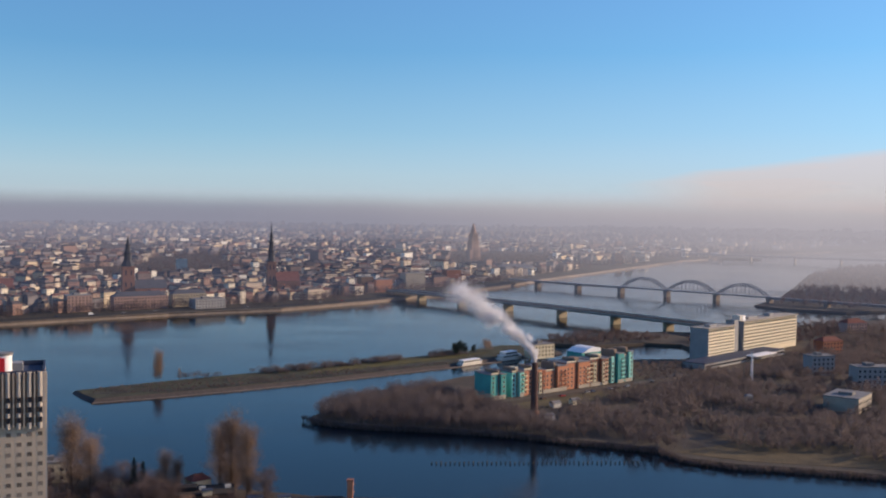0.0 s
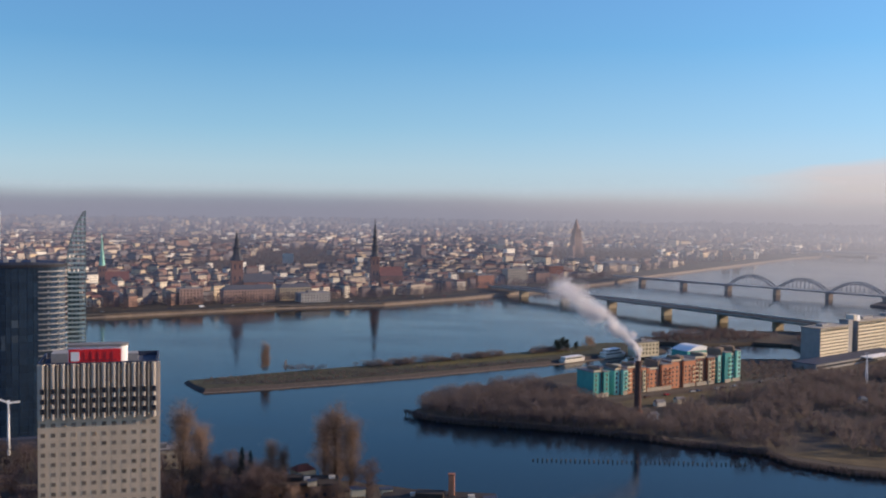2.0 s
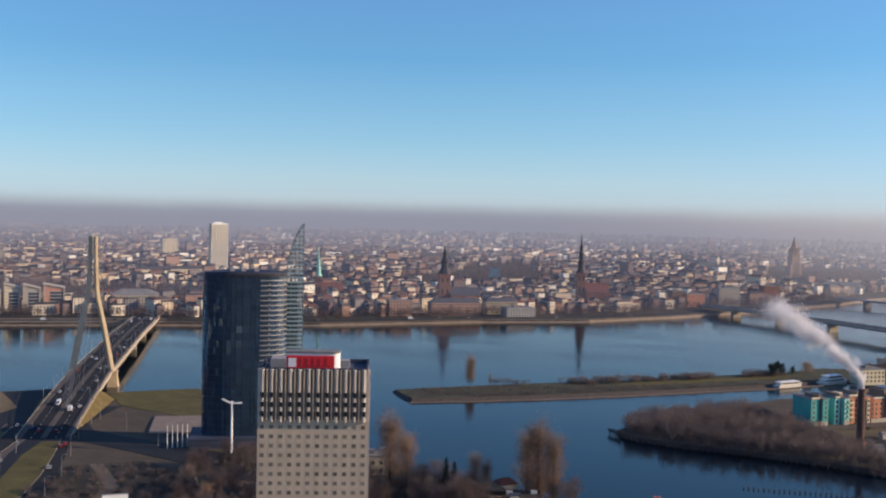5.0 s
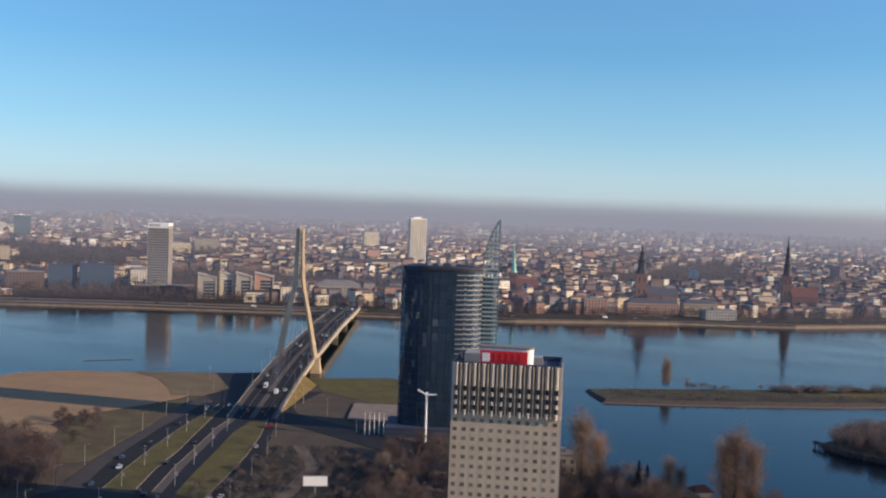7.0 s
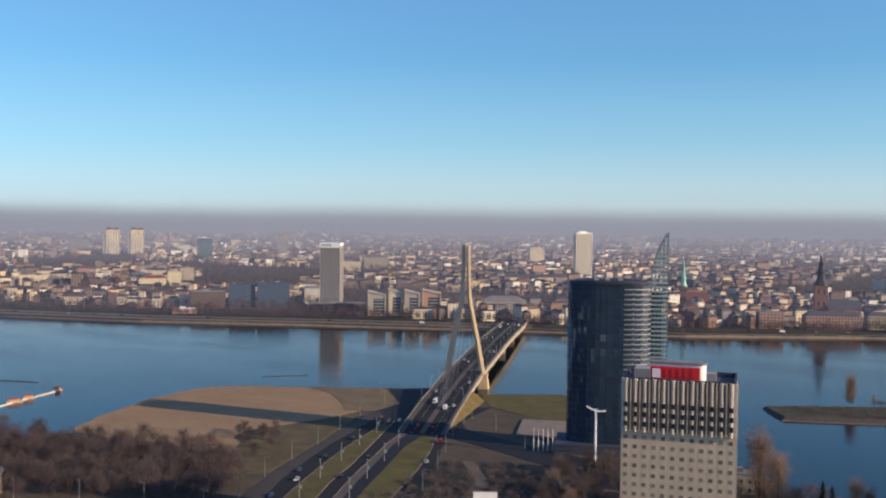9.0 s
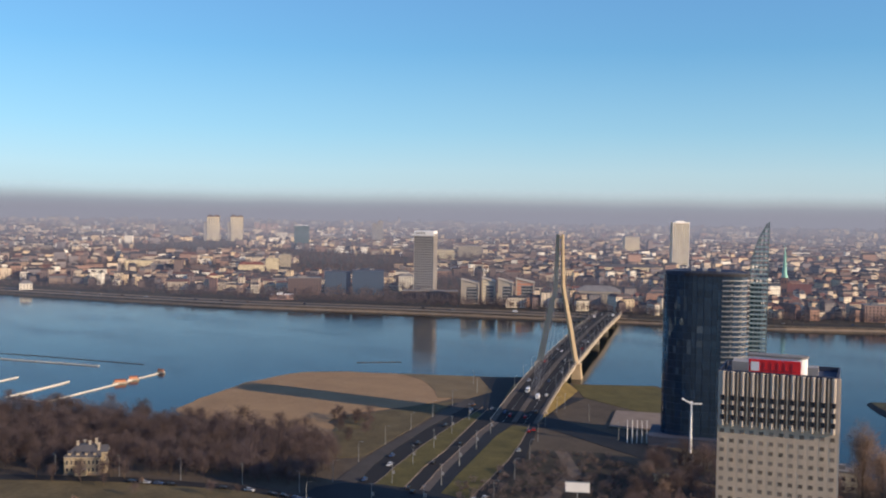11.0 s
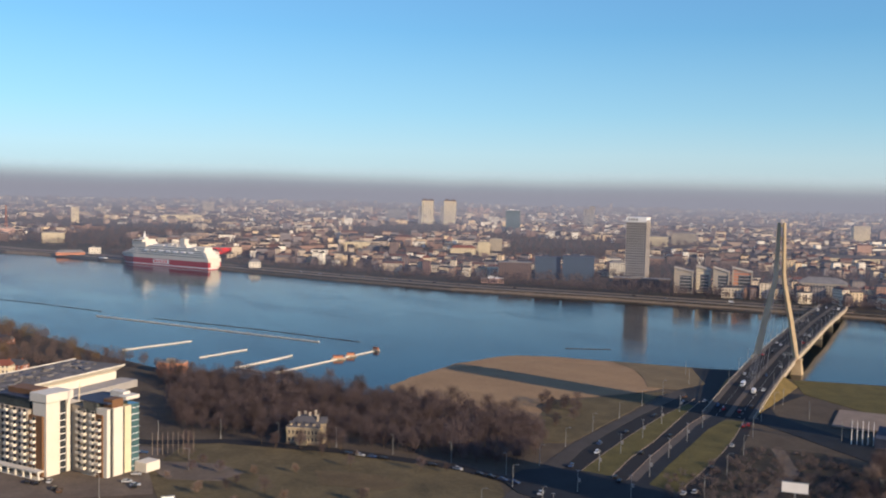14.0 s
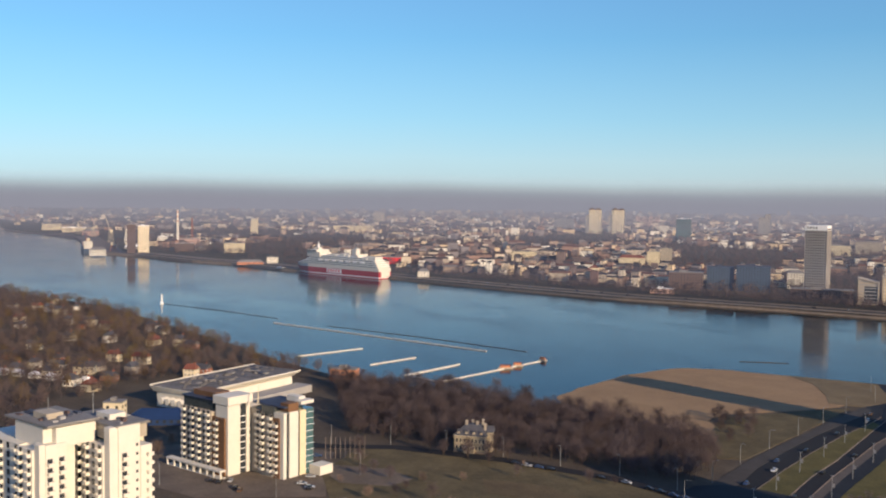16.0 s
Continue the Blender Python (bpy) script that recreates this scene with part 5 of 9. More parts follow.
block("grain_silo", "tall cream grain silo by the water", "silo", -2128, 346, 80.0, 22.0, 20.0, 54.0, M_HOTEL, M_WHITEPAINT, "flat")
block("grain_elevator", "dark elevator tower behind the silo", "silo", -2114, 322.3, 81.6, 16.4, 20.0, 57.1, M_DULLBROWN, M_ROOFGREY, "flat")
block("pale_silo", "slim white silo tower in the port", "silo", -2330, 352, 80, 9, 9, 40, M_WHITE, M_WHITEPAINT, "flat")
block("port_shed", "low grey port shed", "shed", -2270, 340, 80, 40, 16, 9, M_GREYWALL, M_WHITEPAINT, "hip")
block("port_shed", "long rusty port shed", "shed", -2400, 486, 76, 46, 20, 14, M_ROSE, M_ROOFGREY, "flat")
block("port_shed", "low cream port shed", "shed", -2200, 440, 76, 60, 14, 8, M_CONC, M_ROOFGREY, "hip")
block("port_shed", "white flat port shed", "shed", -2490, 452, 78, 22, 14, 16, M_WHITE, M_WHITEPAINT, "flat")
block("port_shed", "pale long store with a white roof", "shed", -3200, 300, 84, 70, 30, 14, M_CREAM, M_WHITEPAINT, "flat")
block("port_shed", "cream store far along the quay", "shed", -3420, 262, 84, 60, 30, 18, M_CREAM, M_ROOFGREY, "flat")
block("port_shed", "rusty red store on the far quay", "shed", -2950, 330, 84, 44, 24, 20, M_ROSE, M_ROOFGREY, "hip")
block("port_house", "white house on the point", "house", -2056.5, 243, 83.1, 31.0, 16.0, 15.3, M_WHITE, M_ROOFGREY, "hip")
block("far_apartment", "pale far apartment tower", "apartment building", -2932, 800, 74.5, 21.4, 14.0, 46.8, M_CREAM, M_ROOFGREY, "flat")
block("far_apartment", "pale far apartment slab", "apartment building", -3071, 1108, 69.1, 126.9, 14.0, 21.8, M_CREAM, M_ROOFGREY, "flat")
block("far_apartment", "pale far apartment tower", "apartment building", -3566, 1446, 67.7, 42.9, 14.0, 53.7, M_CONC, M_ROOFGREY, "flat")

# ---- far bank: the town ----
def city():
    rnd = random.Random(11)
    near, far = [], []
    shore = EAST

    def edge_distance(x, y):
        best = 1e9
        for (ax, ay), (bx, by) in zip(EAST_SHORE, EAST_SHORE[1:]):
            dx, dy = bx - ax, by - ay
            t = max(0, min(1, ((x - ax) * dx + (y - ay) * dy) / (dx * dx + dy * dy)))
            best = min(best, math.hypot(x - ax - t * dx, y - ay - t * dy))
        return best

    def add(step, r0, r1):
        n = int(r1 / step)
        for i in range(-n, n):
            for j in range(0, n):
                x, y = (i + rnd.uniform(0.1, 0.9)) * step, (j + rnd.uniform(0.1, 0.9)) * step
                r = math.hypot(x, y)
                az = math.degrees(math.atan2(-x, y))
                if not (r0 <= r < r1 and -26 < az < 90):
                    continue
                if not inside(x, y, shore):
                    continue
                e = edge_distance(x, y)
                if e < (74 if -2 < az < 34 else 70 + 70 * max(0.0, min(1.0, (az - 38) / 8))):
                    if e > 44 and rnd.random() < (0.9 if az < 62 else 0.2):
                        TOWN_TREES.append((x, y))
                        TOWN_TREES.append((x + 7, y + 4))
                    continue
                park = noise.noise((x * 0.0028, y * 0.0028, 3.0))
                if park > (0.16 if az < 40 else 0.0) and r < 3300 or rnd.random() < 0.2:
                    TOWN_TREES.append((x, y))
                    TOWN_TREES.append((x + step * 0.45, y - step * 0.35))
                    continue
                if any((x - a) ** 2 + (y - b) ** 2 < c * c for a, b, c in FOOTPRINTS):
                    continue
                port = max(0.0, min(1.0, (az - 62) / 14))
                leafy = 0.32 * max(0.0, min(1.0, (az - 49) / 8)) if r > 1700 else 0.0
                if rnd.random() < max(port * 0.45, leafy):
                    TOWN_TREES.append((x, y))
                    continue
                size = min(step, 27)
                w, d = rnd.choice((0.5, 0.6, 0.75, 0.9, 1.3)) * size * rnd.uniform(0.85, 1.15), rnd.uniform(0.4, 0.62) * size * 0.8
                h = rnd.choice((7, 8, 10, 11, 12, 13, 15, 18)) * (1 - 0.3 * port)
                if rnd.random() < 0.03 and r > 1700:
                    h *= 1.6
                ang = 50 + 12 * math.sin(x * 0.004 + y * 0.003) + rnd.choice((0, 0, 90)) + rnd.uniform(-5, 5)
                pitched = rnd.random() < (0.75 if r < 1900 else 0.5)
                (near if r < 2300 else far).append((r, x, y, ang, w, d, h, pitched))
                if rnd.random() < 0.25:
                    TOWN_TREES.append((x + step * 0.5, y + step * 0.3))

    add(20, 900, 1850)
    add(25, 1850, 2700)
    add(33, 2700, 3600)
    add(42, 3600, 4780)

    def house_geometry(bv, bf, bm_i, w, d, h, pitched, m, windows):
        rise = d * 0.36 if pitched else 0.0
        k = len(bv)
        hw, hd = w / 2, d / 2
        for z in (-1.0, h):
            bv += [m @ Vector(p) for p in ((-hw, -hd, z), (hw, -hd, z), (hw, hd, z), (-hw, hd, z))]
        for q in ((0, 1, 5, 4), (1, 2, 6, 5), (2, 3, 7, 6), (3, 0, 4, 7)):
            bf.append([k + i for i in q])
            bm_i.append(0)
        k = len(bv)
        o = 0.4
        if pitched:
            bv += [m @ Vector(p) for p in ((-hw - o, -hd - o, h), (hw + o, -hd - o, h), (hw + o, hd + o, h), (-hw - o, hd + o, h), (-hw * 0.75, 0, h + rise), (hw * 0.75, 0, h + rise))]
            for q in ((0, 1, 5, 4), (2, 3, 4, 5), (1, 2, 5), (3, 0, 4)):
                bf.append([k + i for i in q])
                bm_i.append(1)
        else:
            bv += [m @ Vector(p) for p in ((-hw - .2, -hd - .2, h), (hw + .2, -hd - .2, h), (hw + .2, hd + .2, h), (-hw - .2, hd + .2, h),
                                           (-hw - .2, -hd - .2, h + .8), (hw + .2, -hd - .2, h + .8), (hw + .2, hd + .2, h + .8), (-hw - .2, hd + .2, h + .8))]
            for q in ((0, 1, 5, 4), (1, 2, 6, 5), (2, 3, 7, 6), (3, 0, 4, 7), (4, 5, 6, 7)):
                bf.append([k + i for i in q])
                bm_i.append(1)
        if windows:
            for s, ln, of in ((0, w, hd), (1, d, hw), (2, w, hd), (3, d, hw)):
                turn = Matrix.Rotation(s * math.pi / 2, 4, "Z")
                n = max(1, int(ln / 3.4))
                for r in range(int(h / 3.6)):
                    for c in range(n):
                        u, z = -ln / 2 + ln * (c + 0.5) / n, 1.2 + 3.5 * r
                        k = len(bv)
                        bv += [m @ turn @ Vector(p) for p in ((u - .65, -of - .06, z), (u + .65, -of - .06, z), (u + .65, -of - .06, z + 1.8), (u - .65, -of - .06, z + 1.8))]
                        bf.append([k, k + 1, k + 2, k + 3])
                        bm_i.append(2)

    def finish(name, bv, bf, bi, mats):
        me = bpy.data.meshes.new(name)
        me.from_pydata(bv, [], bf)
        for m in mats:
            me.materials.append(m)
        me.polygons.foreach_set("material_index", bi)
        return me

    near.sort()
    single, rest = near[:280], near[280:]
    labels = {True: "old town house with a pitched roof on the far bank", False: "flat-roofed town house on the far bank"}
    for r, x, y, ang, w, d, h, pitched in single:
        t = thing("town_house", labels[pitched], "house", pose(x, y, 4, 0, 0, ang), "houses of the old town")
        bv, bf, bi = [], [], []
        house_geometry(bv, bf, bi, w, d, h, pitched, Matrix.Identity(4), True)
        child("wall", submesh("wall", bv, bf, bi, (0, 2), [M_CITYWALL_ONE, M_WINDOW]), t)
        child("roof", submesh("roof", bv, bf, bi, (1,), [M_CITYROOF_ONE]), t)
        if pitched:
            cx = rnd.uniform(-0.3, 0.3) * w
            part("chimney", boxes((cx - 0.5, cx + 0.5, d * 0.12 - 0.5, d * 0.12 + 0.5, h + 1, h + d * 0.36 + 1.2)), M_BRICK, t)
    for name, rows, windows in (("town_quarter", rest, True), ("distant_town", far, False)):
        bv, bf, bi = [], [], []
        for r, x, y, ang, w, d, h, pitched in rows:
            house_geometry(bv, bf, bi, w, d, h, pitched, pose(x, y, far_rise(x, y), 0, 0, ang), windows and r < 2100)
        ob = new(name, finish(name, bv, bf, bi, [M_CITYWALL, M_CITYROOF, M_WINDOW]))
        tagged(ob, "dense town of pale houses with brown and grey roofs" if windows else "far town of low houses fading into smog", "town", kind="stuff")


def submesh(name, bv, bf, bi, keep, mats):
    """A mesh of the faces with the kept material numbers."""
    used, verts, faces, idx = {}, [], [], []
    for f, i in zip(bf, bi):
        if i in keep:
            row = []
            for v in f:
                if v not in used:
                    used[v] = len(verts)
                    verts.append(bv[v])
                row.append(used[v])
            faces.append(row)
            idx.append(keep.index(i))
    me = bpy.data.meshes.new(name)
    me.from_pydata(verts, [], faces)
    for m in mats:
        me.materials.append(m)
    me.polygons.foreach_set("material_index", idx)
    return me


TOWN_TREES = []
city()

# road, lawn and wall along the far embankment
def offset_line(pts, d):
    out = []
    for i, p in enumerate(pts):
        a, b = Vector(pts[max(0, i - 1)]), Vector(pts[min(len(pts) - 1, i + 1)])
        n = Vector((-(b - a).y, (b - a).x)).normalized()
        out.append((p[0] + n.x * d, p[1] + n.y * d))
    return out


FRONT = EAST_SHORE[5:23]
sheet("embankment_road", offset_line(FRONT, 18) + offset_line(FRONT, 30)[::-1], 4.15, 0.4, M_ASPHALT, "asphalt road along the far embankment", "road")
sheet("promenade", offset_line(FRONT, 0.6) + offset_line(FRONT, 2.6)[::-1], 4.12, 0.4, M_STONE, "pale stone promenade above the water", "pavement")
for line, m, lab in ((FRONT[:10], M_QUAYLAWN, "brown dry lawn along the far embankment"), (FRONT[9:], M_PARK, "dark damp lawn along the old town quay")):
    for d0, d1 in ((2.6, 18), (30, 46)):
        sheet("embankment_lawn", offset_line(line, d0) + offset_line(line, d1)[::-1], 4.1, 0.4, m, lab, "lawn")

sheet("port_quay", offset_line(EAST_SHORE[1:9], 4) + offset_line(EAST_SHORE[1:9], 62)[::-1], 4.0, 0.3, M_QUAYSTONE, "worn pale brown yard of the port quay", "quay")

# ---- the other bridges ----
def railway_bridge():
    t = thing("railway_bridge", "grey steel railway bridge with arched trusses on stone piers", "bridge")
    a, b = Vector((176, 1700, 0)), Vector((640, 1262, 0))
    d = (b - a).normalized()
    s = Vector((-d.y, d.x, 0))

    def at(k, u, z):
        p = a + d * k + s * u
        return (p.x, p.y, z)

    length = (b - a).length
    bm = bmesh.new()
    beam(bm, at(-60, 0, 10.2), at(length + 320, 0, 10.2), 10, 1.8)
    part("deck", bm, M_BRIDGESTEEL, t)
    span = 82.0
    for k in range(8):
        bm = bmesh.new()
        q = [at(k * span + i * 2.6, j * 6.5, 0)[:2] for i, j in ((-1, -1), (1, -1), (1, 1), (-1, 1))]
        prism(bm, ccw(q), -2, 9.3)
        part("pier", bm, M_STONE, t, "stone pier")
    for k in (0, 1, 5, 6):
        for u in (-4.6, 4.6):
            bm = bmesh.new()
            beam(bm, at(k * span + 1, u, 9.4), at(k * span + span - 1, u, 9.4), 0.8, 2.4)
            part("plate_girder", bm, M_BRIDGESTEEL, t)
    for k in range(2, 5):
        for u in (-5.2, 5.2):
            bm = bmesh.new()
            n = 12
            top = [(i / n, 4 * (i / n) * (1 - i / n)) for i in range(n + 1)]
            lo = [at(k * span + 2 + f * (span - 4), u, 11.0) for f, _ in top]
            hi = [at(k * span + 2 + f * (span - 4), u, 11.0 + 16.5 * g) for f, g in top]
            mid = [at(k * span + 2 + f * (span - 4), u, 11.0 + 13.2 * g) for f, g in top]
            for i in range(n):
                beam(bm, hi[i], hi[i + 1], 0.9)
                beam(bm, mid[i], mid[i + 1], 0.7)
                beam(bm, mid[i], hi[i + 1], 0.35)
            for i in range(1, n):
                beam(bm, lo[i], hi[i], 0.35)
            part("arch_truss", bm, M_BRIDGESTEEL, t)
    return t


railway_bridge()


def girder_bridge(name, label, a, b, width, z, piers, depth, pier_mat, rise=0.0):
    t = thing(name, label, "bridge")
    a, b = Vector((*a, 0)), Vector((*b, 0))
    d = (b - a).normalized()
    s = Vector((-d.y, d.x, 0))
    length = (b - a).length
    n = 20

    def hz(f):
        return z + rise * 4 * f * (1 - f)

    def strip_part(pname, u0, u1, z0, z1, m, label=""):
        bm = bmesh.new()
        rows = []
        for k in range(n + 1):
            f = k / n
            p = a + d * length * f
            rows.append([bm.verts.new((*(p + s * u).xy, hz(f) + dz)) for u, dz in ((u0, z0), (u1, z0), (u1, z1), (u0, z1))])
        for r, q in zip(rows, rows[1:]):
            for i in range(4):
                bm.faces.new((r[i], r[(i + 1) % 4], q[(i + 1) % 4], q[i]))
        bm.faces.new(rows[0])
        bm.faces.new(rows[-1])
        bmesh.ops.recalc_face_normals(bm, faces=bm.faces)
        part(pname, bm, m, t, label)

    w = width / 2
    strip_part("girder", -w + 1.5, w - 1.5, -depth, -0.6, M_BRIDGESTEEL)
    strip_part("deck", -w, w, -0.6, 0, M_CONC)
    strip_part("carriageway", -w + 3, w - 3, 0, 0.08, M_ASPHALT)
    for u in (-w + 0.1, w - 0.1):
        strip_part("railing", u - 0.1, u + 0.1, 0, 1.1, M_STEEL)
    for f in piers:
        p = a + d * length * f
        bm = bmesh.new()
        q = [((p + d * i * 2.4 + s * j * (w * 0.5)).xy) for i, j in ((-1, -1), (0, -1.25), (1, -1), (1, 1), (0, 1.25), (-1, 1))]
        prism(bm, ccw([(v.x, v.y) for v in q]), -2, hz(f) - depth)
        part("pier", bm, pier_mat, t, "sandy stone pier")
    return t


girder_bridge("stone_bridge", "low road bridge on sandy stone piers", (-60, 1480), (335, 998), 27, 10.5, (0.11, 0.25, 0.395, 0.545, 0.68, 0.80, 0.91), 2.0, M_VILLA, 1.5)
girder_bridge("island_bridge", "far slender concrete road bridge", (700, 2830), (1900, 2010), 24, 14, (0.05, 0.13, 0.21, 0.29, 0.37, 0.45, 0.55, 0.65, 0.75), 3.0, M_CONC)

# ---- the peninsula: hotel, coloured flats, chimney with steam, boats ----
def river_hotel():
    t = thing("river_hotel", "cream hotel in two slabs with rows of balconies", "hotel", pose(231.5, 849.8, 2.5, 0, 0, 44.5))
    for x0, x1, y0, h in ((0, 46, 0, 27.5), (60, 164, 0, 29.5)):
        s = part("wing", boxes((x0, x1, y0, y0 + 16, 0, h)), M_HOTEL, t, "cream hotel wing")
        # shade on the end wall is put into its grey colour
        part("end_wall", boxes((x0 - 0.3, x0, y0 - 1.6, y0 + 16, 0, h + 1.0)), M_GREYWALL, t)
        for k in range(8):
            z = 5 + (h - 6) / 8 * k
            part("window_band", boxes((x0 + 1, x1 - 0.5, y0 - 0.2, y0, z + 0.75, z + 2.3)), M_SMOKEGLASS, s)
            part("balcony", boxes((x0 + 1, x1 - 0.5, y0 - 0.75, y0, z - 0.7, z + 0.75)), M_HOTEL, s)
        for k in range(int((x1 - x0) / 3.6) + 1):
            part("divider", boxes((x0 + 1 + 3.6 * k - 0.25, x0 + 1 + 3.6 * k + 0.25, y0 - 0.6, y0, 3.5, h)), M_HOTEL, s)
        part("cornice", boxes((x0 - 0.3, x1 + 0.3, y0 - 1.6, y0 + 16.3, h, h + 0.9)), M_CONC, t)
    part("link", boxes((46.2, 59.8, 4, 14, 0, 25)), M_GREYWALL, t)
    part("podium", boxes((-40, 96, -22, -1.5, 0, 4.5)), M_GREYWALL, t, "low dark podium")
    part("canopy", boxes((30, 66, -30, -20, 4.6, 5.4)), M_WHITEPAINT, t, "white entrance canopy")
    part("podium_window", boxes((-39, 95, -22.06, -22.0, 1.6, 3.2)), M_WINDOW, t)
    part("podium_edge", boxes((-40.3, 96.3, -22.3, -1.5, 4.5, 5.1)), M_ROOFBLUE, t)
    part("stair_tower", boxes((48, 55, 1, 4, 0, 32)), M_GREYWALL, t)
    part("roof_sign", boxes((62, 67, 1.0, 1.6, 30.4, 35.4)), M_WHITEPAINT, t)
    for b in ((80, 96, 5, 11, 30.4, 32.6), (120, 128, 5, 11, 30.4, 33.2), (12, 22, 4, 10, 28.4, 30.4)):
        part("roof_plant", boxes(b), M_GREYWALL, t)
    part("roof_cabin", boxes((62, 70, 4, 11, 30.4, 35.0)), M_WHITE, t)


river_hotel()


def coloured_flats():
    base = Vector((39.4, 668.8))
    along = math.degrees(math.atan2(754 - 669, 150 - 39.4))
    group = "coloured flats by the harbour"
    rows = [("teal_flats", "teal clad apartment block with pale bays", 0, 13, 18, M_TEAL, M_TEALPALE), ("teal_flats", "teal clad apartment block with pale bays", 20, 10, 18, M_TEALPALE, M_TEAL),
            ("orange_flats", "orange brick apartment block with pale balconies", 31.5, 17, 18.5, M_ORANGE, M_CREAM), ("orange_flats", "orange brick apartment block with pale balconies", 49.5, 25, 19, M_ORANGE, M_BRICK),
            ("orange_flats", "orange brick apartment block with pale balconies", 75.5, 24, 20, M_ORANGE, M_CREAM), ("orange_flats", "orange brick apartment block with pale balconies", 100.5, 20, 20.5, M_BRICK, M_CREAM),
            ("teal_flats", "tall teal apartment block with white frames", 124, 14, 23, M_TEAL, M_TEALPALE), ("teal_flats", "tall teal apartment block with white frames", 140, 9, 23.5, M_TEALPALE, M_WHITE)]
    rnd = random.Random(8)
    for name, label, off, w, h, wall, bay in rows:
        off, w, h = off * 0.93 - 0.6, w * 0.93, h - 1.5
        p = pose(base.x, base.y, 2.5, 0, 0, along) @ pose(off, 0, 0)
        t = thing(name, label, "apartment building", p, group)
        # front in steps: a set-back half, a forward half and a dark brown slot between
        deep = rnd.uniform(1.2, 2.4)
        cut = w * rnd.uniform(0.42, 0.58)
        low = h - rnd.choice((0.0, 0.0, 3.0))
        part("wall", boxes((0, cut - 0.8, 0, 15, 0, low)), wall, t)
        part("forward_wall", boxes((cut + 0.8, w, -deep, 15, 0, h)), wall, t)
        part("stair_slot", boxes((cut - 0.8, cut + 0.8, 0.6, 14, 0, h + 2.6)), M_GROOVE, t, "dark brown slot between the two halves")
        part("roof", boxes((-0.4, cut - 0.8, -0.4, 15.4, low, low + 0.5)), M_ROOFGREY, t)
        part("roof", boxes((cut + 0.8, w + 0.4, -deep - 0.4, 15.4, h, h + 0.5)), M_ROOFGREY, t)
        part("roof_house", boxes((cut + 1.5, min(w - 0.5, cut + 6), 4, 10, h + 0.5, h + 2.9)), rnd.choice((M_ROOFBLUE, M_GROOVE, M_CREAM)), t)
        part("roof_rail", boxes((0.2, cut - 1.0, -0.2, 0.0, low + 0.5, low + 1.5)), M_CREAM, t)
        n = max(3, int(w / 3.4))
        m = int(h / 3.1)
        win = window_mesh(1.25, 1.5, 0.1, 0.15)
        win.materials.append(M_WINDOW)
        win.materials.append(M_CONC)
        for k in range(n):
            x = w * (k + 0.5) / n
            if abs(x - cut) < 1.6:
                continue
            face = -deep if x > cut else 0.0
            style = rnd.choice(("window", "window", "bay", "balcony"))
            if style == "bay":
                part("bay", boxes((x - 1.25, x + 1.25, face - 0.8, face, 0.5, h - 1.6)), bay, t)
                face -= 0.8
            for r in range(m if x > cut else int(low / 3.1)):
                child("window", win, t, "", pose(x, face - 0.02, 2.2 + 3.05 * r))
                if style == "balcony" and r:
                    part("balcony", boxes((x - 1.3, x + 1.3, face - 1.2, face, 0.9 + 3.05 * r, 1.6 + 3.05 * r)), bay, t)
        part("ground_storey", boxes((0.3, w - 0.3, -deep - 0.15, -deep + 0.2, 0, 2.6)) if rnd.random() < 0.4 else boxes((cut + 0.9, w, -deep - 0.15, -deep, 0, 2.4)), M_CONC, t)
    # the shaded teal end block behind the first one
    t = thing("teal_flats", "dark teal apartment block in its own shade", "apartment building", pose(base.x, base.y, 2.5, 0, 0, along) @ pose(3.5, 16.0, 0), group)
    part("wall", boxes((0, 12, 0, 6, 0, 16)), M_TEAL, t)
    part("roof", boxes((-0.3, 12.3, 0.1, 6.3, 16, 16.6)), M_ROOFGREY, t)
    t = thing("flats_with_curved_roof", "pale block with a curved white roof", "apartment building", pose(base.x, base.y, 2.5, 0, 0, along) @ pose(110, 24, 0), group)
    part("wall", boxes((0, 26, 0, 16, 0, 20)), M_TEAL, t)
    bm = bmesh.new()
    arc = [(26 * k / 8, 20 + 3.6 * math.sin(math.pi * k / 8)) for k in range(9)]
    v = [[bm.verts.new((x, y, z)) for x, z in arc] for y in (-0.6, 16.6)]
    for i in range(8):
        bm.faces.new((v[0][i], v[0][i + 1], v[1][i + 1], v[1][i]))
    bm.faces.new(v[0])
    bm.faces.new(v[1][::-1])
    part("roof", bm, M_WHITEPAINT, t)


coloured_flats()

t = thing("brick_chimney", "tall dark red brick chimney on the shore", "chimney", pose(62.7, 618.1, 2.5))
bm = bmesh.new()
tube(bm, [(0, 0, 0), (0, 0, 31.5), (0, 0, 31.6), (0, 0, 33)], [2.3, 1.75, 2.0, 2.0], 14)
part("stack", bm, mat("sooty_brick", (0.11, 0.06, 0.05), 0.9, vary=0.3, size=4), t)
bm = bmesh.new()
tube(bm, [(0, 0, 0), (0, 0, 3.2)], [3.0, 2.9], 8)
part("base", bm, M_BRICK, t)


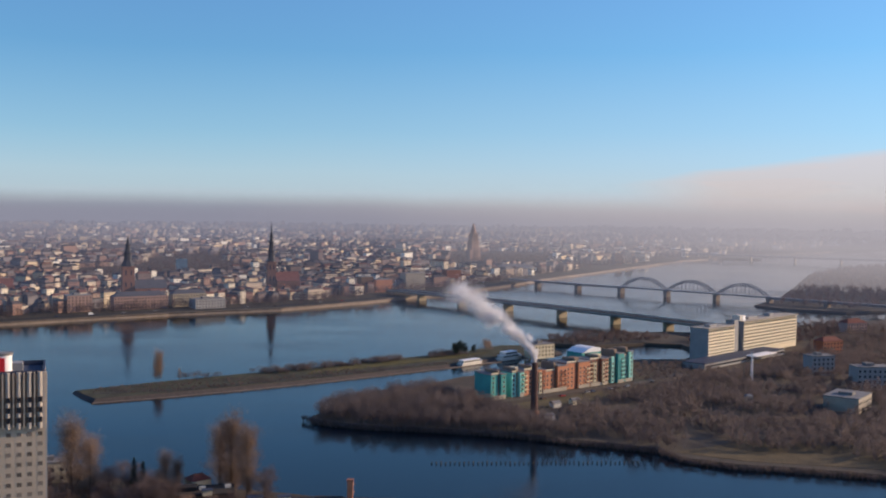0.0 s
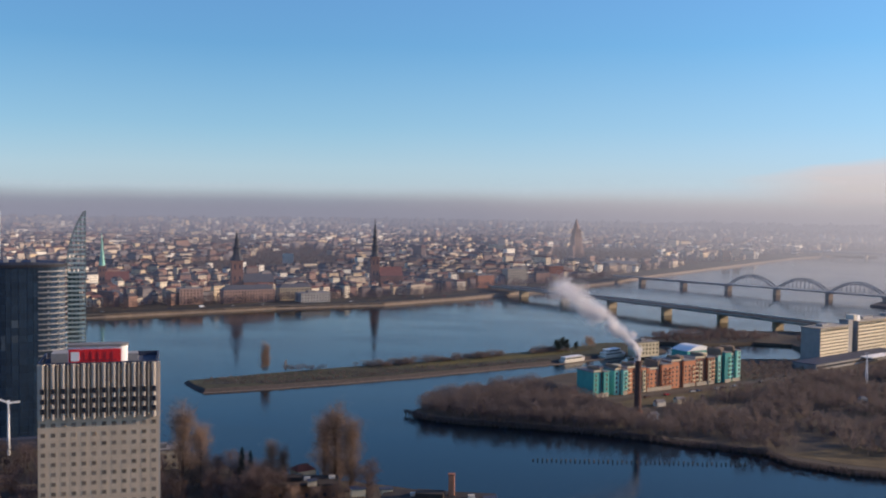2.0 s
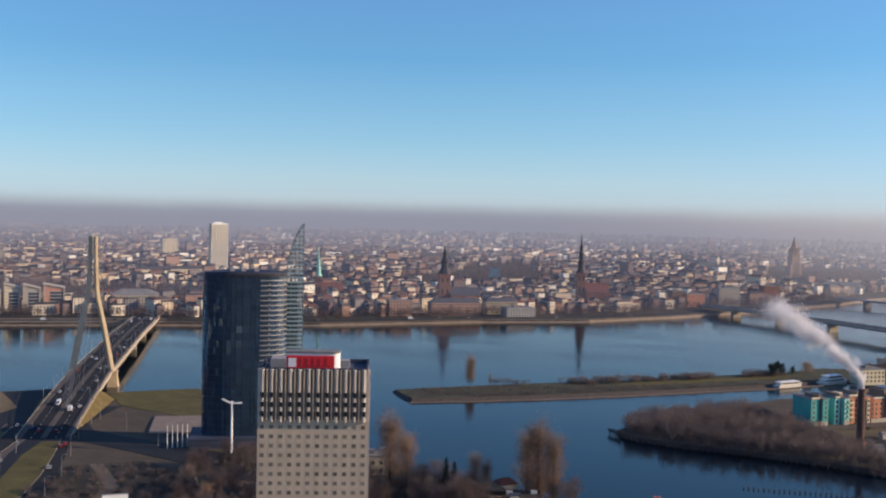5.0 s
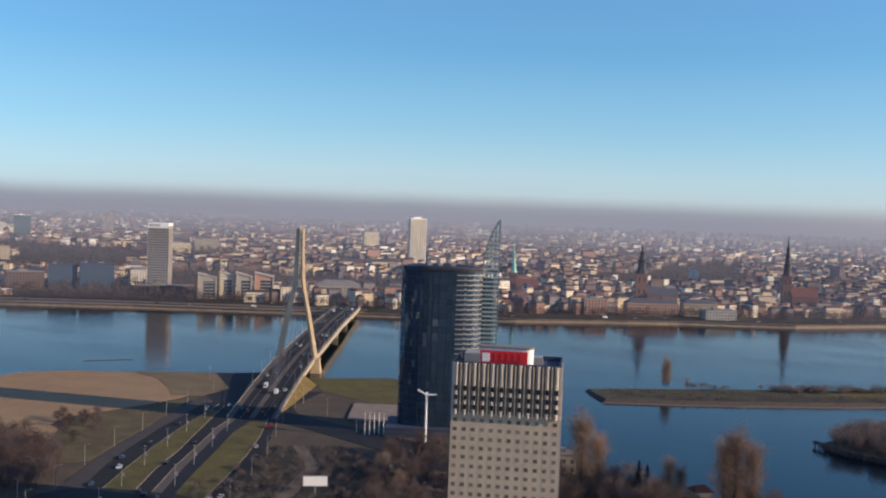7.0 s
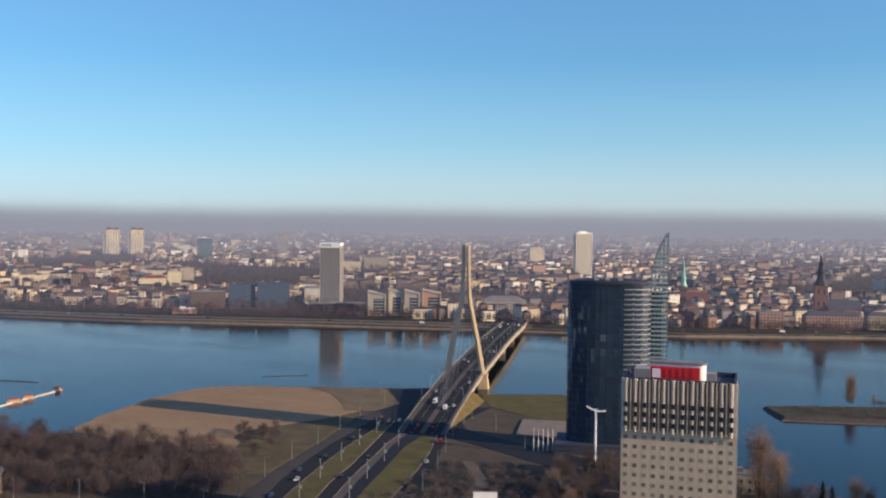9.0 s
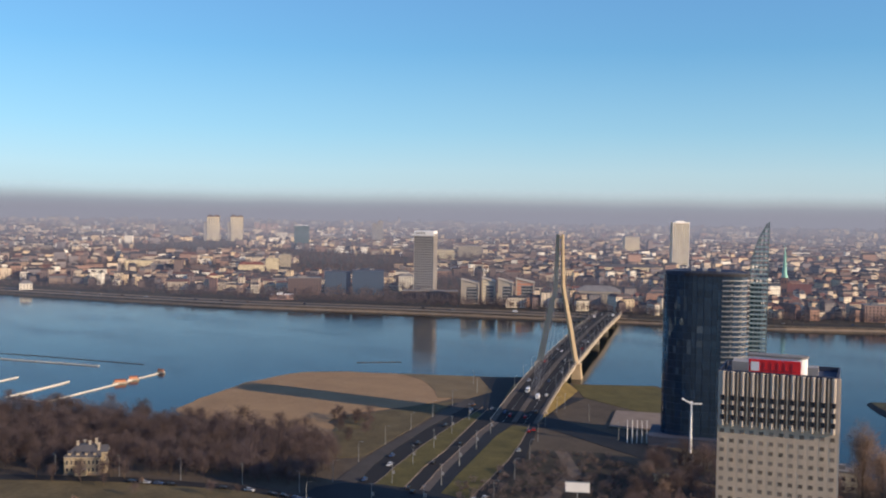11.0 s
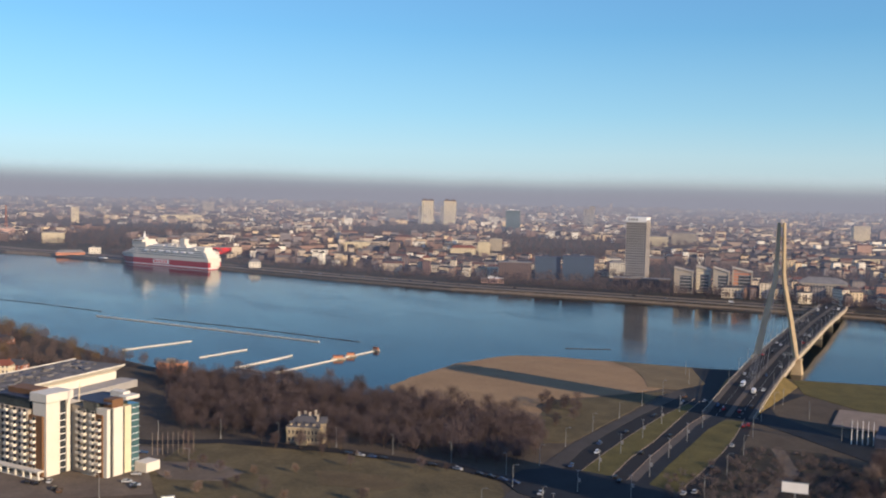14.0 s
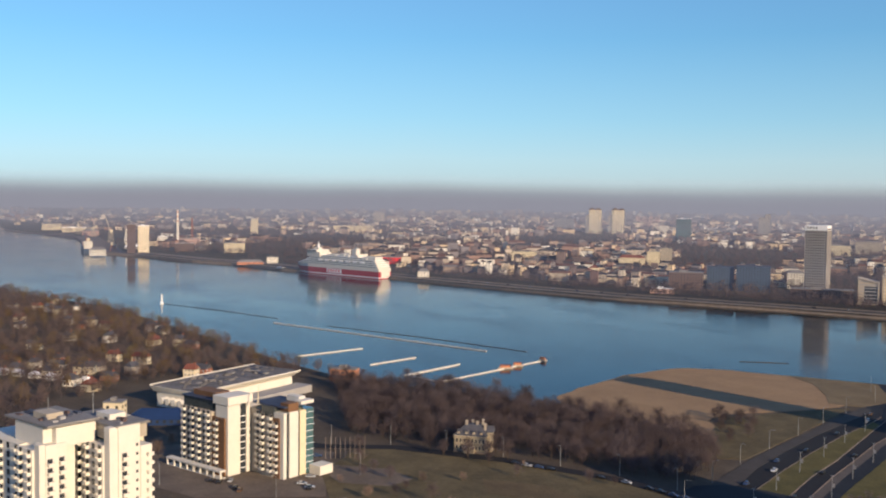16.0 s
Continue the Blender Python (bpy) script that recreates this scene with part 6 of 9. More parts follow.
def steam_plume():
    def centre(f):
        return Vector((-9 * f - 40 * f ** 1.5 + 1.2 * math.sin(f * 9), 5 * f, 44 * f ** 0.85))

    # fine droplets, dense over the chimney and thinning as they drift
    g = np.random.default_rng(5)
    n = 72000
    f = g.random(n) ** 1.25
    mid = np.array([centre(v) for v in np.linspace(0, 1, 201)])[(f * 200).astype(int)]
    r = (1.3 + 10.0 * f)[:, None]
    lumps = g.normal(size=(90, 3))
    pick = np.clip((f * 88 + g.normal(size=n) * 1.5).astype(int), 0, 89)
    c = mid + lumps[pick] * r * 0.4 + g.normal(size=(n, 3)) * r * 0.26
    d = g.normal(size=(n, 3))
    e = np.cross(d, g.normal(size=(n, 3)))
    size = (0.14 + 0.1 * f)[:, None]
    d *= size * 1.3 / np.linalg.norm(d, axis=1, keepdims=True)
    e *= size / np.linalg.norm(e, axis=1, keepdims=True)
    verts = np.stack([c - e, c + e, c + d], axis=1).reshape(-1, 3)
    me = bpy.data.meshes.new("steam_plume")
    me.from_pydata(verts.tolist(), [], np.arange(3 * n).reshape(n, 3).tolist())
    me.materials.append(M_STEAM)
    ob = new("steam_plume", me)
    ob.matrix_basis = pose(62.7, 618.1, 35.3)
    tagged(ob, "white steam drifting from the brick chimney", "steam", kind="stuff")


steam_plume()


def boat(name, label, x, y, ang, l, w, decks, hull_mat):
    """A moored motor vessel: hull with a raked bow, deck houses, mast."""
    t = thing(name, label, "boat", pose(x, y, 0.0, 0, 0, ang))
    bm = bmesh.new()
    outline = [(-l / 2, -w / 2), (l * 0.32, -w / 2), (l * 0.45, -w * 0.3), (l / 2, 0), (l * 0.45, w * 0.3), (l * 0.32, w / 2), (-l / 2, w / 2)]
    lo = [bm.verts.new((x * 0.94, y * 0.85, -0.5)) for x, y in outline]
    hi = [bm.verts.new((x, y, 2.4 + (0.9 if x > l * 0.4 else 0))) for x, y in outline]
    for i in range(7):
        bm.faces.new((lo[i], lo[(i + 1) % 7], hi[(i + 1) % 7], hi[i]))
    bm.faces.new(hi)
    bm.faces.new(lo[::-1])
    part("hull", bm, hull_mat, t)
    for k in range(decks):
        s = 0.42 - 0.1 * k
        part("deck_house", boxes((-l * s, l * (s - 0.12), -w * 0.4, w * 0.4, 2.4 + 2.6 * k, 4.8 + 2.6 * k)), M_WHITE, t)
        part("window_strip", boxes((-l * s + 0.6, l * (s - 0.12) - 0.6, -w * 0.4 - 0.05, w * 0.4 + 0.05, 3.2 + 2.6 * k, 4.2 + 2.6 * k)), M_WINDOW, t)
        part("deck_roof", boxes((-l * s - 0.4, l * (s - 0.12) + 0.5, -w * 0.44, w * 0.44, 4.8 + 2.6 * k, 5.0 + 2.6 * k)), M_WHITEPAINT, t)
    bm = bmesh.new()
    tube(bm, [(-l * 0.05, 0, 2.4 + 2.6 * decks), (-l * 0.07, 0, 7.0 + 2.6 * decks)], [0.18, 0.08], 6)
    part("mast", bm, M_STEEL, t)
    return t


boat("river_boat", "white single-deck river boat at the harbour quay", 31.5, 837, 46, 28, 7, 1, M_WHITE)
boat("river_boat", "cream two-deck hotel boat at the harbour quay", 66.5, 869, 47, 31, 8, 2, M_WHITE)
block("harbour_house", "cream flat-roofed harbour building behind the boats", "building", 87, 862, 33, 22, 14, 11, M_CREAM, M_ROOFGREY, "flat", 2.5)

for x, y, w, c in ((55, 612, 7, M_WHITE), (44, 628, 6, M_CREAM), (78, 644, 6, M_WHITE), (92, 655, 6, M_CREAM), (70, 604, 5, M_WHITE)):
    t = thing("garden_shed", "small pale shed among the shore trees", "shed", pose(x, y, 2.5, 0, 0, 30))
    part("wall", boxes((0, w, 0, 5, 0, 2.8)), c, t)
    bm = bmesh.new()
    gable(bm, 0, w, 0, 5, 2.8, 4.2)
    part("roof", bm, M_ROOFGREY, t)

# old pile row in the inlet
for k in range(46):
    bm = bmesh.new()
    tube(bm, [(0, 0, -1), (0, 0, 0.9 + 0.5 * ((k * 37) % 5) / 5)], [0.35, 0.3], 6)
    ob = part("mooring_pile", bm, M_BARK)
    ob.matrix_basis = pose(0.0 + 2.35 * k, 508.0 + 0.5 * math.sin(k * 1.7) + 0.12 * k, 0)
    tagged(ob, "dark old wooden pile in the inlet", "pile", "old mooring piles")
sheet("shore_meadow", [(128, 528), (160, 510), (230, 494), (260, 520), (230, 548), (170, 552)], 2.62, 0.3, M_DRYGRASS, "pale dry reed meadow on the shore", "meadow")
sheet("flats_lawn", [(44, 650), (164, 738), (172, 728), (128, 690), (70, 640), (52, 640)], 2.56, 0.3, M_GRASS, "green lawn strip in front of the flats", "lawn")
sheet("harbour_road", [(38, 655), (160, 745), (200, 790), (198, 796), (156, 752), (36, 661)], 2.6, 0.3, M_PAVE, "pale access road below the flats", "road")
block("white_house", "white low house with a bright end wall in the brown trees", "house", 270, 634, 52, 30, 22, 9, M_CONC, M_ROOFGREY, "flat", 2.5)
block("grey_house", "grey house with pale window frames in the brown trees", "house", 296, 782, 15, 20, 12, 15, M_GREYWALL, M_ROOFGREY, "flat", 2.5)
block("blue_grey_house", "blue grey house with a white eaves line", "house", 306, 722, 2, 26, 14, 16, M_GREYWALL, M_ROOFGREY, "flat", 2.5)
block("russet_house", "russet house with a tiled roof behind the hotel", "house", 440, 1066, 20, 26, 14, 15, M_ROSE, M_TILE, "hip", 2.5)
block("grey_house", "grey house beside the russet house", "house", 486, 1040, 20, 22, 12, 12, M_GREYWALL, M_SLATE, "hip", 2.5)
block("kiosk", "small pale transformer tower at the wood edge", "kiosk", 204, 650, 10, 4, 4, 9, M_CONC, M_ROOFGREY, "hip", 2.5)
block("orange_house", "brick house with tiled roof in the brown trees", "house", 352, 905, 25, 24, 12, 15, M_BRICK, M_TILE, "hip", 2.5)
t = thing("lattice_mast", "pale slim lattice mast among the trees", "mast", pose(235, 739, 2.5))
bm = bmesh.new()
for sx, sy in ((-1, -1), (1, -1), (1, 1), (-1, 1)):
    beam(bm, (sx * 0.7, sy * 0.7, 0), (sx * 0.3, sy * 0.3, 24), 0.22)
for k in range(12):
    r = 0.68 - 0.03 * k
    beam(bm, (-r, -r, 2 * k), (r, -r, 2 * k + 2), 0.14)
    beam(bm, (r, -r, 2 * k), (r, r, 2 * k + 2), 0.14)
part("lattice", bm, M_WHITEPAINT, t)
part("platform", boxes((-1.3, 1.3, -1.3, 1.3, 24, 24.4)), M_STEEL, t)

# ---- near bank: roads, lawns and sand ----
def band(name, left, right, z, m, label, category="road", thick=0.35):
    return sheet(name, left + right[::-1], z, thick, m, label, category)


P0 = [(-284, 206), (-346, 306), (-365, 340), (-382, 376), (-399, 416), (-419, 459), (-436, 500)]
R0 = [(-276, 212), (-338, 312), (-356, 340), (-374, 375), (-393, 416), (-413, 466), (-426, 496)]
R1 = [(-267, 214), (-329, 314), (-346, 345), (-366, 384), (-385, 425), (-404, 471), (-411, 486)]
R2 = [(-254, 220), (-316, 320), (-334, 351), (-350, 384), (-374, 427), (-391, 458), (-405, 484)]
R3 = [(-248, 225), (-310, 325), (-330, 360), (-348, 395), (-367, 431), (-380, 461), (-398, 490)]
S3 = [(-244, 227), (-306, 327), (-326, 362), (-343, 395), (-362, 430), (-375, 459), (-392, 492)]
R4 = [(-234, 221), (-296, 321), (-315, 356), (-334, 393), (-353, 429), (-363, 455), (-385, 496)]
R5 = [(-220, 224), (-282, 324), (-299, 360), (-316, 395), (-335, 429), (-350, 453), (-380, 500)]
R6 = [(-212, 229), (-274, 327), (-288, 357), (-311, 401), (-331, 434), (-347, 458), (-372, 508)]
band("road_1", R0, R1, 2.66, M_ASPHALT, "dark asphalt carriageway towards the bridge")
band("road_2", R2, R3, 2.66, M_ASPHALT, "dark asphalt carriageway from the bridge")
band("road_3", R5, R6, 2.66, M_ASPHALT, "dark asphalt slip road beside the lawn")
band("median_lawn", R1[:6] + [(-402, 470)], R2[:6] + [(-396, 468)], 2.8, M_VERGE, "green lawn between the carriageways", "lawn")
band("tram_strip", R3, S3, 2.72, M_PAVE, "pale paved strip beside the carriageway", "pavement")
band("tram_track", S3, R4, 2.7, M_DARKGROUND, "dark track bed beside the lawn", "road")
band("verge_lawn", R4[:6] + [(-361, 458)], R5[:6] + [(-355, 460)], 2.82, M_VERGE, "olive green lawn beside the slip road", "lawn")
band("pavement", P0, R0, 2.74, M_GREYPATH, "dull grey pavement along the road", "pavement")
for nm, line in (("kerb", R1), ("kerb", R2), ("kerb", R3), ("kerb", R5)):
    band(nm, [(x - 0.18, y - 0.1) for x, y in line], [(x + 0.18, y + 0.1) for x, y in line], 2.86, M_STONE, "pale stone kerb", "kerb", 0.5)
band("junction", [(-440, 470), (-424, 492), (-414, 540)], [(-330, 466), (-372, 508), (-384, 560)], 2.6, M_DARKGROUND, "dark asphalt junction at the bridge ramp")
# this dark sheet also paints in the shadow beside the ramp
band("underpass_road", [(-490, 566), (-436, 500), (-424, 480), (-330, 462), (-255, 440)], [(-452, 606), (-424, 545), (-404, 506), (-330, 484), (-258, 470)], 2.71, M_DARKGROUND, "asphalt road under the ramp, painted dark over the ramp's shadow")

# dark sheet outlined along the office slab's cast shadow
band("cross_road", [(-344, 292), (-340, 306), (-326, 316), (-298, 325), (-280, 325)], [(-336, 274), (-318, 268), (-296, 272), (-274, 286), (-260, 296)], 2.92, M_DARKGROUND, "wide crossing painted dark for the office slab's shadow at the foot of the lawns")
# the ramp's grassy embankment
bm = bmesh.new()
rows = []
for s in (-296, -270, -245, -225, -205, -190, -178, -160):
    z = deck_z(s) - 1.0 if s < -165 else 2.4
    spread = 14.0 + 1.5 * max(0.2, z - 2.5)
    rows.append([bm.verts.new(on_axis(s, u, zz)) for u, zz in ((-spread, 2.3), (-14.0, max(2.4, z)), (14.0, max(2.4, z)), (spread, 2.3))])
for a, b in zip(rows, rows[1:]):
    for i in range(3):
        bm.faces.new((a[i], a[i + 1], b[i + 1], b[i])).material_index = 0
bm.faces.new(rows[-1])
bm.faces.new(rows[0][::-1])
bmesh.ops.recalc_face_normals(bm, faces=bm.faces)
M_GOLD = mat("golden_dry_grass", (0.11, 0.085, 0.035), 0.95, vary=0.35, size=8, second=(0.2, 0.145, 0.05), bump=0.4)
tagged(part("ramp_embankment", bm, M_GOLD), "golden dry grass embankment under the bridge ramp", "embankment", kind="structure")

SAND = [(-526, 338), (-548, 362), (-576, 415), (-592, 476), (-577, 506), (-538, 536), (-500, 556), (-456, 516), (-442, 478), (-446, 447), (-450, 396), (-418, 368), (-432, 352), (-476, 347)]
sheet("beach", smooth_line(SAND, 4, 3.0), 2.62, 0.35, M_SAND, "flat sandy beach with faint tracks on the river bank", "beach")
sheet("shore_grass", [(-536, 538), (-500, 562), (-486, 570), (-440, 530), (-436, 500), (-452, 488), (-470, 505), (-505, 530)], 2.78, 0.3, M_SANDGRASS, "sandy dry grass beside the beach", "meadow")
sheet("beach_lawn", [(-440, 470), (-448, 400), (-420, 366), (-380, 330), (-370, 345), (-404, 420), (-436, 488)], 2.68, 0.3, M_GRASS, "dull green slope between beach and road", "lawn")
sheet("shore_lawn", [(-420, 596), (-376, 632), (-322, 604), (-285, 566), (-330, 545), (-385, 560)], 2.66, 0.3, M_VERGE, "olive shore lawn beyond the plaza", "lawn")
sheet("big_lawn", [(-470, 186), (-413, 238), (-342, 276), (-300, 250), (-330, 180), (-390, 140), (-430, 150)], 2.64, 0.3, M_GRASS, "wide dull green lawn beside the access road", "lawn")
sheet("worn_patch", [(-440, 160), (-424, 180), (-404, 184), (-398, 170), (-412, 152), (-428, 152)], 2.7, 0.3, M_YARD, "worn bare patch in the lawn", "ground")
sheet("worn_patch", [(-392, 212), (-372, 232), (-352, 236), (-350, 222), (-372, 204)], 2.7, 0.3, M_DRYGRASS, "dry worn patch in the lawn", "ground")
band("access_road", [(-500, 150), (-478, 170), (-462, 202), (-415, 243), (-364, 273), (-318, 284)], [(-495, 145), (-472, 165), (-456, 196), (-411, 236), (-362, 266), (-318, 276)], 2.72, M_ASPHALT, "grey access road past the villa")
sheet("car_park", [(-470, 60), (-415, 90), (-395, 140), (-430, 152), (-462, 168), (-500, 140), (-510, 90)], 2.6, 0.3, M_YARD, "worn asphalt car park round the apartment block", "car park")
sheet("east_car_park", [(-300, 330), (-262, 300), (-215, 360), (-235, 420), (-290, 440), (-318, 420)], 2.6, 0.3, M_MUD, "dark bare ground with worn tracks", "ground")
band("dirt_track", [(-310, 425), (-280, 395), (-262, 350), (-250, 310)], [(-304, 428), (-274, 398), (-256, 352), (-244, 312)], 2.66, M_YARD, "pale curved track over bare ground", "path")

# ---- near bank: buildings ----
def balcony_mesh(w, d):
    bm = boxes((-w / 2, w / 2, -d, 0, 0, 0.2), (-w / 2, w / 2, -d, -d + 0.12, 0.2, 1.15), (-w / 2, -w / 2 + 0.12, -d + 0.12, 0, 0.2, 1.15), (w / 2 - 0.12, w / 2, -d + 0.12, 0, 0.2, 1.15))
    me = bpy.data.meshes.new("balcony")
    bm.to_mesh(me)
    bm.free()
    me.materials.append(M_WHITE)
    return me


def stack(t, bal, win, x, y, z0, floors, turn=0.0, rise=2.95):
    """A stack of balconies with a window behind each."""
    for r in range(floors):
        m = pose(x, y, z0 + rise * r, 0, 0, turn)
        child("balcony", bal, t, "", m)
        child("window", win, t, "", m @ pose(0, -0.02, 1.3))


def flat_parts():
    bal = balcony_mesh(2.1, 1.4)
    win = window_mesh(1.7, 1.8, 0.08, 0.1)
    win.materials.append(M_WINDOW)
    win.materials.append(M_GREYWALL)
    return bal, win


def apartment_block():
    t = thing("apartment_block", "white and brown apartment block with stacked balconies", "apartment building", pose(-441, 109, 2.5, 0, 0, 25))
    bal, win = flat_parts()

    def bays(ox, oy, rows):
        for nm, x0, x1, y0, y1, z0, z1, m in rows:
            part(nm, boxes((ox + x0, ox + x1, oy + y0, oy + y1, z0, z1)), m, t)

    # first volume, its sunlit end towards +x; the front's shade is painted as greyer wings
    bays(0, 0, (("wing", -32, -21.5, 0, 14.6, 0, 28, M_CONC), ("recess", -21.5, -19.5, 2.6, 14.6, 0, 30, M_BLUE), ("wing", -19.5, -9, -0.8, 14.6, 0, 28, M_CONC), ("brown_strip", -9, -0.4, -0.4, 7, 0, 26, M_BRONZE),
                ("white_slab", -7.5, 1.0, 0.6, 7.6, 0, 31.5, M_WHITE), ("glazed_slot", -7, 0.4, 7.6, 11.2, 0, 31.7, M_WINDOW), ("white_slab", -7.5, 0.9, 11.2, 13.2, 0, 31.8, M_WHITE),
                ("penthouse", -31.5, -10, 1.2, 14, 28, 32.5, M_SMOKEGLASS), ("roof", -32, -8, 0.4, 15, 32.5, 33.1, M_ROOFBLUE), ("roof_screen", -9, 1.6, 0.2, 14.2, 31.9, 35.6, M_WHITE), ("plant_room", -28, -12, 4, 12, 33.1, 35.4, M_BRONZE)))
    for x, y in ((-29.5, 0), (-23.2, 0), (-17.5, -0.8), (-11, -0.8)):
        stack(t, bal, win, x, y, 2.4, 9)
    stack(t, bal, win, -5.5, -0.4, 2.4, 8)
    for r in range(9):
        child("window", win, t, "", pose(-26.4, -0.02, 3.7 + 2.95 * r))
        child("window", win, t, "", pose(-14.2, -0.82, 3.7 + 2.95 * r))
        part("floor_band", boxes((-7, 0.55, 7.6, 11.2, 2.2 + 2.95 * r, 2.5 + 2.95 * r)), M_WHITEPAINT, t)
    # second volume, set forward
    ox, oy = 22.5, 12.7
    bays(ox, oy, (("wing", -22, -15.8, 1.5, 18.9, 0, 29, M_CONC), ("recess", -15.8, -14, 2.6, 18, 0, 29, M_BLUE), ("wing", -14, -5.6, 0, 18.9, 0, 27, M_CONC), ("brown_strip", -5.6, -1.6, 0.2, 9, 0, 27, M_BRONZE),
                  ("white_slab", -6, 0.6, 0.8, 2.6, 0, 29.5, M_WHITE), ("glazed_slot", -6, 0.1, 2.6, 4.2, 0, 29, M_WINDOW), ("white_slab", -6, 0.8, 4.2, 9.4, 0, 29.6, M_WHITE), ("glazed_slot", -6, 0.1, 9.4, 10.6, 0, 29, M_WINDOW),
                  ("white_slab", -6, 0.6, 10.6, 14.2, 0, 29.4, M_CREAM), ("glazed_corner", -7, 0.4, 14.2, 18.9, 0, 29.6, M_GLASSTEAL), ("penthouse", -14, -5.6, 0.8, 18, 27, 31.5, M_SMOKEGLASS), ("roof", -22, 0, 1.6, 19, 31.5, 32.0, M_ROOFBLUE),
                  ("plant_room", -5, 0.2, 4, 10, 29.6, 33.2, M_BRONZE), ("roof_screen", -4, 0.8, 11, 18.8, 32.0, 33.4, M_WHITE), ("roof_screen", -12, -4, 14, 18, 32, 34.4, M_WHITE)))
    for x, y in ((ox - 17.2, oy + 1.5), (ox - 12.3, oy), (ox - 7.0, oy)):
        stack(t, bal, win, x, y, 2.4, 9)
    stack(t, bal, win, ox - 3.4, oy + 0.2, 2.4, 8)
    for r in range(10):
        part("floor_band", boxes((ox - 6, ox + 0.6, oy + 14.1, oy + 19.1, 2.2 + 2.85 * r, 2.36 + 2.85 * r)), M_WHITEPAINT, t)
    part("ground_arcade", boxes((-37, 2, -4.6, -1.4, 3.0, 3.7), (-37, 2, -4.6, -1.4, 0, 0.3)), M_WHITE, t)
    for k in range(9):
        part("arcade_post", boxes((-37 + 4.8 * k, -36.3 + 4.8 * k, -4.5, -3.8, 0.3, 3.0)), M_WHITE, t)
    part("entrance_annex", boxes((ox + 1, ox + 8, oy + 16, oy + 24, 0, 4.2)), M_WHITE, t)
    bm = bmesh.new()
    tube(bm, [(10, 10, 33), (10.6, 10, 41)], [0.35, 0.1], 6)
    part("mast", bm, M_CREAM, t)


apartment_block()


def white_tower_block():
    t = thing("white_apartment_tower", "bright white stepped apartment tower with balcony stacks", "apartment building", pose(-332, 44.9, 2.5, 0, 0, 25))
    bal, win = flat_parts()
    # 
    dx, dy = -332.0 + 334.1, 44.9 - 24.2
    c, s = math.cos(radians(25)), math.sin(radians(25))
    ox, oy = -dx * c - dy * s, dx * s - dy * c
    for o, q in (((0, 0), (("wall", -27.4, -15.6, 0, 12, 0, 46, M_WHITE), ("recess", -15.6, -13.6, 2.4, 12, 0, 46, M_BLUE), ("wall", -13.6, -3, -0.6, 12, 0, 45, M_WHITE), ("corner_pier", -3, 0, 0, 3, 0, 51.0, M_WHITE),
                             ("end_wall", -6, 0.4, 3, 11, 0, 51, M_WHITE), ("end_wall", -6, 0.8, 11, 15.3, 0, 43.6, M_WHITE), ("penthouse", -27, -1, 3.0, 14.6, 46, 50.6, M_CONC), ("roof", -27.6, 0.2, 2.4, 15.0, 50.6, 51.3, M_ROOFGREY),
                             ("roof_cabin", -17, -9, 6, 12, 51.3, 53.2, M_WHITE), ("side_wing", -22, -12, 15.3, 21, 0, 46.5, M_CREAM), ("side_roof", -22.3, -11.7, 15.3, 21.3, 46.5, 47.2, M_ROOFGREY))),
                 ((ox, oy), (("wall", -40, -28, 0.4, 14, 0, 45, M_WHITE), ("recess", -28, -26, 2.4, 14, 0, 45, M_BLUE), ("wall", -26, -12, 0, 14, 0, 45.5, M_WHITE), ("wall", -12, -3, -0.8, 14, 0, 45, M_WHITE), ("corner_pier", -3, 0, 0, 2, 0, 47, M_WHITE),
                             ("end_wall", -6, 0.3, 2, 9, 0, 46.6, M_WHITE), ("penthouse", -20, -3, 3, 15, 45, 52, M_WHITE), ("penthouse", -6, -0.5, 6, 20, 45, 51.4, M_WHITE), ("roof", -26, 0.3, 2.6, 21, 52, 52.7, M_ROOFGREY), ("roof_cabin", -16, -8, 7, 13, 52.7, 54.6, M_CONC)))):
        for nm, x0, x1, y0, y1, z0, z1, m in q:
            part(nm, boxes((o[0] + x0, o[0] + x1, o[1] + y0, o[1] + y1, z0, z1)), m, t)
    for x, y in ((-24.5, 0), (-17.2, 0), (-11.6, -0.6), (-4.6, -0.6), (ox - 37.5, oy + 0.4), (ox - 29.6, oy + 0.4), (ox - 23.5, oy), (ox - 14, oy), (ox - 9.6, oy - 0.8), (ox - 4.6, oy - 0.8)):
        stack(t, bal, win, x, y, 1.6, 15)
    for r in range(15):
        z = 2.9 + 2.95 * r
        for x, y in ((-20.8, 0), (-8.2, -0.6), (ox - 33, oy + 0.4), (ox - 19, oy)):
            child("window", win, t, "", pose(x, y - 0.02, z))
        child("window", win, t, "", pose(0.42, 9.9, z, 0, 0, 90) @ Matrix.Scale(0.5, 4))
        child("balcony", bal, t, "", pose(0.8, 14.2, 1.6 + 2.95 * r, 0, 0, 90) if r < 14 else pose(-12, 18, 1.6 + 2.95 * r, 0, 0, 90))
    for r in range(14):
        for x, y in ((ox + 0.3, oy + 3.4), (ox + 0.3, oy + 7.4), (0.42, 5.2)):
            child("balcony", bal, t, "", pose(x, y, 1.6 + 2.95 * r, 0, 0, 90))
            child("window", win, t, "", pose(x, y, 2.9 + 2.95 * r, 0, 0, 90))
    clutter = random.Random(12)
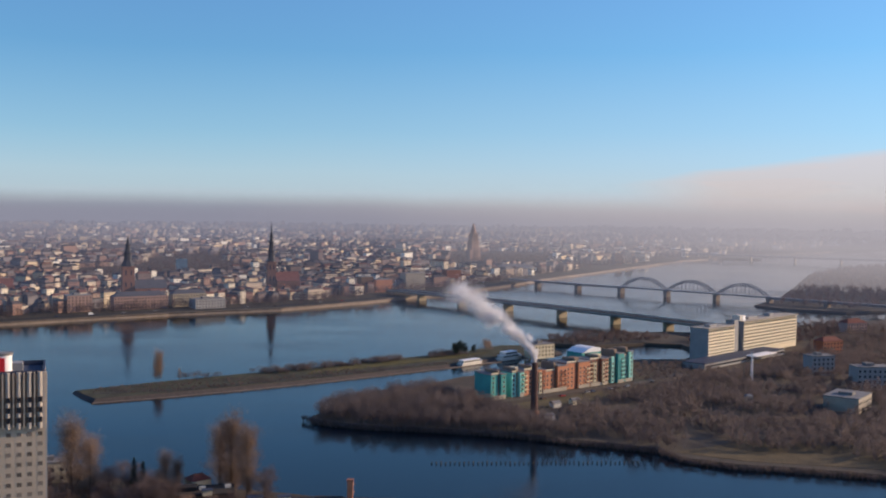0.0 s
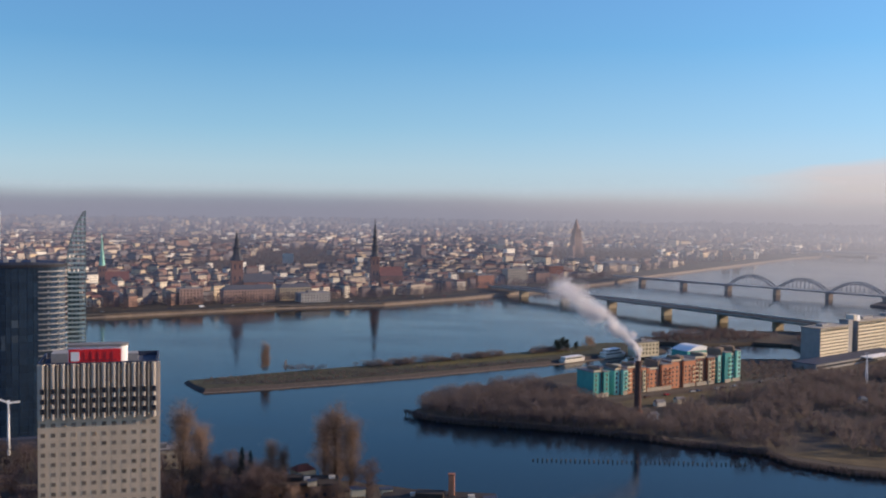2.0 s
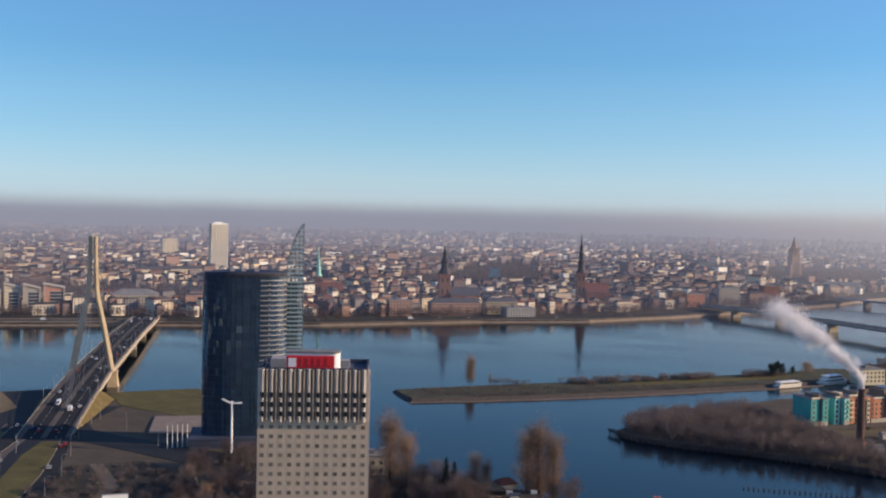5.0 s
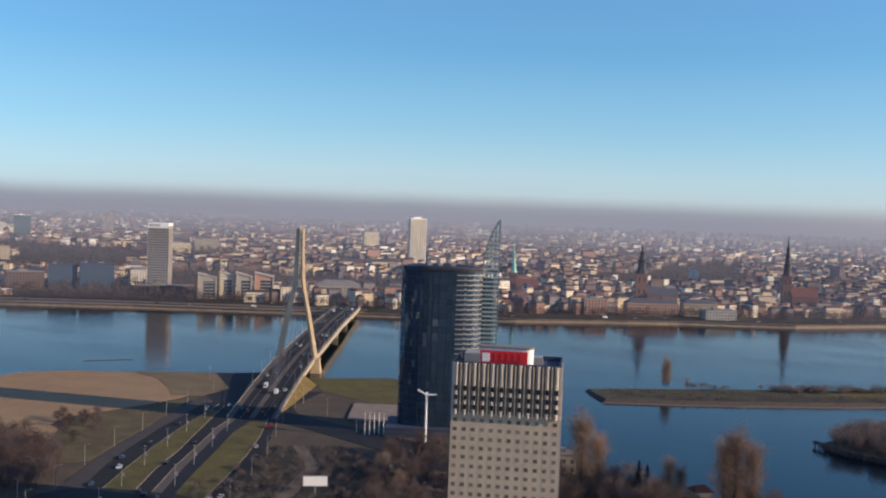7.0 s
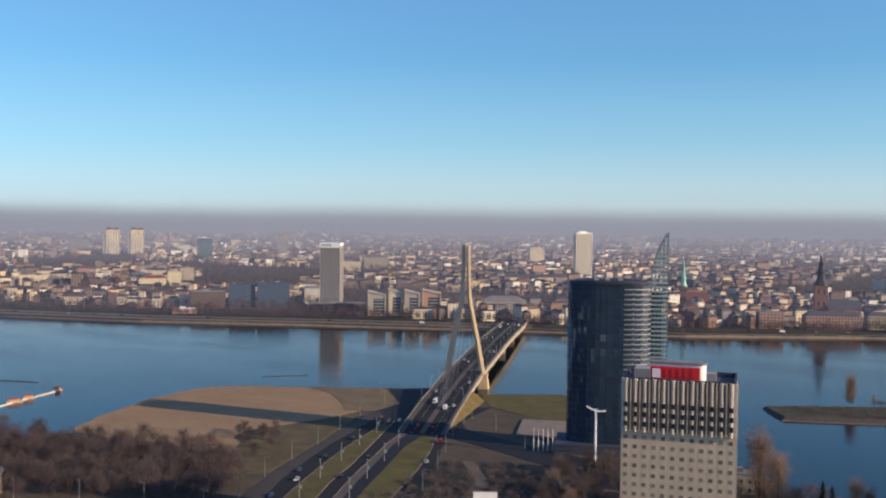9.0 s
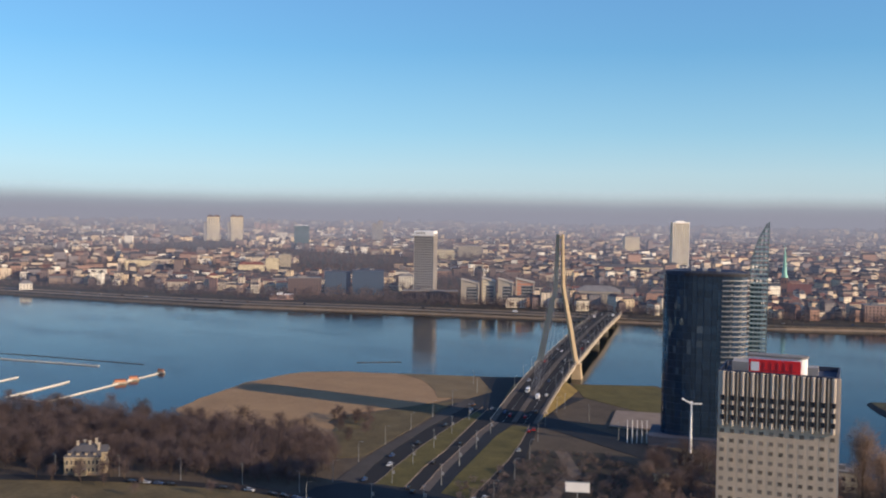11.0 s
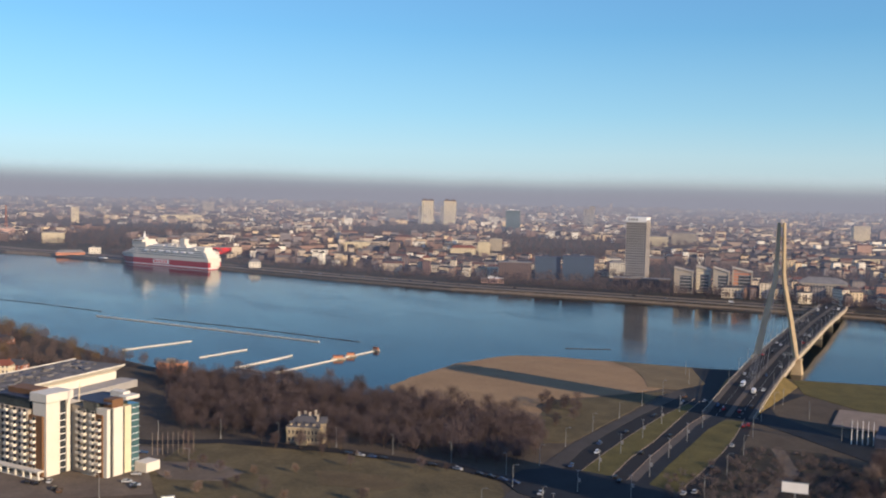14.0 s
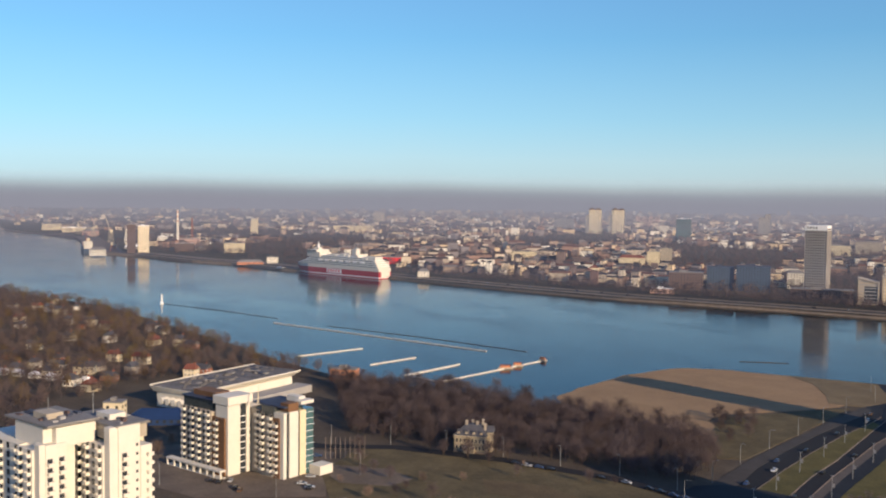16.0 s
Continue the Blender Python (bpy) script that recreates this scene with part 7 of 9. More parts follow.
    for k in range(26):
        x, y, z = (clutter.uniform(-26, -2), clutter.uniform(4, 13.5), 51.3) if k % 2 else (ox + clutter.uniform(-24, -2), oy + clutter.uniform(4, 19), 52.7)
        part("roof_unit", boxes((x, x + clutter.uniform(0.8, 3.0), y, y + clutter.uniform(0.8, 2.0), z, z + clutter.uniform(0.3, 1.1))), clutter.choice((M_ROOFBLUE, M_DULLBROWN, M_GREYWALL)), t)
    for x, y in ((ox - 12, oy + 10), (-22, 8)):
        bm = bmesh.new()
        tube(bm, [(x, y, 50), (x, y, 59)], [0.16, 0.08], 6)
        part("mast", bm, M_STEEL, t)


white_tower_block()


def exhibition_hall():
    a, b = Vector((-566, 121)), Vector((-616, 200))
    ang = math.degrees(math.atan2(b.y - a.y, b.x - a.x))
    t = thing("exhibition_hall", "long exhibition hall with white walls and stained dark roof", "exhibition hall", pose(-574.5, 126, 2.5, 0, 0, ang + 0))
    w, d = 88.0, 37.0
    part("wall", boxes((2, w - 4, -1 + 2, d - 2, 0, 9)), M_WHITE, t)
    bm = bmesh.new()
    for x0, x1, y0, y1, z0, z1 in ((-1, w + 1, 0.2, d, 9, 12.2),):
        v = [bm.verts.new(p) for p in ((x0 + 2, y0 + 2.5, z0), (x1 - 2, y0 + 2.5, z0), (x1 - 2, y1, z0), (x0 + 2, y1, z0), (x0, y0 - 2, z1), (x1, y0 - 2, z1), (x1, y1 + 1, z1), (x0, y1 + 1, z1))]
        for q in ((3, 2, 1, 0), (4, 5, 6, 7), (0, 1, 5, 4), (1, 2, 6, 5), (2, 3, 7, 6), (3, 0, 4, 7)):
            bm.faces.new([v[i] for i in q])
    part("fascia", bm, M_WHITE, t, "white flaring roof edge")
    part("roof", boxes((-0.2, w + 0.2, -1.4, d + 0.4, 12.2, 12.6)), M_HALLROOF, t)
    part("roof_rim", boxes((-1, w + 1, d + 0.4, d + 1.0, 12.2, 13.1), (-1, w + 1, -1.8, -1.4, 12.2, 12.9)), M_WHITE, t)
    rnd = random.Random(5)
    for k in range(60):
        x, y = rnd.uniform(4, w - 6), rnd.uniform(4, d - 5)
        part("roof_unit", boxes((x, x + rnd.uniform(1.5, 5), y, y + rnd.uniform(1, 2.5), 12.6, 12.6 + rnd.uniform(0.3, 0.9))), rnd.choice((M_ROOFGREY, M_ROOFBLUE, M_HALLROOF, M_HALLROOF)), t)
    for k in range(4):
        bm = bmesh.new()
        tube(bm, [(-5.5, 9 + 5 * k, 5.4), (-0.5, 9 + 5 * k, 5.4)], [2.0, 2.0], 10)
        part("barrel_canopy", bm, M_WHITE, t)
    part("annex", boxes((4, 88, -12, 0.8, 0, 4.5)), M_GREYWALL, t)
    return t


exhibition_hall()
t = block("blue_hall", "low blue metal sports hall with a curved top", "hall", -560, 84, 68, 34, 16, 8, M_DEEPBLUE, M_DEEPBLUE, "hip", 2.5)
block("yellow_house", "small yellow house beside the blue hall", "house", -571, 74, 62, 10, 9, 11, M_CREAM, M_ROOFGREY, "flat", 2.5)
block("orange_boathouse", "orange brick boathouse by the marina", "boathouse", -648, 232, 50, 18, 9, 7, M_ORANGE, M_ROOFGREY, "flat", 2.5)


def villa():
    t = thing("villa", "old limestone villa with a hipped slate roof and pale chimneys", "villa", pose(-440.6, 222.6, 2.5, 0, 0, 48) @ Matrix.Diagonal((0.7, 0.78, 0.84, 1.0)))
    w, d, e = 23.0, 15.0, 9.6
    part("wall", boxes((0, w, 0, d, 0, e)), M_VILLA, t)
    part("plinth", boxes((-0.3, w + 0.3, -0.3, d + 0.3, 0, 1.0)), M_STONE, t)
    part("cornice", boxes((-0.35, w + 0.35, -0.35, d + 0.35, e, e + 0.45)), M_CONC, t)
    bm = bmesh.new()
    lo = [bm.verts.new(p) for p in ((-0.6, -0.6, e + 0.45), (w + 0.6, -0.6, e + 0.45), (w + 0.6, d + 0.6, e + 0.45), (-0.6, d + 0.6, e + 0.45))]
    hi = [bm.verts.new(p) for p in ((6.5, 5.6, e + 6.0), (w - 6.0, 5.6, e + 6.0), (w - 6.0, d - 5.6, e + 6.0), (6.5, d - 5.6, e + 6.0))]
    for i in range(4):
        bm.faces.new((lo[i], lo[(i + 1) % 4], hi[(i + 1) % 4], hi[i]))
    bm.faces.new(hi)
    bm.faces.new(lo[::-1])
    part("roof", bm, M_SLATE, t, "hipped grey slate roof")
    # a gabled bay on the sunny end and a porch in front
    part("bay", boxes((w, w + 2.6, 4, 11, 0, e + 2.2)), M_VILLA, t)
    bm = bmesh.new()
    gable(bm, -4.2, 4.2, -3.2, 4.0, 0, 3.4)
    bay_roof = part("bay_roof", bm, M_SLATE, t)
    bay_roof.matrix_basis = pose(w - 0.6, 7.5, e + 2.2)
    part("porch", boxes((8, 15, -3.6, 0, 0, 3.4)), M_VILLA, t)
    part("porch_roof", boxes((7.7, 15.3, -3.9, 0, 3.4, 3.8)), M_CONC, t)
    for x in (3.2, 8.8, 14.2, 19.6):
        part("dormer", boxes((x - 0.9, x + 0.9, 0.3, 3.4, e + 0.4, e + 2.6)), M_VILLA, t)
        bm = bmesh.new()
        gable(bm, -1.1, 1.1, 0, 3.2, 0, 1.0)
        top = part("dormer_roof", bm, M_SLATE, t)
        top.matrix_basis = pose(x, 0.2, e + 2.6)
    for x, y, z in ((6.6, 5.2, 8.0), (9.8, 9.8, 7.6), (14.2, 6.0, 7.8), (17.4, 9.6, 8.4), (20.2, 5.0, 6.8)):
        part("chimney", boxes((x, x + 1.5, y, y + 1.1, e + 2.6, e + z), (x - 0.15, x + 1.65, y - 0.15, y + 1.25, e + z, e + z + 0.35)), M_CONC, t, "pale rendered chimney")
    win = window_mesh(1.15, 2.1, 0.1, 0.22)
    win.materials.append(M_WINDOW)
    win.materials.append(M_CONC)
    facade(t, win, [2.0, 4.8, 7.6, 10.4, 13.2, 16.0, 18.6, 21.2], [2.9, 7.0], -0.02)
    facade(t, win, [2.2, 12.8], [2.9, 7.0], -0.02, 90, (w, 0, 0))
    facade(t, win, [6.0, 9.0], [2.9, 7.0], -2.62, 90, (w, 0, 0))


villa()


def cottage(x, y, ang, w, d, h, wall, roof, label):
    t = thing("cottage", label, "house", pose(x, y, 2.5, 0, 0, ang), "cottages among the trees")
    part("wall", boxes((-w / 2, w / 2, -d / 2, d / 2, 0, h)), wall, t)
    bm = bmesh.new()
    gable(bm, -w / 2, w / 2, -d / 2, d / 2, h, h + d * 0.42, hip=0.0 if w > 10 else 1.5)
    part("roof", bm, roof, t)
    part("chimney", boxes((w * 0.2, w * 0.2 + 0.8, 0.5, 1.3, h + 1, h + d * 0.42 + 1.0)), M_BRICK, t)
    win = window_mesh(1.2, 1.4, 0.06, 0.12)
    win.materials.append(M_WINDOW)
    win.materials.append(M_WHITEPAINT)
    facade(t, win, [-w * 0.3, 0, w * 0.3], [1.8] if h < 5 else [1.8, 4.8], -d / 2 - 0.02)
    facade(t, win, [-d * 0.22, d * 0.22], [1.8] if h < 5 else [1.8, 4.8], 0, 90, (w / 2 + 0.02, 0, 0))
    return t


ISLE_LOTS = []
lot = random.Random(63)
while len(ISLE_LOTS) < 12:
    x = lot.uniform(-1250, -690)
    y = lot.uniform(20, 60 + (-x - 600) * -0.08 + 120)
    if all((x - a) ** 2 + (y - b) ** 2 > 400 for a, b in ISLE_LOTS):
        ISLE_LOTS.append((x, y))


def cottages():
    rnd = random.Random(21)
    looks = [(M_CREAM, M_TILE, "cream cottage with a red tiled roof"), (M_WHITE, M_SLATE, "white cottage with a grey roof"), (M_CONC, M_SLATE, "sandy cottage among bare trees"), (M_CREAM, M_SLATE, "pale yellow cottage with a dark roof"), (M_BRICK, M_SLATE, "red wooden cottage with a dark roof")]
    spots = [(-1157, 84), (-1120, 96), (-1175, 60), (-995, 118), (-975, 108), (-960, 128), (-934, 165), (-915, 170), (-840, 170), (-820, 175), (-848, 150), (-769, 53), (-750, 40), (-735, 62), (-789, 70), (-668, 79), (-690, 70), (-720, 113), (-732, 83), (-700, 95), (-694, 148), (-880, 120), (-900, 90), (-860, 60), (-820, 40), (-1050, 60)]
    spots += ISLE_LOTS
    for k, (x, y) in enumerate(spots):
        wall, roof, label = looks[k % 5]
        cottage(x, y, rnd.choice((40, 60, 130, 150)) + rnd.uniform(-8, 8), rnd.uniform(8, 13), rnd.uniform(6, 8.5), rnd.choice((3.2, 4.5, 5.5)), wall, roof, label)
    # a row of pale sheds
    for k in range(7):
        cottage(-760 + 11 * k, 22 + 9.5 * k, 40, 7, 5, 2.8, M_WHITE, M_WHITEPAINT, "small white garage in a row")


cottages()

# low workshops and houses on the near shore
block("shore_workshop", "flat-roofed dark workshop by the shore", "workshop", -116, 414, 12, 34, 14, 6, M_BRONZE, M_TARROOF, "flat", 2.5)
block("shore_workshop", "flat-roofed brown workshop by the shore", "workshop", -62, 404, -2, 46, 16, 5, M_BRONZE, M_TARROOF, "flat", 2.5)
for x, y in ((-98, 424), (-88, 428), (-50, 410), (-26, 410)):
    t = thing("roof_hatch", "pale roof light box", "roof light", pose(x, y, 9.2 if x < -80 else 8.2, 0, 0, 20))
    part("body", boxes((0, 2.6, 0, 1.6, 0, 1.3)), M_WHITE, t)
t = thing("brick_chimney", "square orange brick chimney on the workshop", "chimney", pose(-33.5, 414, 7.5))
part("stack", boxes((-1.2, 1.2, -1.2, 1.2, 0, 9.2)), M_ORANGE, t)
part("cap", boxes((-1.4, 1.4, -1.4, 1.4, 9.2, 9.7)), M_BRICK, t)
block("shore_house", "sunlit cream house among shore trees", "house", -104, 437, 40, 9, 8, 9, M_CREAM, M_TILE, "hip", 2.5)
block("shore_house", "small yellow house beside the office tower", "house", -178, 455, 20, 12, 9, 9, M_CREAM, M_ROOFGREY, "flat", 2.5)

# plaza canopy, flag poles, turbine, billboard
t = thing("plaza_deck", "low pale gravel plaza deck beside the tower", "plaza", pose(-322, 494, 2.5, 0, 0, 28))
part("wall", boxes((1, 31, 1, 46, 0, 0.5)), M_GREYWALL, t)
part("roof", boxes((0, 32, 0, 48, 0.5, 0.9)), M_STONE, t, "pale gravel deck")
for k in range(5):
    ob = thing("flag_pole", "tall white flag pole in a row", "flag pole", pose(-293.5 + 2.0 * k, 468.5 + 1.7 * k, 2.5), "flag poles by the plaza")
    bm = bmesh.new()
    tube(bm, [(0, 0, 0), (0, 0, 12.5)], [0.22, 0.12], 8)
    part("pole", bm, M_WHITEPAINT, ob)
for k in range(9):
    ob = thing("flag_pole", "brown flag pole in a row", "flag pole", pose(-452.5 + 0.75 * k, 160 + 2.2 * k, 2.5), "flag poles by the car park")
    bm = bmesh.new()
    tube(bm, [(0, 0, 0), (0, 0, 10.5)], [0.16, 0.1], 6)
    part("pole", bm, M_STONE, ob)
t = thing("wind_turbine", "small white three-bladed wind turbine on a mast", "wind turbine", pose(-258, 473, 2.5, 0, 0, 28))
bm = bmesh.new()
tube(bm, [(0, 0, 0), (0, 0, 26)], [0.75, 0.45], 10)
part("mast", bm, M_WHITEPAINT, t)
part("nacelle", boxes((-0.6, 0.6, -1.6, 1.6, 25.6, 27.0)), M_WHITEPAINT, t)
for a in (125, 335, 245):
    bm = bmesh.new()
    q = radians(a + 28)
    beam(bm, (0, -1.8, 26.3), (math.cos(q) * 5.5, -1.8, 26.3 + math.sin(q) * 5.5), 0.28, 0.8)
    part("blade", bm, M_WHITEPAINT, t)


def billboard(x, y, ang, w, h, z, m, label):
    t = thing("billboard", label, "billboard", pose(x, y, 2.5, 0, 0, ang))
    part("panel", boxes((-w / 2, w / 2, -0.25, 0.25, z, z + h)), m, t)
    part("frame", boxes((-w / 2 - 0.2, w / 2 + 0.2, -0.3, 0.3, z - 0.3, z), (-w / 2 - 0.2, w / 2 + 0.2, -0.3, 0.3, z + h, z + h + 0.3)), M_STEEL, t)
    part("post", boxes((-0.35, 0.35, -0.2, 0.5, 0, z - 0.3)), M_STEEL, t)


billboard(-251, 361.5, 35, 10.5, 4.2, 3.2, M_WHITEPAINT, "large blank white billboard on a post")
billboard(-237, 408, 40, 7, 3.5, 1.5, M_CREAM, "small yellowish billboard by the trees")
billboard(-378, 140, 75, 5, 1.6, 2, M_WHITEPAINT, "white billboard beside the lawn")


# ---- on the water ----
def pontoon(pts, w=0.9):
    t = thing("floating_pontoon", "pale floating pontoon walkway of the marina", "pontoon", group="marina pontoons")
    for a, b in zip(pts, pts[1:]):
        bm = bmesh.new()
        beam(bm, (*a, 0.35), (*b, 0.35), w, 0.7)
        part("walkway", bm, M_WHITE, t)


pontoon([(-969, 288), (-850, 343), (-731, 398)], 1.5)
pontoon([(-670, 413), (-645, 357), (-621, 301), (-637, 297), (-653, 292), (-665, 317), (-677, 342)])
pontoon([(-681, 348), (-654, 290)])
pontoon([(-722, 330), (-704, 284)])
pontoon([(-781, 308), (-763, 246)])
for k in range(3):
    t = thing("log_boom", "dark floating boom on the water", "boom", group="floating booms")
    bm = bmesh.new()
    pts = [[(-930, 330), (-820, 385), (-716, 428)], [(-610, 560), (-588, 590)], [(-1178, 221), (-1090, 266), (-1000, 302)]][k]
    for a, b in zip(pts, pts[1:]):
        beam(bm, (*a, 0.12), (*b, 0.12), 1.6, 0.3)
    part("float", bm, M_RIPRAP, t)
for x, y, a, k in ((-651, 371, 65, 1.0), (-657, 385, 65, 0.75), (-671, 416, 20, 0.6)):
    t = thing("marina_hut", "brown orange wooden hut boat on the pontoon", "hut", pose(x, y, 0.7, 0, 0, a))
    part("hull", boxes((-5.4 * k, 5.4 * k, -1.7 * k, 1.7 * k, -0.6, 0.6)), M_CONC, t)
    part("cabin", boxes((-4 * k, 3.5 * k, -1.3 * k, 1.3 * k, 0.6, 2.0)), M_ORANGE, t)
    bm = bmesh.new()
    gable(bm, -4 * k, 3.5 * k, -1.3 * k, 1.3 * k, 2.0, 2.6)
    part("roof", bm, M_TILE, t)
t = thing("navigation_buoy", "slim white navigation beacon in the river", "beacon", pose(-1182.6, 218.5, 0))
bm = bmesh.new()
tube(bm, [(0, 0, -1), (0, 0, 1.5), (0, 0, 1.6), (0, 0, 10.5)], [2.2, 2.0, 1.0, 0.8], 10)
part("body", bm, M_WHITEPAINT, t)
bm = bmesh.new()
tube(bm, [(0, 0, 10.5), (0, 0, 12.2)], [0.5, 0.4], 8)
part("lantern", bm, M_STEEL, t)


def ferry():
    t = thing("ferry", "large white cruise ferry with a red lower hull", "ferry", pose(-1511, 556, 0, 0, 0, 202.5))
    l, w = 202.0, 26.0

    def hull(z0, z1, grow, m, name):
        bm = bmesh.new()
        prof = [(-l / 2, -w / 2), (l * 0.3, -w / 2), (l * 0.42, -w * 0.36), (l * 0.49 + grow, 0), (l * 0.42, w * 0.36), (l * 0.3, w / 2), (-l / 2, w / 2)]
        lo = [bm.verts.new((x - (4 if x > l * 0.4 else 0), y, z0)) for x, y in prof]
        hi = [bm.verts.new((x, y, z1)) for x, y in prof]
        for i in range(7):
            bm.faces.new((lo[i], lo[(i + 1) % 7], hi[(i + 1) % 7], hi[i]))
        bm.faces.new(hi)
        bm.faces.new(lo[::-1])
        part(name, bm, m, t)

    hull(-2, 1.2, 0, M_REDHULL, "boot_top")
    hull(1.2, 2.6, 0.4, M_WHITEPAINT, "boot_stripe")
    hull(2.6, 11.0, 1.5, M_REDHULL, "hull")
    hull(11.0, 16.0, 3.5, M_WHITE, "upper_hull")
    decks = ((-98, 80, 0.2), (-97, 72, 0.5), (-94, 66, 1.4), (-90, 60, 2.2), (-70, 54, 3.4))
    for k, (x0, x1, inset) in enumerate(decks):
        z = 16.0 + 2.9 * k
        y = w / 2 - inset
        part("deck_storey", boxes((x0, x1, -y, y, z, z + 2.5)), M_WHITE, t)
        part("deck_edge", boxes((x0 - 1.2, x1 + 1.0, -y - 0.5, y + 0.5, z + 2.5, z + 2.9)), M_WHITEPAINT, t)
        part("window_strip", boxes((x0 + 4, x1 - 3, -y - 0.06, y + 0.06, z + 0.9, z + 1.8)), M_GLASSTEAL, t)
    part("fore_house", boxes((34, 64, -12, 12, 27.6, 35)), M_WHITE, t)
    part("bridge", boxes((40, 62, -13.5, 13.5, 35, 38.6)), M_WHITE, t)
    part("bridge_window", boxes((62, 62.15, -13, 13, 36.2, 37.8), (41, 61, -13.58, 13.58, 36.2, 37.6)), M_WINDOW, t)
    part("radar_house", boxes((46, 56, -4, 4, 38.6, 41.6)), M_WHITE, t)
    bm = bmesh.new()
    prism(bm, [(-42, -4.2), (-33, -4.2), (-30, -2), (-30, 2), (-33, 4.2), (-42, 4.2)], 30.5, 43)
    part("funnel", bm, M_WHITE, t)
    part("funnel_pipe", boxes((-40, -38, -2, 2, 43, 45.5), (-36, -34, -2, 2, 43, 45.0)), M_STEEL, t)
    for x0, x1, y, z1 in ((-88, -62, 8, 32.4), (-28, -20, 7, 33.0), (-16, -6, 5, 34.4), (2, 24, 6, 32.6), (-52, -46, 10, 34.0)):
        part("deck_cabin", boxes((x0, x1, -y, y, 30.5 if x0 > -70 else 27.6, z1)), M_WHITE, t)
    part("stern_ramp", boxes((-102.5, -101, -9, 9, 3, 11)), M_WHITE, t)
    bm = bmesh.new()
    tube(bm, [(50, 0, 41.6), (50, 0, 51)], [1.6, 0.4], 8)
    beam(bm, (50, -4, 45), (50, 4, 45), 0.6)
    part("mast", bm, M_WHITEPAINT, t)
    for k in range(7):
        for s in (-1, 1):
            bm = bmesh.new()
            x = -64 + 16 * k
            tube(bm, [(x - 5, s * 12.6, 23.6), (x - 3.6, s * 12.6, 23.4), (x + 3.6, s * 12.6, 23.4), (x + 5, s * 12.6, 23.6)], [0.4, 1.2, 1.2, 0.4], 8)
            part("lifeboat", bm, M_WHITEPAINT, t, "white lifeboat")
    for s in (-1, 1):
        part("name_panel", boxes((-18, 16, s * w / 2 - 0.08, s * w / 2 + 0.08, 4.4, 10.2)), M_WHITEPAINT, t, "white panel with red lettering bars")
        for k in range(5):
            part("lettering", boxes((-14 + 6 * k, -10.5 + 6 * k, s * (w / 2 + 0.1) - 0.05, s * (w / 2 + 0.1) + 0.05, 5.6, 9.0)), M_RED, t)


ferry()


def cargo_ship():
    """A moored freighter with its white accommodation block aft."""
    t = thing("cargo_ship", "dark hulled cargo ship with cream upper works at the port quay", "ship", pose(-2262, 262, 0, 0, 0, 176))
    l, w = 150.0, 20.0
    bm = bmesh.new()
    prof = [(-l / 2, -w / 2), (l * 0.36, -w / 2), (l * 0.46, -w * 0.3), (l * 0.52, 0), (l * 0.46, w * 0.3), (l * 0.36, w / 2), (-l / 2, w / 2)]
    lo = [bm.verts.new((x * 0.96, y * 0.9, -1)) for x, y in prof]
    hi = [bm.verts.new((x, y, 9 + (4 if x > l * 0.4 else 0))) for x, y in prof]
    for i in range(7):
        bm.faces.new((lo[i], lo[(i + 1) % 7], hi[(i + 1) % 7], hi[i]))
    bm.faces.new(hi)
    bm.faces.new(lo[::-1])
    part("hull", bm, M_BLUE, t, "dark blue hull")
    for k in range(5):
        part("deck_storey", boxes((-l * 0.46 + k, -l * 0.3 - k * 0.6, -8.5, 8.5, 9 + 3 * k, 11.6 + 3 * k)), M_WHITE, t)
        part("window_strip", boxes((-l * 0.46 + k + 1, -l * 0.3 - k * 0.6 - 1, -8.56, 8.56, 10 + 3 * k, 10.9 + 3 * k)), M_WINDOW, t)
    part("funnel", boxes((-l * 0.44, -l * 0.4, -3, 3, 24, 31)), M_CREAM, t)
    for k in range(4):
        part("hatch", boxes((-30 + 25 * k, -10 + 25 * k, -7, 7, 9, 12.5 + (k % 2) * 5)), (M_CREAM, M_ROSE)[k % 2], t)
    for x in (-34, 16):
        bm = bmesh.new()
        tube(bm, [(x, 0, 9), (x, 0, 30)], [0.9, 0.5], 8)
        beam(bm, (x, 0, 26), (x + 18, 0, 32), 0.7)
        part("derrick", bm, M_BRICK, t)


cargo_ship()
boat("tug", "small dark harbour tug by the quay", -1640, 497, 200, 22, 7, 1, M_RIPRAP)


# ---- lamps and vehicles ----
def street_lamp():
    t = thing("street_lamp", "tall grey street lamp beside the road", "street lamp", pose(0, 0, -100), "street lamps along the roads")
    bm = bmesh.new()
    tube(bm, [(0, 0, 0), (0, 0, 1.2), (0, 0, 9.5)], [0.2, 0.15, 0.09], 8)
    part("pole", bm, M_STEEL, t)
    bm = bmesh.new()
    tube(bm, [(0, 0, 9.4), (0.8, 0, 10.0), (2.0, 0, 10.1)], [0.08, 0.07, 0.06], 6)
    part("arm", bm, M_STEEL, t)
    part("head", boxes((1.7, 2.5, -0.14, 0.14, 9.98, 10.14)), M_STEEL, t)
    return t


def advert_lamp():
    t = thing("banner_lamp", "street lamp with a white banner plate", "street lamp", pose(0, 0, -100), "street lamps along the roads")
    bm = bmesh.new()
    tube(bm, [(0, 0, 0), (0, 0, 9.5)], [0.2, 0.1], 8)
    part("pole", bm, M_STEEL, t)
    part("banner", boxes((0.15, 1.2, -0.08, 0.08, 4.6, 6.2)), M_LOUVRE, t)
    part("head", boxes((-0.8, 0.8, -0.14, 0.14, 9.5, 9.66)), M_STEEL, t)
    return t


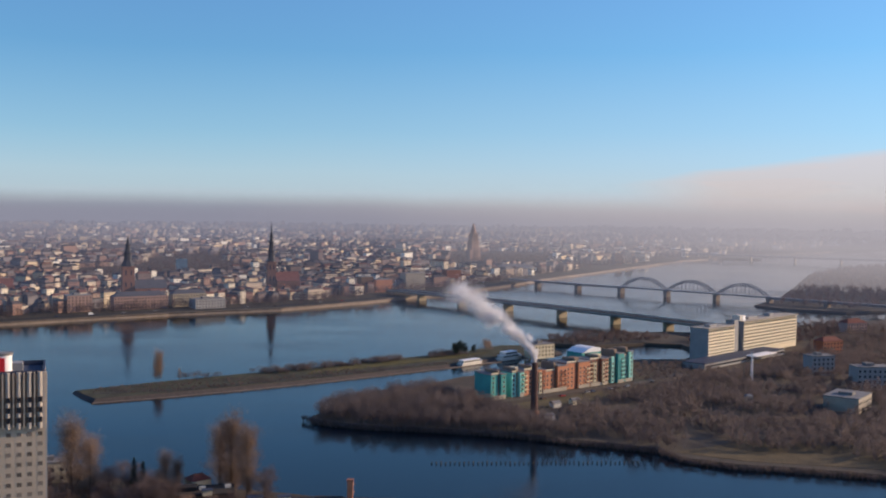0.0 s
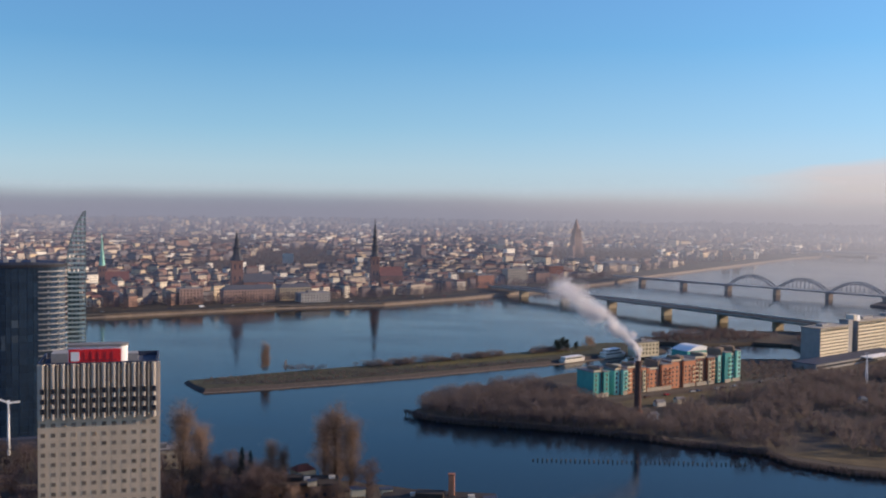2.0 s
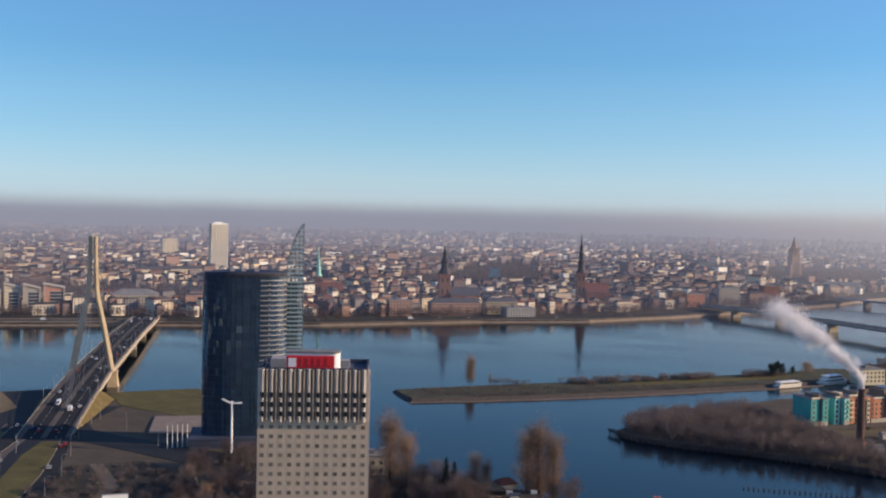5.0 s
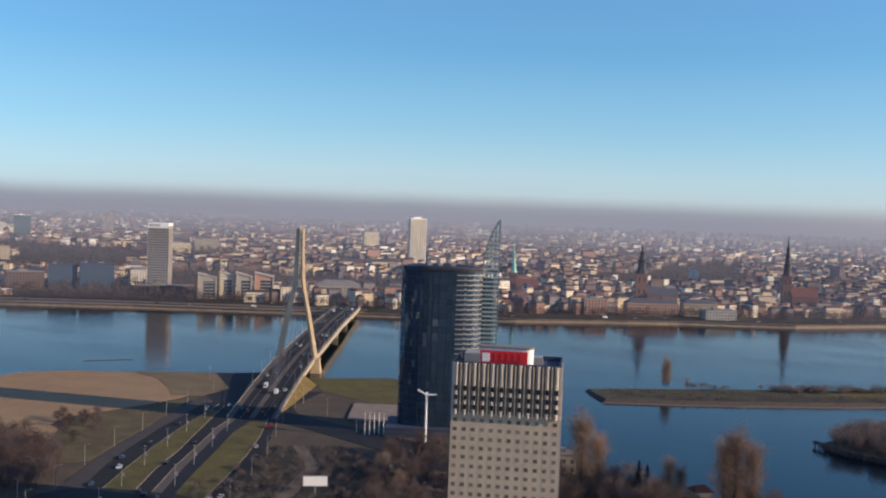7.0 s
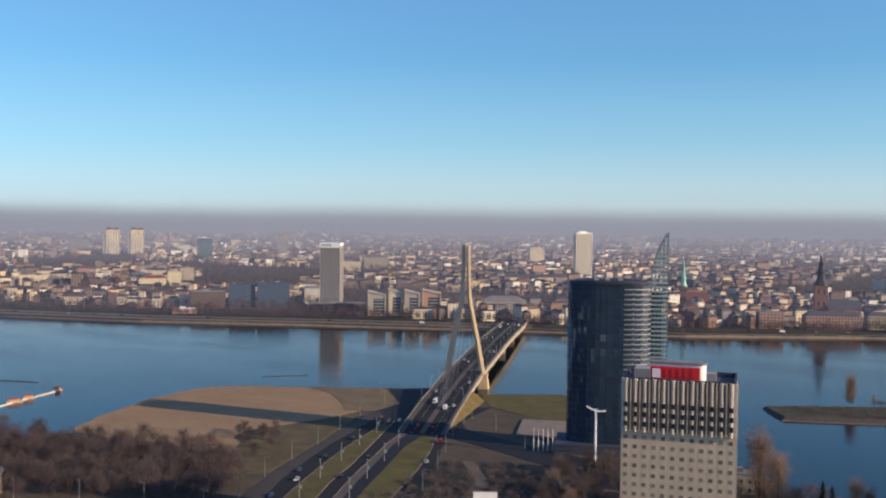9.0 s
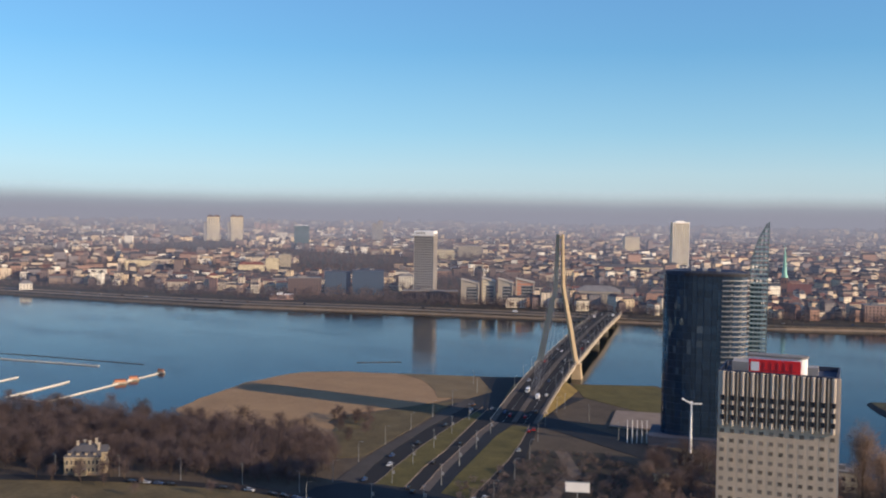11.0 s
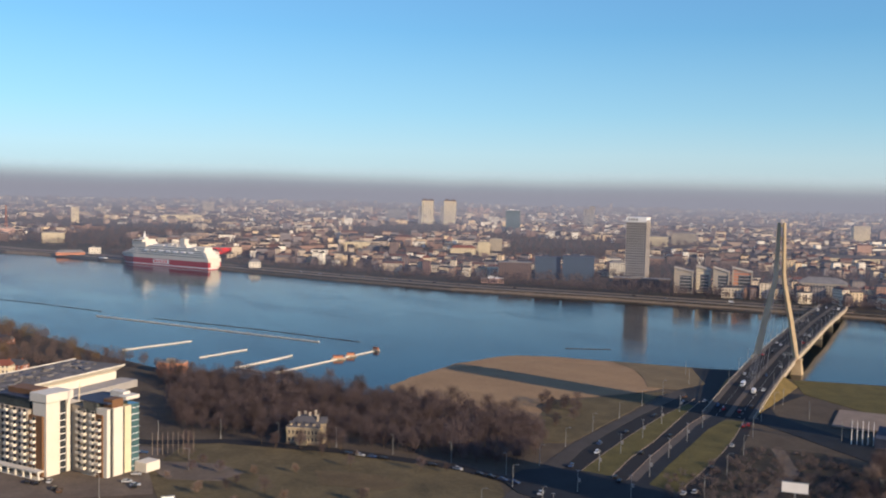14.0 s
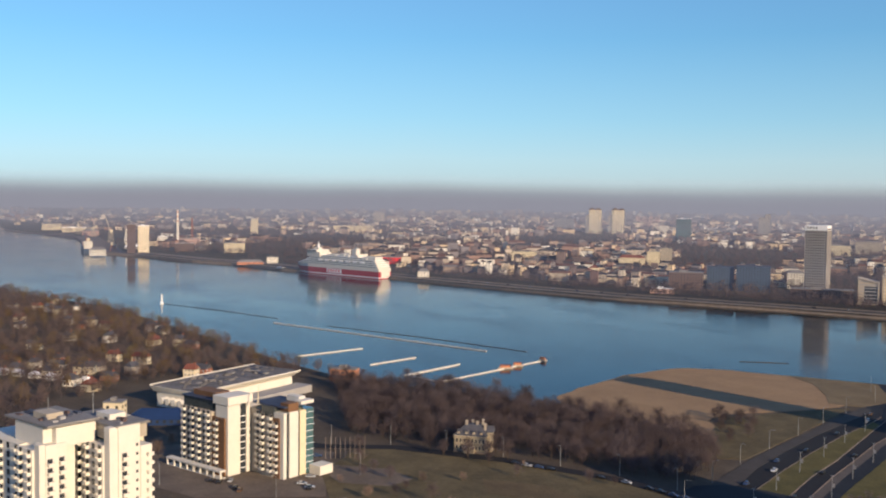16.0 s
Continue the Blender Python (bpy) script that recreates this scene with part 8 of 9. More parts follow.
def along(line, step, first=0.0):
    out, carry = [], first
    for a, b in zip(line, line[1:]):
        a, b = Vector(a), Vector(b)
        n = (b - a).length
        while carry < n:
            p = a + (b - a) * carry / n
            out.append((p.x, p.y, math.degrees(math.atan2((b - a).y, (b - a).x))))
            carry += step
        carry -= n
    return out


lamp, banner = street_lamp(), advert_lamp()
mid1 = [((a[0] + b[0]) / 2, (a[1] + b[1]) / 2) for a, b in zip(R1, R2)]
mid2 = [((a[0] + b[0]) / 2, (a[1] + b[1]) / 2) for a, b in zip(S3, R4)]
spots = [(banner, p) for p in along(mid1[:6], 36, 14)] + [(banner, p) for p in along(mid2[:6], 36, 22)] + [(lamp, p) for p in along([(x - 2, y + 1) for x, y in P0], 38)]
spots += [(lamp, p) for p in along([(x + 3, y) for x, y in R6], 40)] + [(lamp, p) for p in along([(-478, 172), (-461, 206), (-414, 246), (-363, 276), (-318, 288)], 30)]
spots += [(lamp, p) for p in ((-300, 470, 20), (-340, 500, 20), (-372, 520, 40), (-445, 520, 20), (-470, 545, 20), (-420, 165, 10), (-400, 120, 10), (-440, 80, 0))]
for ob, (x, y, a) in spots:
    copy_thing(ob, pose(x, y, 2.6, 0, 0, a - 90))
for s in range(-220, 310, 34):
    for u in (-13.8, 13.8):
        x, y, _ = on_axis(s, u, 0)
        copy_thing(lamp, pose(x, y, deck_z(s) + 0.1, 0, 0, 28 if u < 0 else 208))
for ob in (lamp, banner):
    ob.matrix_basis = pose(*((-296, 262, 2.6) if ob is lamp else (-262, 226, 2.6)))


def car(paint, van=False):
    t = thing("delivery_van" if van else "car", ("white delivery van on the road" if van else "small %s car on the road" % paint.name.split("_")[-1]), "van" if van else "car", pose(0, 0, -100), "vehicles on the roads")
    l, w, h = (6.2, 2.2, 2.7) if van else (4.4, 1.8, 1.45)
    bm = bmesh.new()
    side = [(-l / 2, 0.35), (l / 2, 0.35), (l / 2, 0.85), (l * 0.28, 0.95), (-l / 2, 1.0)] if not van else [(-l / 2, 0.4), (l / 2, 0.4), (l / 2, 1.2), (l * 0.36, 1.3), (l * 0.28, h), (-l / 2, h)]
    v = [[bm.verts.new((x, y, z)) for x, z in side] for y in (-w / 2, w / 2)]
    n = len(side)
    for i in range(n):
        bm.faces.new((v[0][i], v[0][(i + 1) % n], v[1][(i + 1) % n], v[1][i]))
    bm.faces.new(v[0][::-1])
    bm.faces.new(v[1])
    bmesh.ops.recalc_face_normals(bm, faces=bm.faces)
    part("body", bm, paint, t)
    if not van:
        bm = bmesh.new()
        lo = [(-l * 0.46, -w * 0.47), (l * 0.24, -w * 0.47), (l * 0.24, w * 0.47), (-l * 0.46, w * 0.47)]
        hi = [(-l * 0.34, -w * 0.38), (l * 0.06, -w * 0.38), (l * 0.06, w * 0.38), (-l * 0.34, w * 0.38)]
        a = [bm.verts.new((*p, 0.96)) for p in lo]
        b = [bm.verts.new((*p, h - 0.06)) for p in hi]
        for i in range(4):
            bm.faces.new((a[i], a[(i + 1) % 4], b[(i + 1) % 4], b[i]))
        bm.faces.new(b)
        part("window", bm, M_WINDOW, t)
        part("roof", boxes((-l * 0.34, l * 0.06, -w * 0.38, w * 0.38, h - 0.06, h)), paint, t)
    else:
        part("windscreen", boxes((l * 0.3, l * 0.36, -w * 0.44, w * 0.44, 1.4, 2.2)), M_WINDOW, t)
    for x in (-l * 0.3, l * 0.32):
        for y in (-w / 2, w / 2):
            bm = bmesh.new()
            tube(bm, [(x, y - 0.11, 0.33), (x, y + 0.11, 0.33)], [0.33, 0.33], 10)
            part("wheel", bm, M_TYRE, t)
    return t


def traffic():
    rnd = random.Random(17)
    kinds = [car(p) for p in CAR_PAINTS] + [car(CAR_PAINTS[0], True)]
    wts = [2, 6, 7, 2, 3, 1, 1]
    used = set()

    def drop(m, only=None):
        k = rnd.choice(only) if only else rnd.choices(range(7), wts)[0]
        if k not in used:
            used.add(k)
            kinds[k].matrix_basis = m
        else:
            copy_thing(kinds[k], m)

    a = math.degrees(math.atan2(AXIS.y, AXIS.x))
    for u, turn in ((-9.2, 180), (-4.6, 180), (4.6, 0), (9.2, 0)):
        s = -285 + rnd.uniform(0, 15)
        while s < 310:
            x, y, _ = on_axis(s, u, 0)
            slope = math.degrees(math.atan2(deck_z(s + 2) - deck_z(s - 2), 4))
            drop(pose(x, y, deck_z(s) + 0.03, 0, 0, a + turn) @ pose(0, 0, 0, 0, -slope if turn == 0 else slope, 0))
            s += rnd.uniform(24, 90)
    for left, right, turn in ((R0, R1, 180), (R2, R3, 0), (R5, R6, 0)):
        for f in (0.3, 0.7):
            line = [(p[0] + (q[0] - p[0]) * f, p[1] + (q[1] - p[1]) * f) for p, q in zip(left, right)]
            for x, y, b in along(line, 47, rnd.uniform(5, 60)):
                if rnd.random() < 0.6:
                    drop(pose(x, y, 2.68, 0, 0, b + turn))
    for x, y, b in along([(-411, 239), (-364, 269), (-322, 281)], 6.2, 3):
        if rnd.random() < 0.75:
            drop(pose(x + 1.5, y - 2.5, 2.74, 0, 0, b), (2, 2, 4, 1))
    for x, y, b in along([(60, 666), (110, 704), (156, 740), (190, 780)], 6.0, 4):
        if rnd.random() < 0.5:
            drop(pose(x + 1.5, y - 2, 2.62, 0, 0, b))
    for k in range(26):
        x, y = rnd.uniform(-480, -405), rnd.uniform(70, 160)
        if inside(x, y, [(-470, 60), (-415, 90), (-395, 140), (-430, 152)]) or (y > 150 and x < -440):
            drop(pose(x, y, 2.62, 0, 0, rnd.choice((64, 154))))
    for k, m in enumerate((pose(-425, 188, 2.74, 0, 0, 40), pose(-352, 268, 2.74, 0, 0, 30), pose(-405, 100, 2.62, 0, 0, 64), pose(-330, 277, 2.74, 0, 0, 25), pose(-408, 108, 2.62, 0, 0, 64), pose(-412, 116, 2.62, 0, 0, 64), pose(-415, 124, 2.62, 0, 0, 64))):
        if k not in used:
            kinds[k].matrix_basis = m
            used.add(k)
    for x, y, b in along(offset_line(FRONT, 24), 38, 10):
        if rnd.random() < 0.6 and -1300 < x < 50:
            drop(pose(x, y, 4.17, 0, 0, b))


traffic()

# sunlit dormers on the workshop roofs
for x, y, w, d, h, z in ((-75, 411, 6, 4, 3.0, 6.6), (-63, 414, 5, 3.5, 2.6, 6.6), (-19, 408, 5, 3.5, 2.4, 6.4), (-95, 417, 4, 3, 2.2, 8.6)):
    t = thing("roof_dormer", "cream dormer box on the dark workshop roof", "dormer", pose(x, y, z, 0, 0, 20), "workshop dormers")
    part("wall", boxes((0, w, 0, d, 0, h)), M_CREAM, t)
    part("roof", boxes((-0.3, w + 0.3, -0.3, d + 0.3, h, h + 0.3)), M_ROOFBLUE, t)

# ---- trees ----
def tree_kit(seed, h, spread, start, twigs, twig_len, twig_w, mat_twig, name, label, narrow=False):
    """A bare winter tree: tapered trunk, limbs, and a crown of many fine twigs."""
    rnd = random.Random(seed)
    t = thing(name, label, "tree", pose(0, 0, -100), "bare trees on the near bank")
    bm = bmesh.new()
    lean = Vector((rnd.uniform(-0.03, 0.03), rnd.uniform(-0.03, 0.03), 1))
    tube(bm, [lean * z for z in (0, h * 0.3, h * 0.6, h * 0.92)], [h * 0.02, h * 0.014, h * 0.008, 0.03], 6)
    tips = []
    n = 11
    for k in range(n):
        z = h * (start + (0.85 - start) * k / n)
        a = k * 2.4 + rnd.uniform(-0.4, 0.4)
        r = spread * (1 - 0.55 * k / n) * rnd.uniform(0.75, 1.1)
        up = h * (0.32 if narrow else 0.2) * rnd.uniform(0.7, 1.2)
        p0 = lean * z
        p1 = p0 + Vector((math.cos(a) * r * 0.55, math.sin(a) * r * 0.55, up * 0.45))
        p2 = p0 + Vector((math.cos(a) * r, math.sin(a) * r, up))
        limb = bmesh.new() if narrow else bm
        tube(limb, [p0, p1, p2], [h * 0.006, h * 0.004, 0.03], 4, cap=False)
        if narrow:
            part("limb", limb, M_BARK, t)
        tips += [(p0 + p1) / 2, p1, (p1 + p2) / 2, p2, p2]
    tips += [lean * (h * f) for f in (0.7, 0.8, 0.9)]
    if narrow:
        tips += [lean * (h * (start + (0.94 - start) * k / 30)) for k in range(31)]
    part("trunk", bm, M_BARK, t)
    verts, faces = [], []
    for k in range(twigs):
        c = rnd.choice(tips) + Vector((rnd.gauss(0, 1), rnd.gauss(0, 1), rnd.gauss(0, 0.8))) * spread * (0.33 if narrow else 0.2)
        d = Vector((c.x * 0.25 + rnd.gauss(0, 0.6), c.y * 0.25 + rnd.gauss(0, 0.6), rnd.uniform(0.2, 1.2))).normalized() * twig_len * rnd.uniform(0.6, 1.3)
        s = d.cross(Vector((rnd.gauss(0, 1), rnd.gauss(0, 1), rnd.gauss(0, 1)))).normalized() * twig_w
        i = len(verts)
        verts += [c - s, c + s, c + d]
        faces.append((i, i + 1, i + 2))
    me = bpy.data.meshes.new("crown")
    me.from_pydata(verts, [], faces)
    me.materials.append(mat_twig)
    child("crown", me, t)
    return t


def conifer(seed, h):
    rnd = random.Random(seed)
    t = thing("conifer", "dark green spruce by the shore", "tree", pose(0, 0, -100))
    bm = bmesh.new()
    tube(bm, [(0, 0, 0), (0, 0, h * 0.95)], [h * 0.02, 0.04], 6)
    part("trunk", bm, M_BARK, t)
    verts, faces = [], []
    for k in range(900):
        f = rnd.random() ** 0.7
        z = h * (1 - f * 0.92)
        r = h * 0.17 * f * rnd.uniform(0.3, 1.0)
        a = rnd.uniform(0, 6.28)
        c = Vector((math.cos(a) * r, math.sin(a) * r, z))
        d = Vector((math.cos(a), math.sin(a), -0.35)) * rnd.uniform(0.5, 1.1)
        s = Vector((-math.sin(a), math.cos(a), rnd.uniform(-0.3, 0.3))) * 0.22
        i = len(verts)
        verts += [c - s, c + s, c + d]
        faces.append((i, i + 1, i + 2))
    me = bpy.data.meshes.new("crown")
    me.from_pydata(verts, [], faces)
    me.materials.append(M_CONIFER)
    child("crown", me, t)
    return t


TREES = [tree_kit(k, h, s, st, 1500, 1.5, 0.052, m, "bare_tree", lab, nar) for k, (h, s, st, m, lab, nar) in enumerate((
    (13, 5.0, 0.28, M_TWIG, "bare brown broadleaf tree with a wide crown", False), (15, 4.6, 0.3, M_TWIG, "bare brown broadleaf tree with a tall crown", False),
    (11, 4.6, 0.22, M_TWIG, "bare low brown tree with dense twigs", False), (10, 4.2, 0.2, M_RUST, "russet bare tree with dense twigs", False)))]
POPLAR = tree_kit(9, 34, 5.6, 0.1, 8000, 2.0, 0.065, M_RUST, "poplar", "tall bare russet poplar on the shore", True)
SMALLPOPLAR = tree_kit(12, 19, 3.0, 0.1, 1900, 1.5, 0.065, M_RUST, "poplar", "slim bare poplar on the river dam", True)
SPRUCE = conifer(4, 15)
PINE = tree_kit(15, 12, 3.4, 0.15, 2600, 1.0, 0.1, M_CONIFER, "pine", "dark green round-crowned pine on the dam")


def plant(ob, x, y, scale, z=2.4, used=set()):
    m = pose(x, y, z, 0, 0, (x * 37 + y * 91) % 360) @ Matrix.Scale(scale, 4)
    if ob.name not in used:
        used.add(ob.name)
        ob.matrix_basis = m
    else:
        made = copy_thing(ob, m)
        made.scale = (scale, scale, scale)


def scatter(poly, n, seed, gap, scale=(0.8, 1.2), avoid=()):
    rnd = random.Random(seed)
    xs, ys = [p[0] for p in poly], [p[1] for p in poly]
    out = []
    tries = 0
    while len(out) < n and tries < n * 40:
        tries += 1
        x, y = rnd.uniform(min(xs), max(xs)), rnd.uniform(min(ys), max(ys))
        if inside(x, y, poly) and all((x - a) ** 2 + (y - b) ** 2 > gap * gap for a, b, _ in out) and all((x - a) ** 2 + (y - b) ** 2 > r * r for a, b, r in avoid):
            out.append((x, y, rnd.uniform(*scale)))
    return out


CLEAR = [(-438, 236, 14), (-428, 222, 10), (-165, 330, 22), (-150, 335, 22), (-135, 342, 22), (-95, 428, 17), (-40, 428, 20), (-172, 460, 9), (-251, 361, 7), (-237, 408, 6), (-590, 160, 55), (-640, 240, 14), (-445, 120, 34), (-262, 474, 9)]
BELT = [(-640, 228), (-608, 262), (-576, 290), (-522, 314), (-505, 322), (-465, 340), (-430, 346), (-395, 347), (-370, 328), (-350, 301), (-350, 286), (-377, 274), (-415, 252), (-440, 238), (-464, 212), (-486, 190), (-505, 190), (-560, 208)]
rnd = random.Random(77)
for x, y, s in scatter(BELT, 105, 1, 6.0, (0.65, 1.0), CLEAR):
    plant(TREES[rnd.choice((0, 0, 1, 1, 2))], x, y, s)
SHORE = [(-190, 470), (-122, 456), (-64, 441), (-66, 412), (-110, 402), (-178, 400), (-205, 440)]
for x, y, s in scatter(SHORE, 46, 2, 6.0, (0.7, 1.1), CLEAR):
    plant(TREES[rnd.choice((0, 1, 2, 3))], x, y, s)
FOOT = [(-262, 440), (-200, 480), (-170, 440), (-168, 350), (-196, 320), (-232, 352), (-240, 396)]
for x, y, s in scatter(FOOT, 55, 3, 6.0, (0.7, 1.05), CLEAR):
    plant(TREES[rnd.choice((0, 2, 2, 3))], x, y, s)
ROADSIDE = [(-452, 395), (-420, 372), (-400, 352), (-392, 372), (-420, 405), (-446, 420)]
for x, y, s in scatter(ROADSIDE, 14, 4, 6.0, (0.4, 0.7), CLEAR):
    plant(TREES[2], x, y, s)
YARDLAWN = [(-470, 186), (-413, 236), (-350, 268), (-300, 250), (-325, 185), (-390, 142), (-430, 150)]
for x, y, s in scatter(YARDLAWN, 22, 14, 9.0, (0.25, 0.6)):
    plant(TREES[rnd.choice((0, 2, 3))], x, y, s)
for x, y, s in ((-424, 222, 0.6), (-419, 230, 0.7), (-433, 213, 0.55), (-416, 239, 0.75), (-446, 212, 0.8), (-411, 226, 0.4), (-438, 216, 0.5), (-429, 224, 0.65), (-422, 236, 0.8)):
    plant(TREES[rnd.choice((0, 1))], x, y, s)
LAWN = [(-520, 60), (-480, 60), (-470, 85), (-510, 100)]
for x, y, s in scatter(LAWN, 10, 6, 6.0, (0.5, 0.8), CLEAR):
    plant(TREES[3], x, y, s)
for x, y, s in ((-114, 430, 0.62), (-110, 434, 0.5), (-88, 441, 1.0), (-80, 436, 0.9), (-94, 446, 0.85), (-152, 424, 1.05), (-146, 430, 0.8)):
    plant(POPLAR, x, y, s)
for x, y, s in ((-128, 432, 1.25), (-125, 435, 1.1)):
    plant(SPRUCE, x, y, s)
for x, y, s in ((-201, 738, 1.05), (-199.6, 739.2, 0.9), (-202.4, 737.0, 0.8), (-186, 741, 0.4)):
    plant(SMALLPOPLAR, x, y, s, 2.2)
for x, y, s in ((19, 874, 0.9), (23, 878, 1.0), (27, 883, 0.85), (36, 892, 0.6)):
    plant(PINE, x, y, s, 2.2)
for x, y, s in ((47, 897, 1.1), (50, 901, 0.9)):
    plant(TREES[3], x, y, s, 2.2)


def jitter(poly, step, seed, avoid=()):
    """Loose rows of spots inside an outline, about a step apart."""
    g = random.Random(seed)
    xs, ys = [p[0] for p in poly], [p[1] for p in poly]
    out = []
    y = min(ys)
    while y < max(ys):
        x = min(xs)
        while x < max(xs):
            px, py = x + g.uniform(-0.5, 0.5) * step, y + g.uniform(-0.5, 0.5) * step
            if inside(px, py, poly) and all((px - a) ** 2 + (py - b) ** 2 > r * r for a, b, r in avoid):
                out.append((px, py))
            x += step
        y += step
    return out


def woods(name, label, spots, h0, h1, twigs, tw, tl, material, base, seed, wide=1.0):
    """Many bare trees too far off to count: trunks and loose twig clumps."""
    g = np.random.default_rng(seed)
    spots = np.array(spots)
    n = len(spots)
    h = g.uniform(h0, h1, n)
    r = h * g.uniform(0.26, 0.38, n) * wide
    u = g.normal(size=(n, twigs, 3))
    u /= np.linalg.norm(u, axis=2, keepdims=True)
    u *= g.random((n, twigs, 1)) ** 0.4
    c = np.empty((n, twigs, 3))
    c[..., :2] = spots[:, None, :] + u[..., :2] * r[:, None, None]
    base = base + np.array([far_rise(x, y) - 4.0 for x, y in spots])
    c[..., 2] = base[:, None] + h[:, None] * (0.58 + 0.40 * u[..., 2])
    d = g.normal(size=(n, twigs, 3)) * 0.6
    d[..., 2] = np.abs(d[..., 2]) + 0.3
    d *= tl / np.linalg.norm(d, axis=2, keepdims=True)
    s = np.cross(d, g.normal(size=(n, twigs, 3)))
    s *= tw / np.linalg.norm(s, axis=2, keepdims=True)
    verts = np.stack([c - s, c + s, c + d], axis=2).reshape(-1, 3)
    trunk = np.empty((n, 3, 3))
    trunk[:, 0] = np.c_[spots[:, 0] - 0.16, spots[:, 1] - 0.1, base - 0.5]
    trunk[:, 1] = np.c_[spots[:, 0] + 0.16, spots[:, 1] + 0.1, base - 0.5]
    trunk[:, 2] = np.c_[spots[:, 0], spots[:, 1], base + h * 0.75]
    verts = np.concatenate([verts, trunk.reshape(-1, 3)])
    me = bpy.data.meshes.new(name)
    k = len(verts) // 3
    me.vertices.add(len(verts))
    me.vertices.foreach_set("co", verts.ravel())
    me.loops.add(len(verts))
    me.loops.foreach_set("vertex_index", np.arange(len(verts), dtype=np.int32))
    me.polygons.add(k)
    me.polygons.foreach_set("loop_start", np.arange(0, len(verts), 3, dtype=np.int32))
    me.update(calc_edges=True)
    me.materials.append(material)
    return tagged(new(name, me), label, "woods", kind="stuff")


HOUSE_CLEAR = [(x + 2, y - 2, 5.5) for x, y in ISLE_LOTS] + [(x, y, 6.5) for x, y in ((-1157, 84), (-1120, 96), (-995, 118), (-960, 128), (-934, 165), (-840, 170), (-820, 175), (-769, 53), (-750, 40), (-668, 79), (-720, 113), (-694, 148))]
ISLE = [(-1415, 45), (-1262, 100), (-1150, 146), (-916, 190), (-819, 206), (-739, 216), (-650, 240), (-660, 215), (-700, 160), (-672, 100), (-620, 60), (-600, 10), (-640, -60), (-1500, -120)]
woods("island_woods", "bare brown woods with cottages on the river island", [p[:2] for p in scatter(ISLE, 1700, 31, 4.0, avoid=HOUSE_CLEAR)], 7, 14, 190, 0.11, 1.7, M_TWIGISLE, 2.5, 1)
woods("island_rust_trees", "russet and olive bare trees among the island cottages", [p[:2] for p in scatter(ISLE, 260, 61, 9.0, avoid=HOUSE_CLEAR)], 9, 15, 300, 0.11, 1.6, M_RUSTWOOD, 2.5, 21)
BRUSH = [(-73, 606), (-42, 588), (43, 571), (76, 556), (60, 604), (40, 640), (26, 660), (0, 705), (-25, 684), (-62, 644)]
woods("shore_brush", "dense bare brown brush on the peninsula tip", [p[:2] for p in scatter(BRUSH, 620, 32, 2.4)], 6, 12, 150, 0.11, 1.5, M_SCRUB, 2.5, 2)
SCRUB = [(70, 558), (104, 542), (122, 535), (140, 530), (170, 532), (215, 515), (235, 492), (300, 462), (420, 440), (640, 430), (760, 800), (720, 1100), (620, 1160), (480, 1120), (400, 1000), (360, 940), (300, 860), (240, 790), (205, 772), (176, 727), (130, 688), (74, 638), (74, 600)]
woods("peninsula_scrub", "brown scrub and bare trees on the peninsula", [p for p in jitter(SCRUB, 5.0, 33, [(270, 655, 22), (364, 915, 18), (304, 790, 13), (319, 730, 15), (206, 652, 6), (450, 1078, 16), (56, 616, 13), (48, 632, 12), (72, 606, 11), (81, 646, 12), (95, 657, 12), (86, 634, 9), (62.7, 618, 5), (104, 668, 12)]) if (p[1] < 900 or (p[0] * 7.3 + p[1] * 3.1) % 1 < 0.6) and noise.noise((p[0] * 0.03, p[1] * 0.03, 1.0)) > -0.16], 4, 11, 74, 0.15, 1.8, M_SCRUB, 2.5, 3)
woods("river_island_woods", "bare woods on the low river island", [p[:2] for p in scatter([(465, 1375), (535, 1312), (620, 1332), (1080, 1600), (1600, 2200), (1079, 2420), (917, 2263), (795, 2086), (622, 1706), (526, 1481)], 2300, 34, 7.0)], 9, 15, 60, 0.3, 2.4, M_TWIGWOOD, 2.5, 4)
woods("town_trees", "bare street and park trees of the far town", TOWN_TREES, 9, 16, 28, 0.44, 2.5, M_TWIGWOOD, 4.0, 5)
rnd = random.Random(41)
quay = []
for d in (16, 36, 43, 50, 58, 66):
    for x, y, _ in along(offset_line(FRONT, d), 9, 3):
        if noise.noise((x * 0.01, y * 0.01, d)) > (-0.3 if d > 40 else 0.2) and (x > -640 or d > 45) and not (x > -560 and d > 50) and x > -1720:
            quay.append((x + rnd.uniform(-3, 3), y + rnd.uniform(-3, 3)))
woods("embankment_trees", "rows of bare trees along the far embankment", quay, 8, 13, 60, 0.24, 2.0, M_TWIGWOOD, 4.0, 6)
woods("belt_undergrowth", "dense bare brown undergrowth of the tree belt", [p[:2] for p in scatter(BELT, 760, 37, 2.8, avoid=CLEAR)], 6, 13, 260, 0.075, 1.5, M_TWIGWOOD, 2.4, 8)
woods("shore_undergrowth", "bare brown undergrowth on the near shore", [p[:2] for p in scatter(SHORE, 110, 38, 3.0, avoid=CLEAR) + scatter(FOOT, 160, 39, 3.0, avoid=CLEAR)], 4, 9, 150, 0.1, 1.3, M_TWIGWOOD, 2.4, 9)
woods("yard_trees", "bare yard trees between the apartment blocks", [p[:2] for p in scatter([(-640, 40), (-560, 60), (-500, 60), (-470, 40), (-440, 20), (-640, -40)], 130, 36, 5.0)], 8, 13, 110, 0.14, 1.6, M_TWIGWOOD, 2.5, 7)
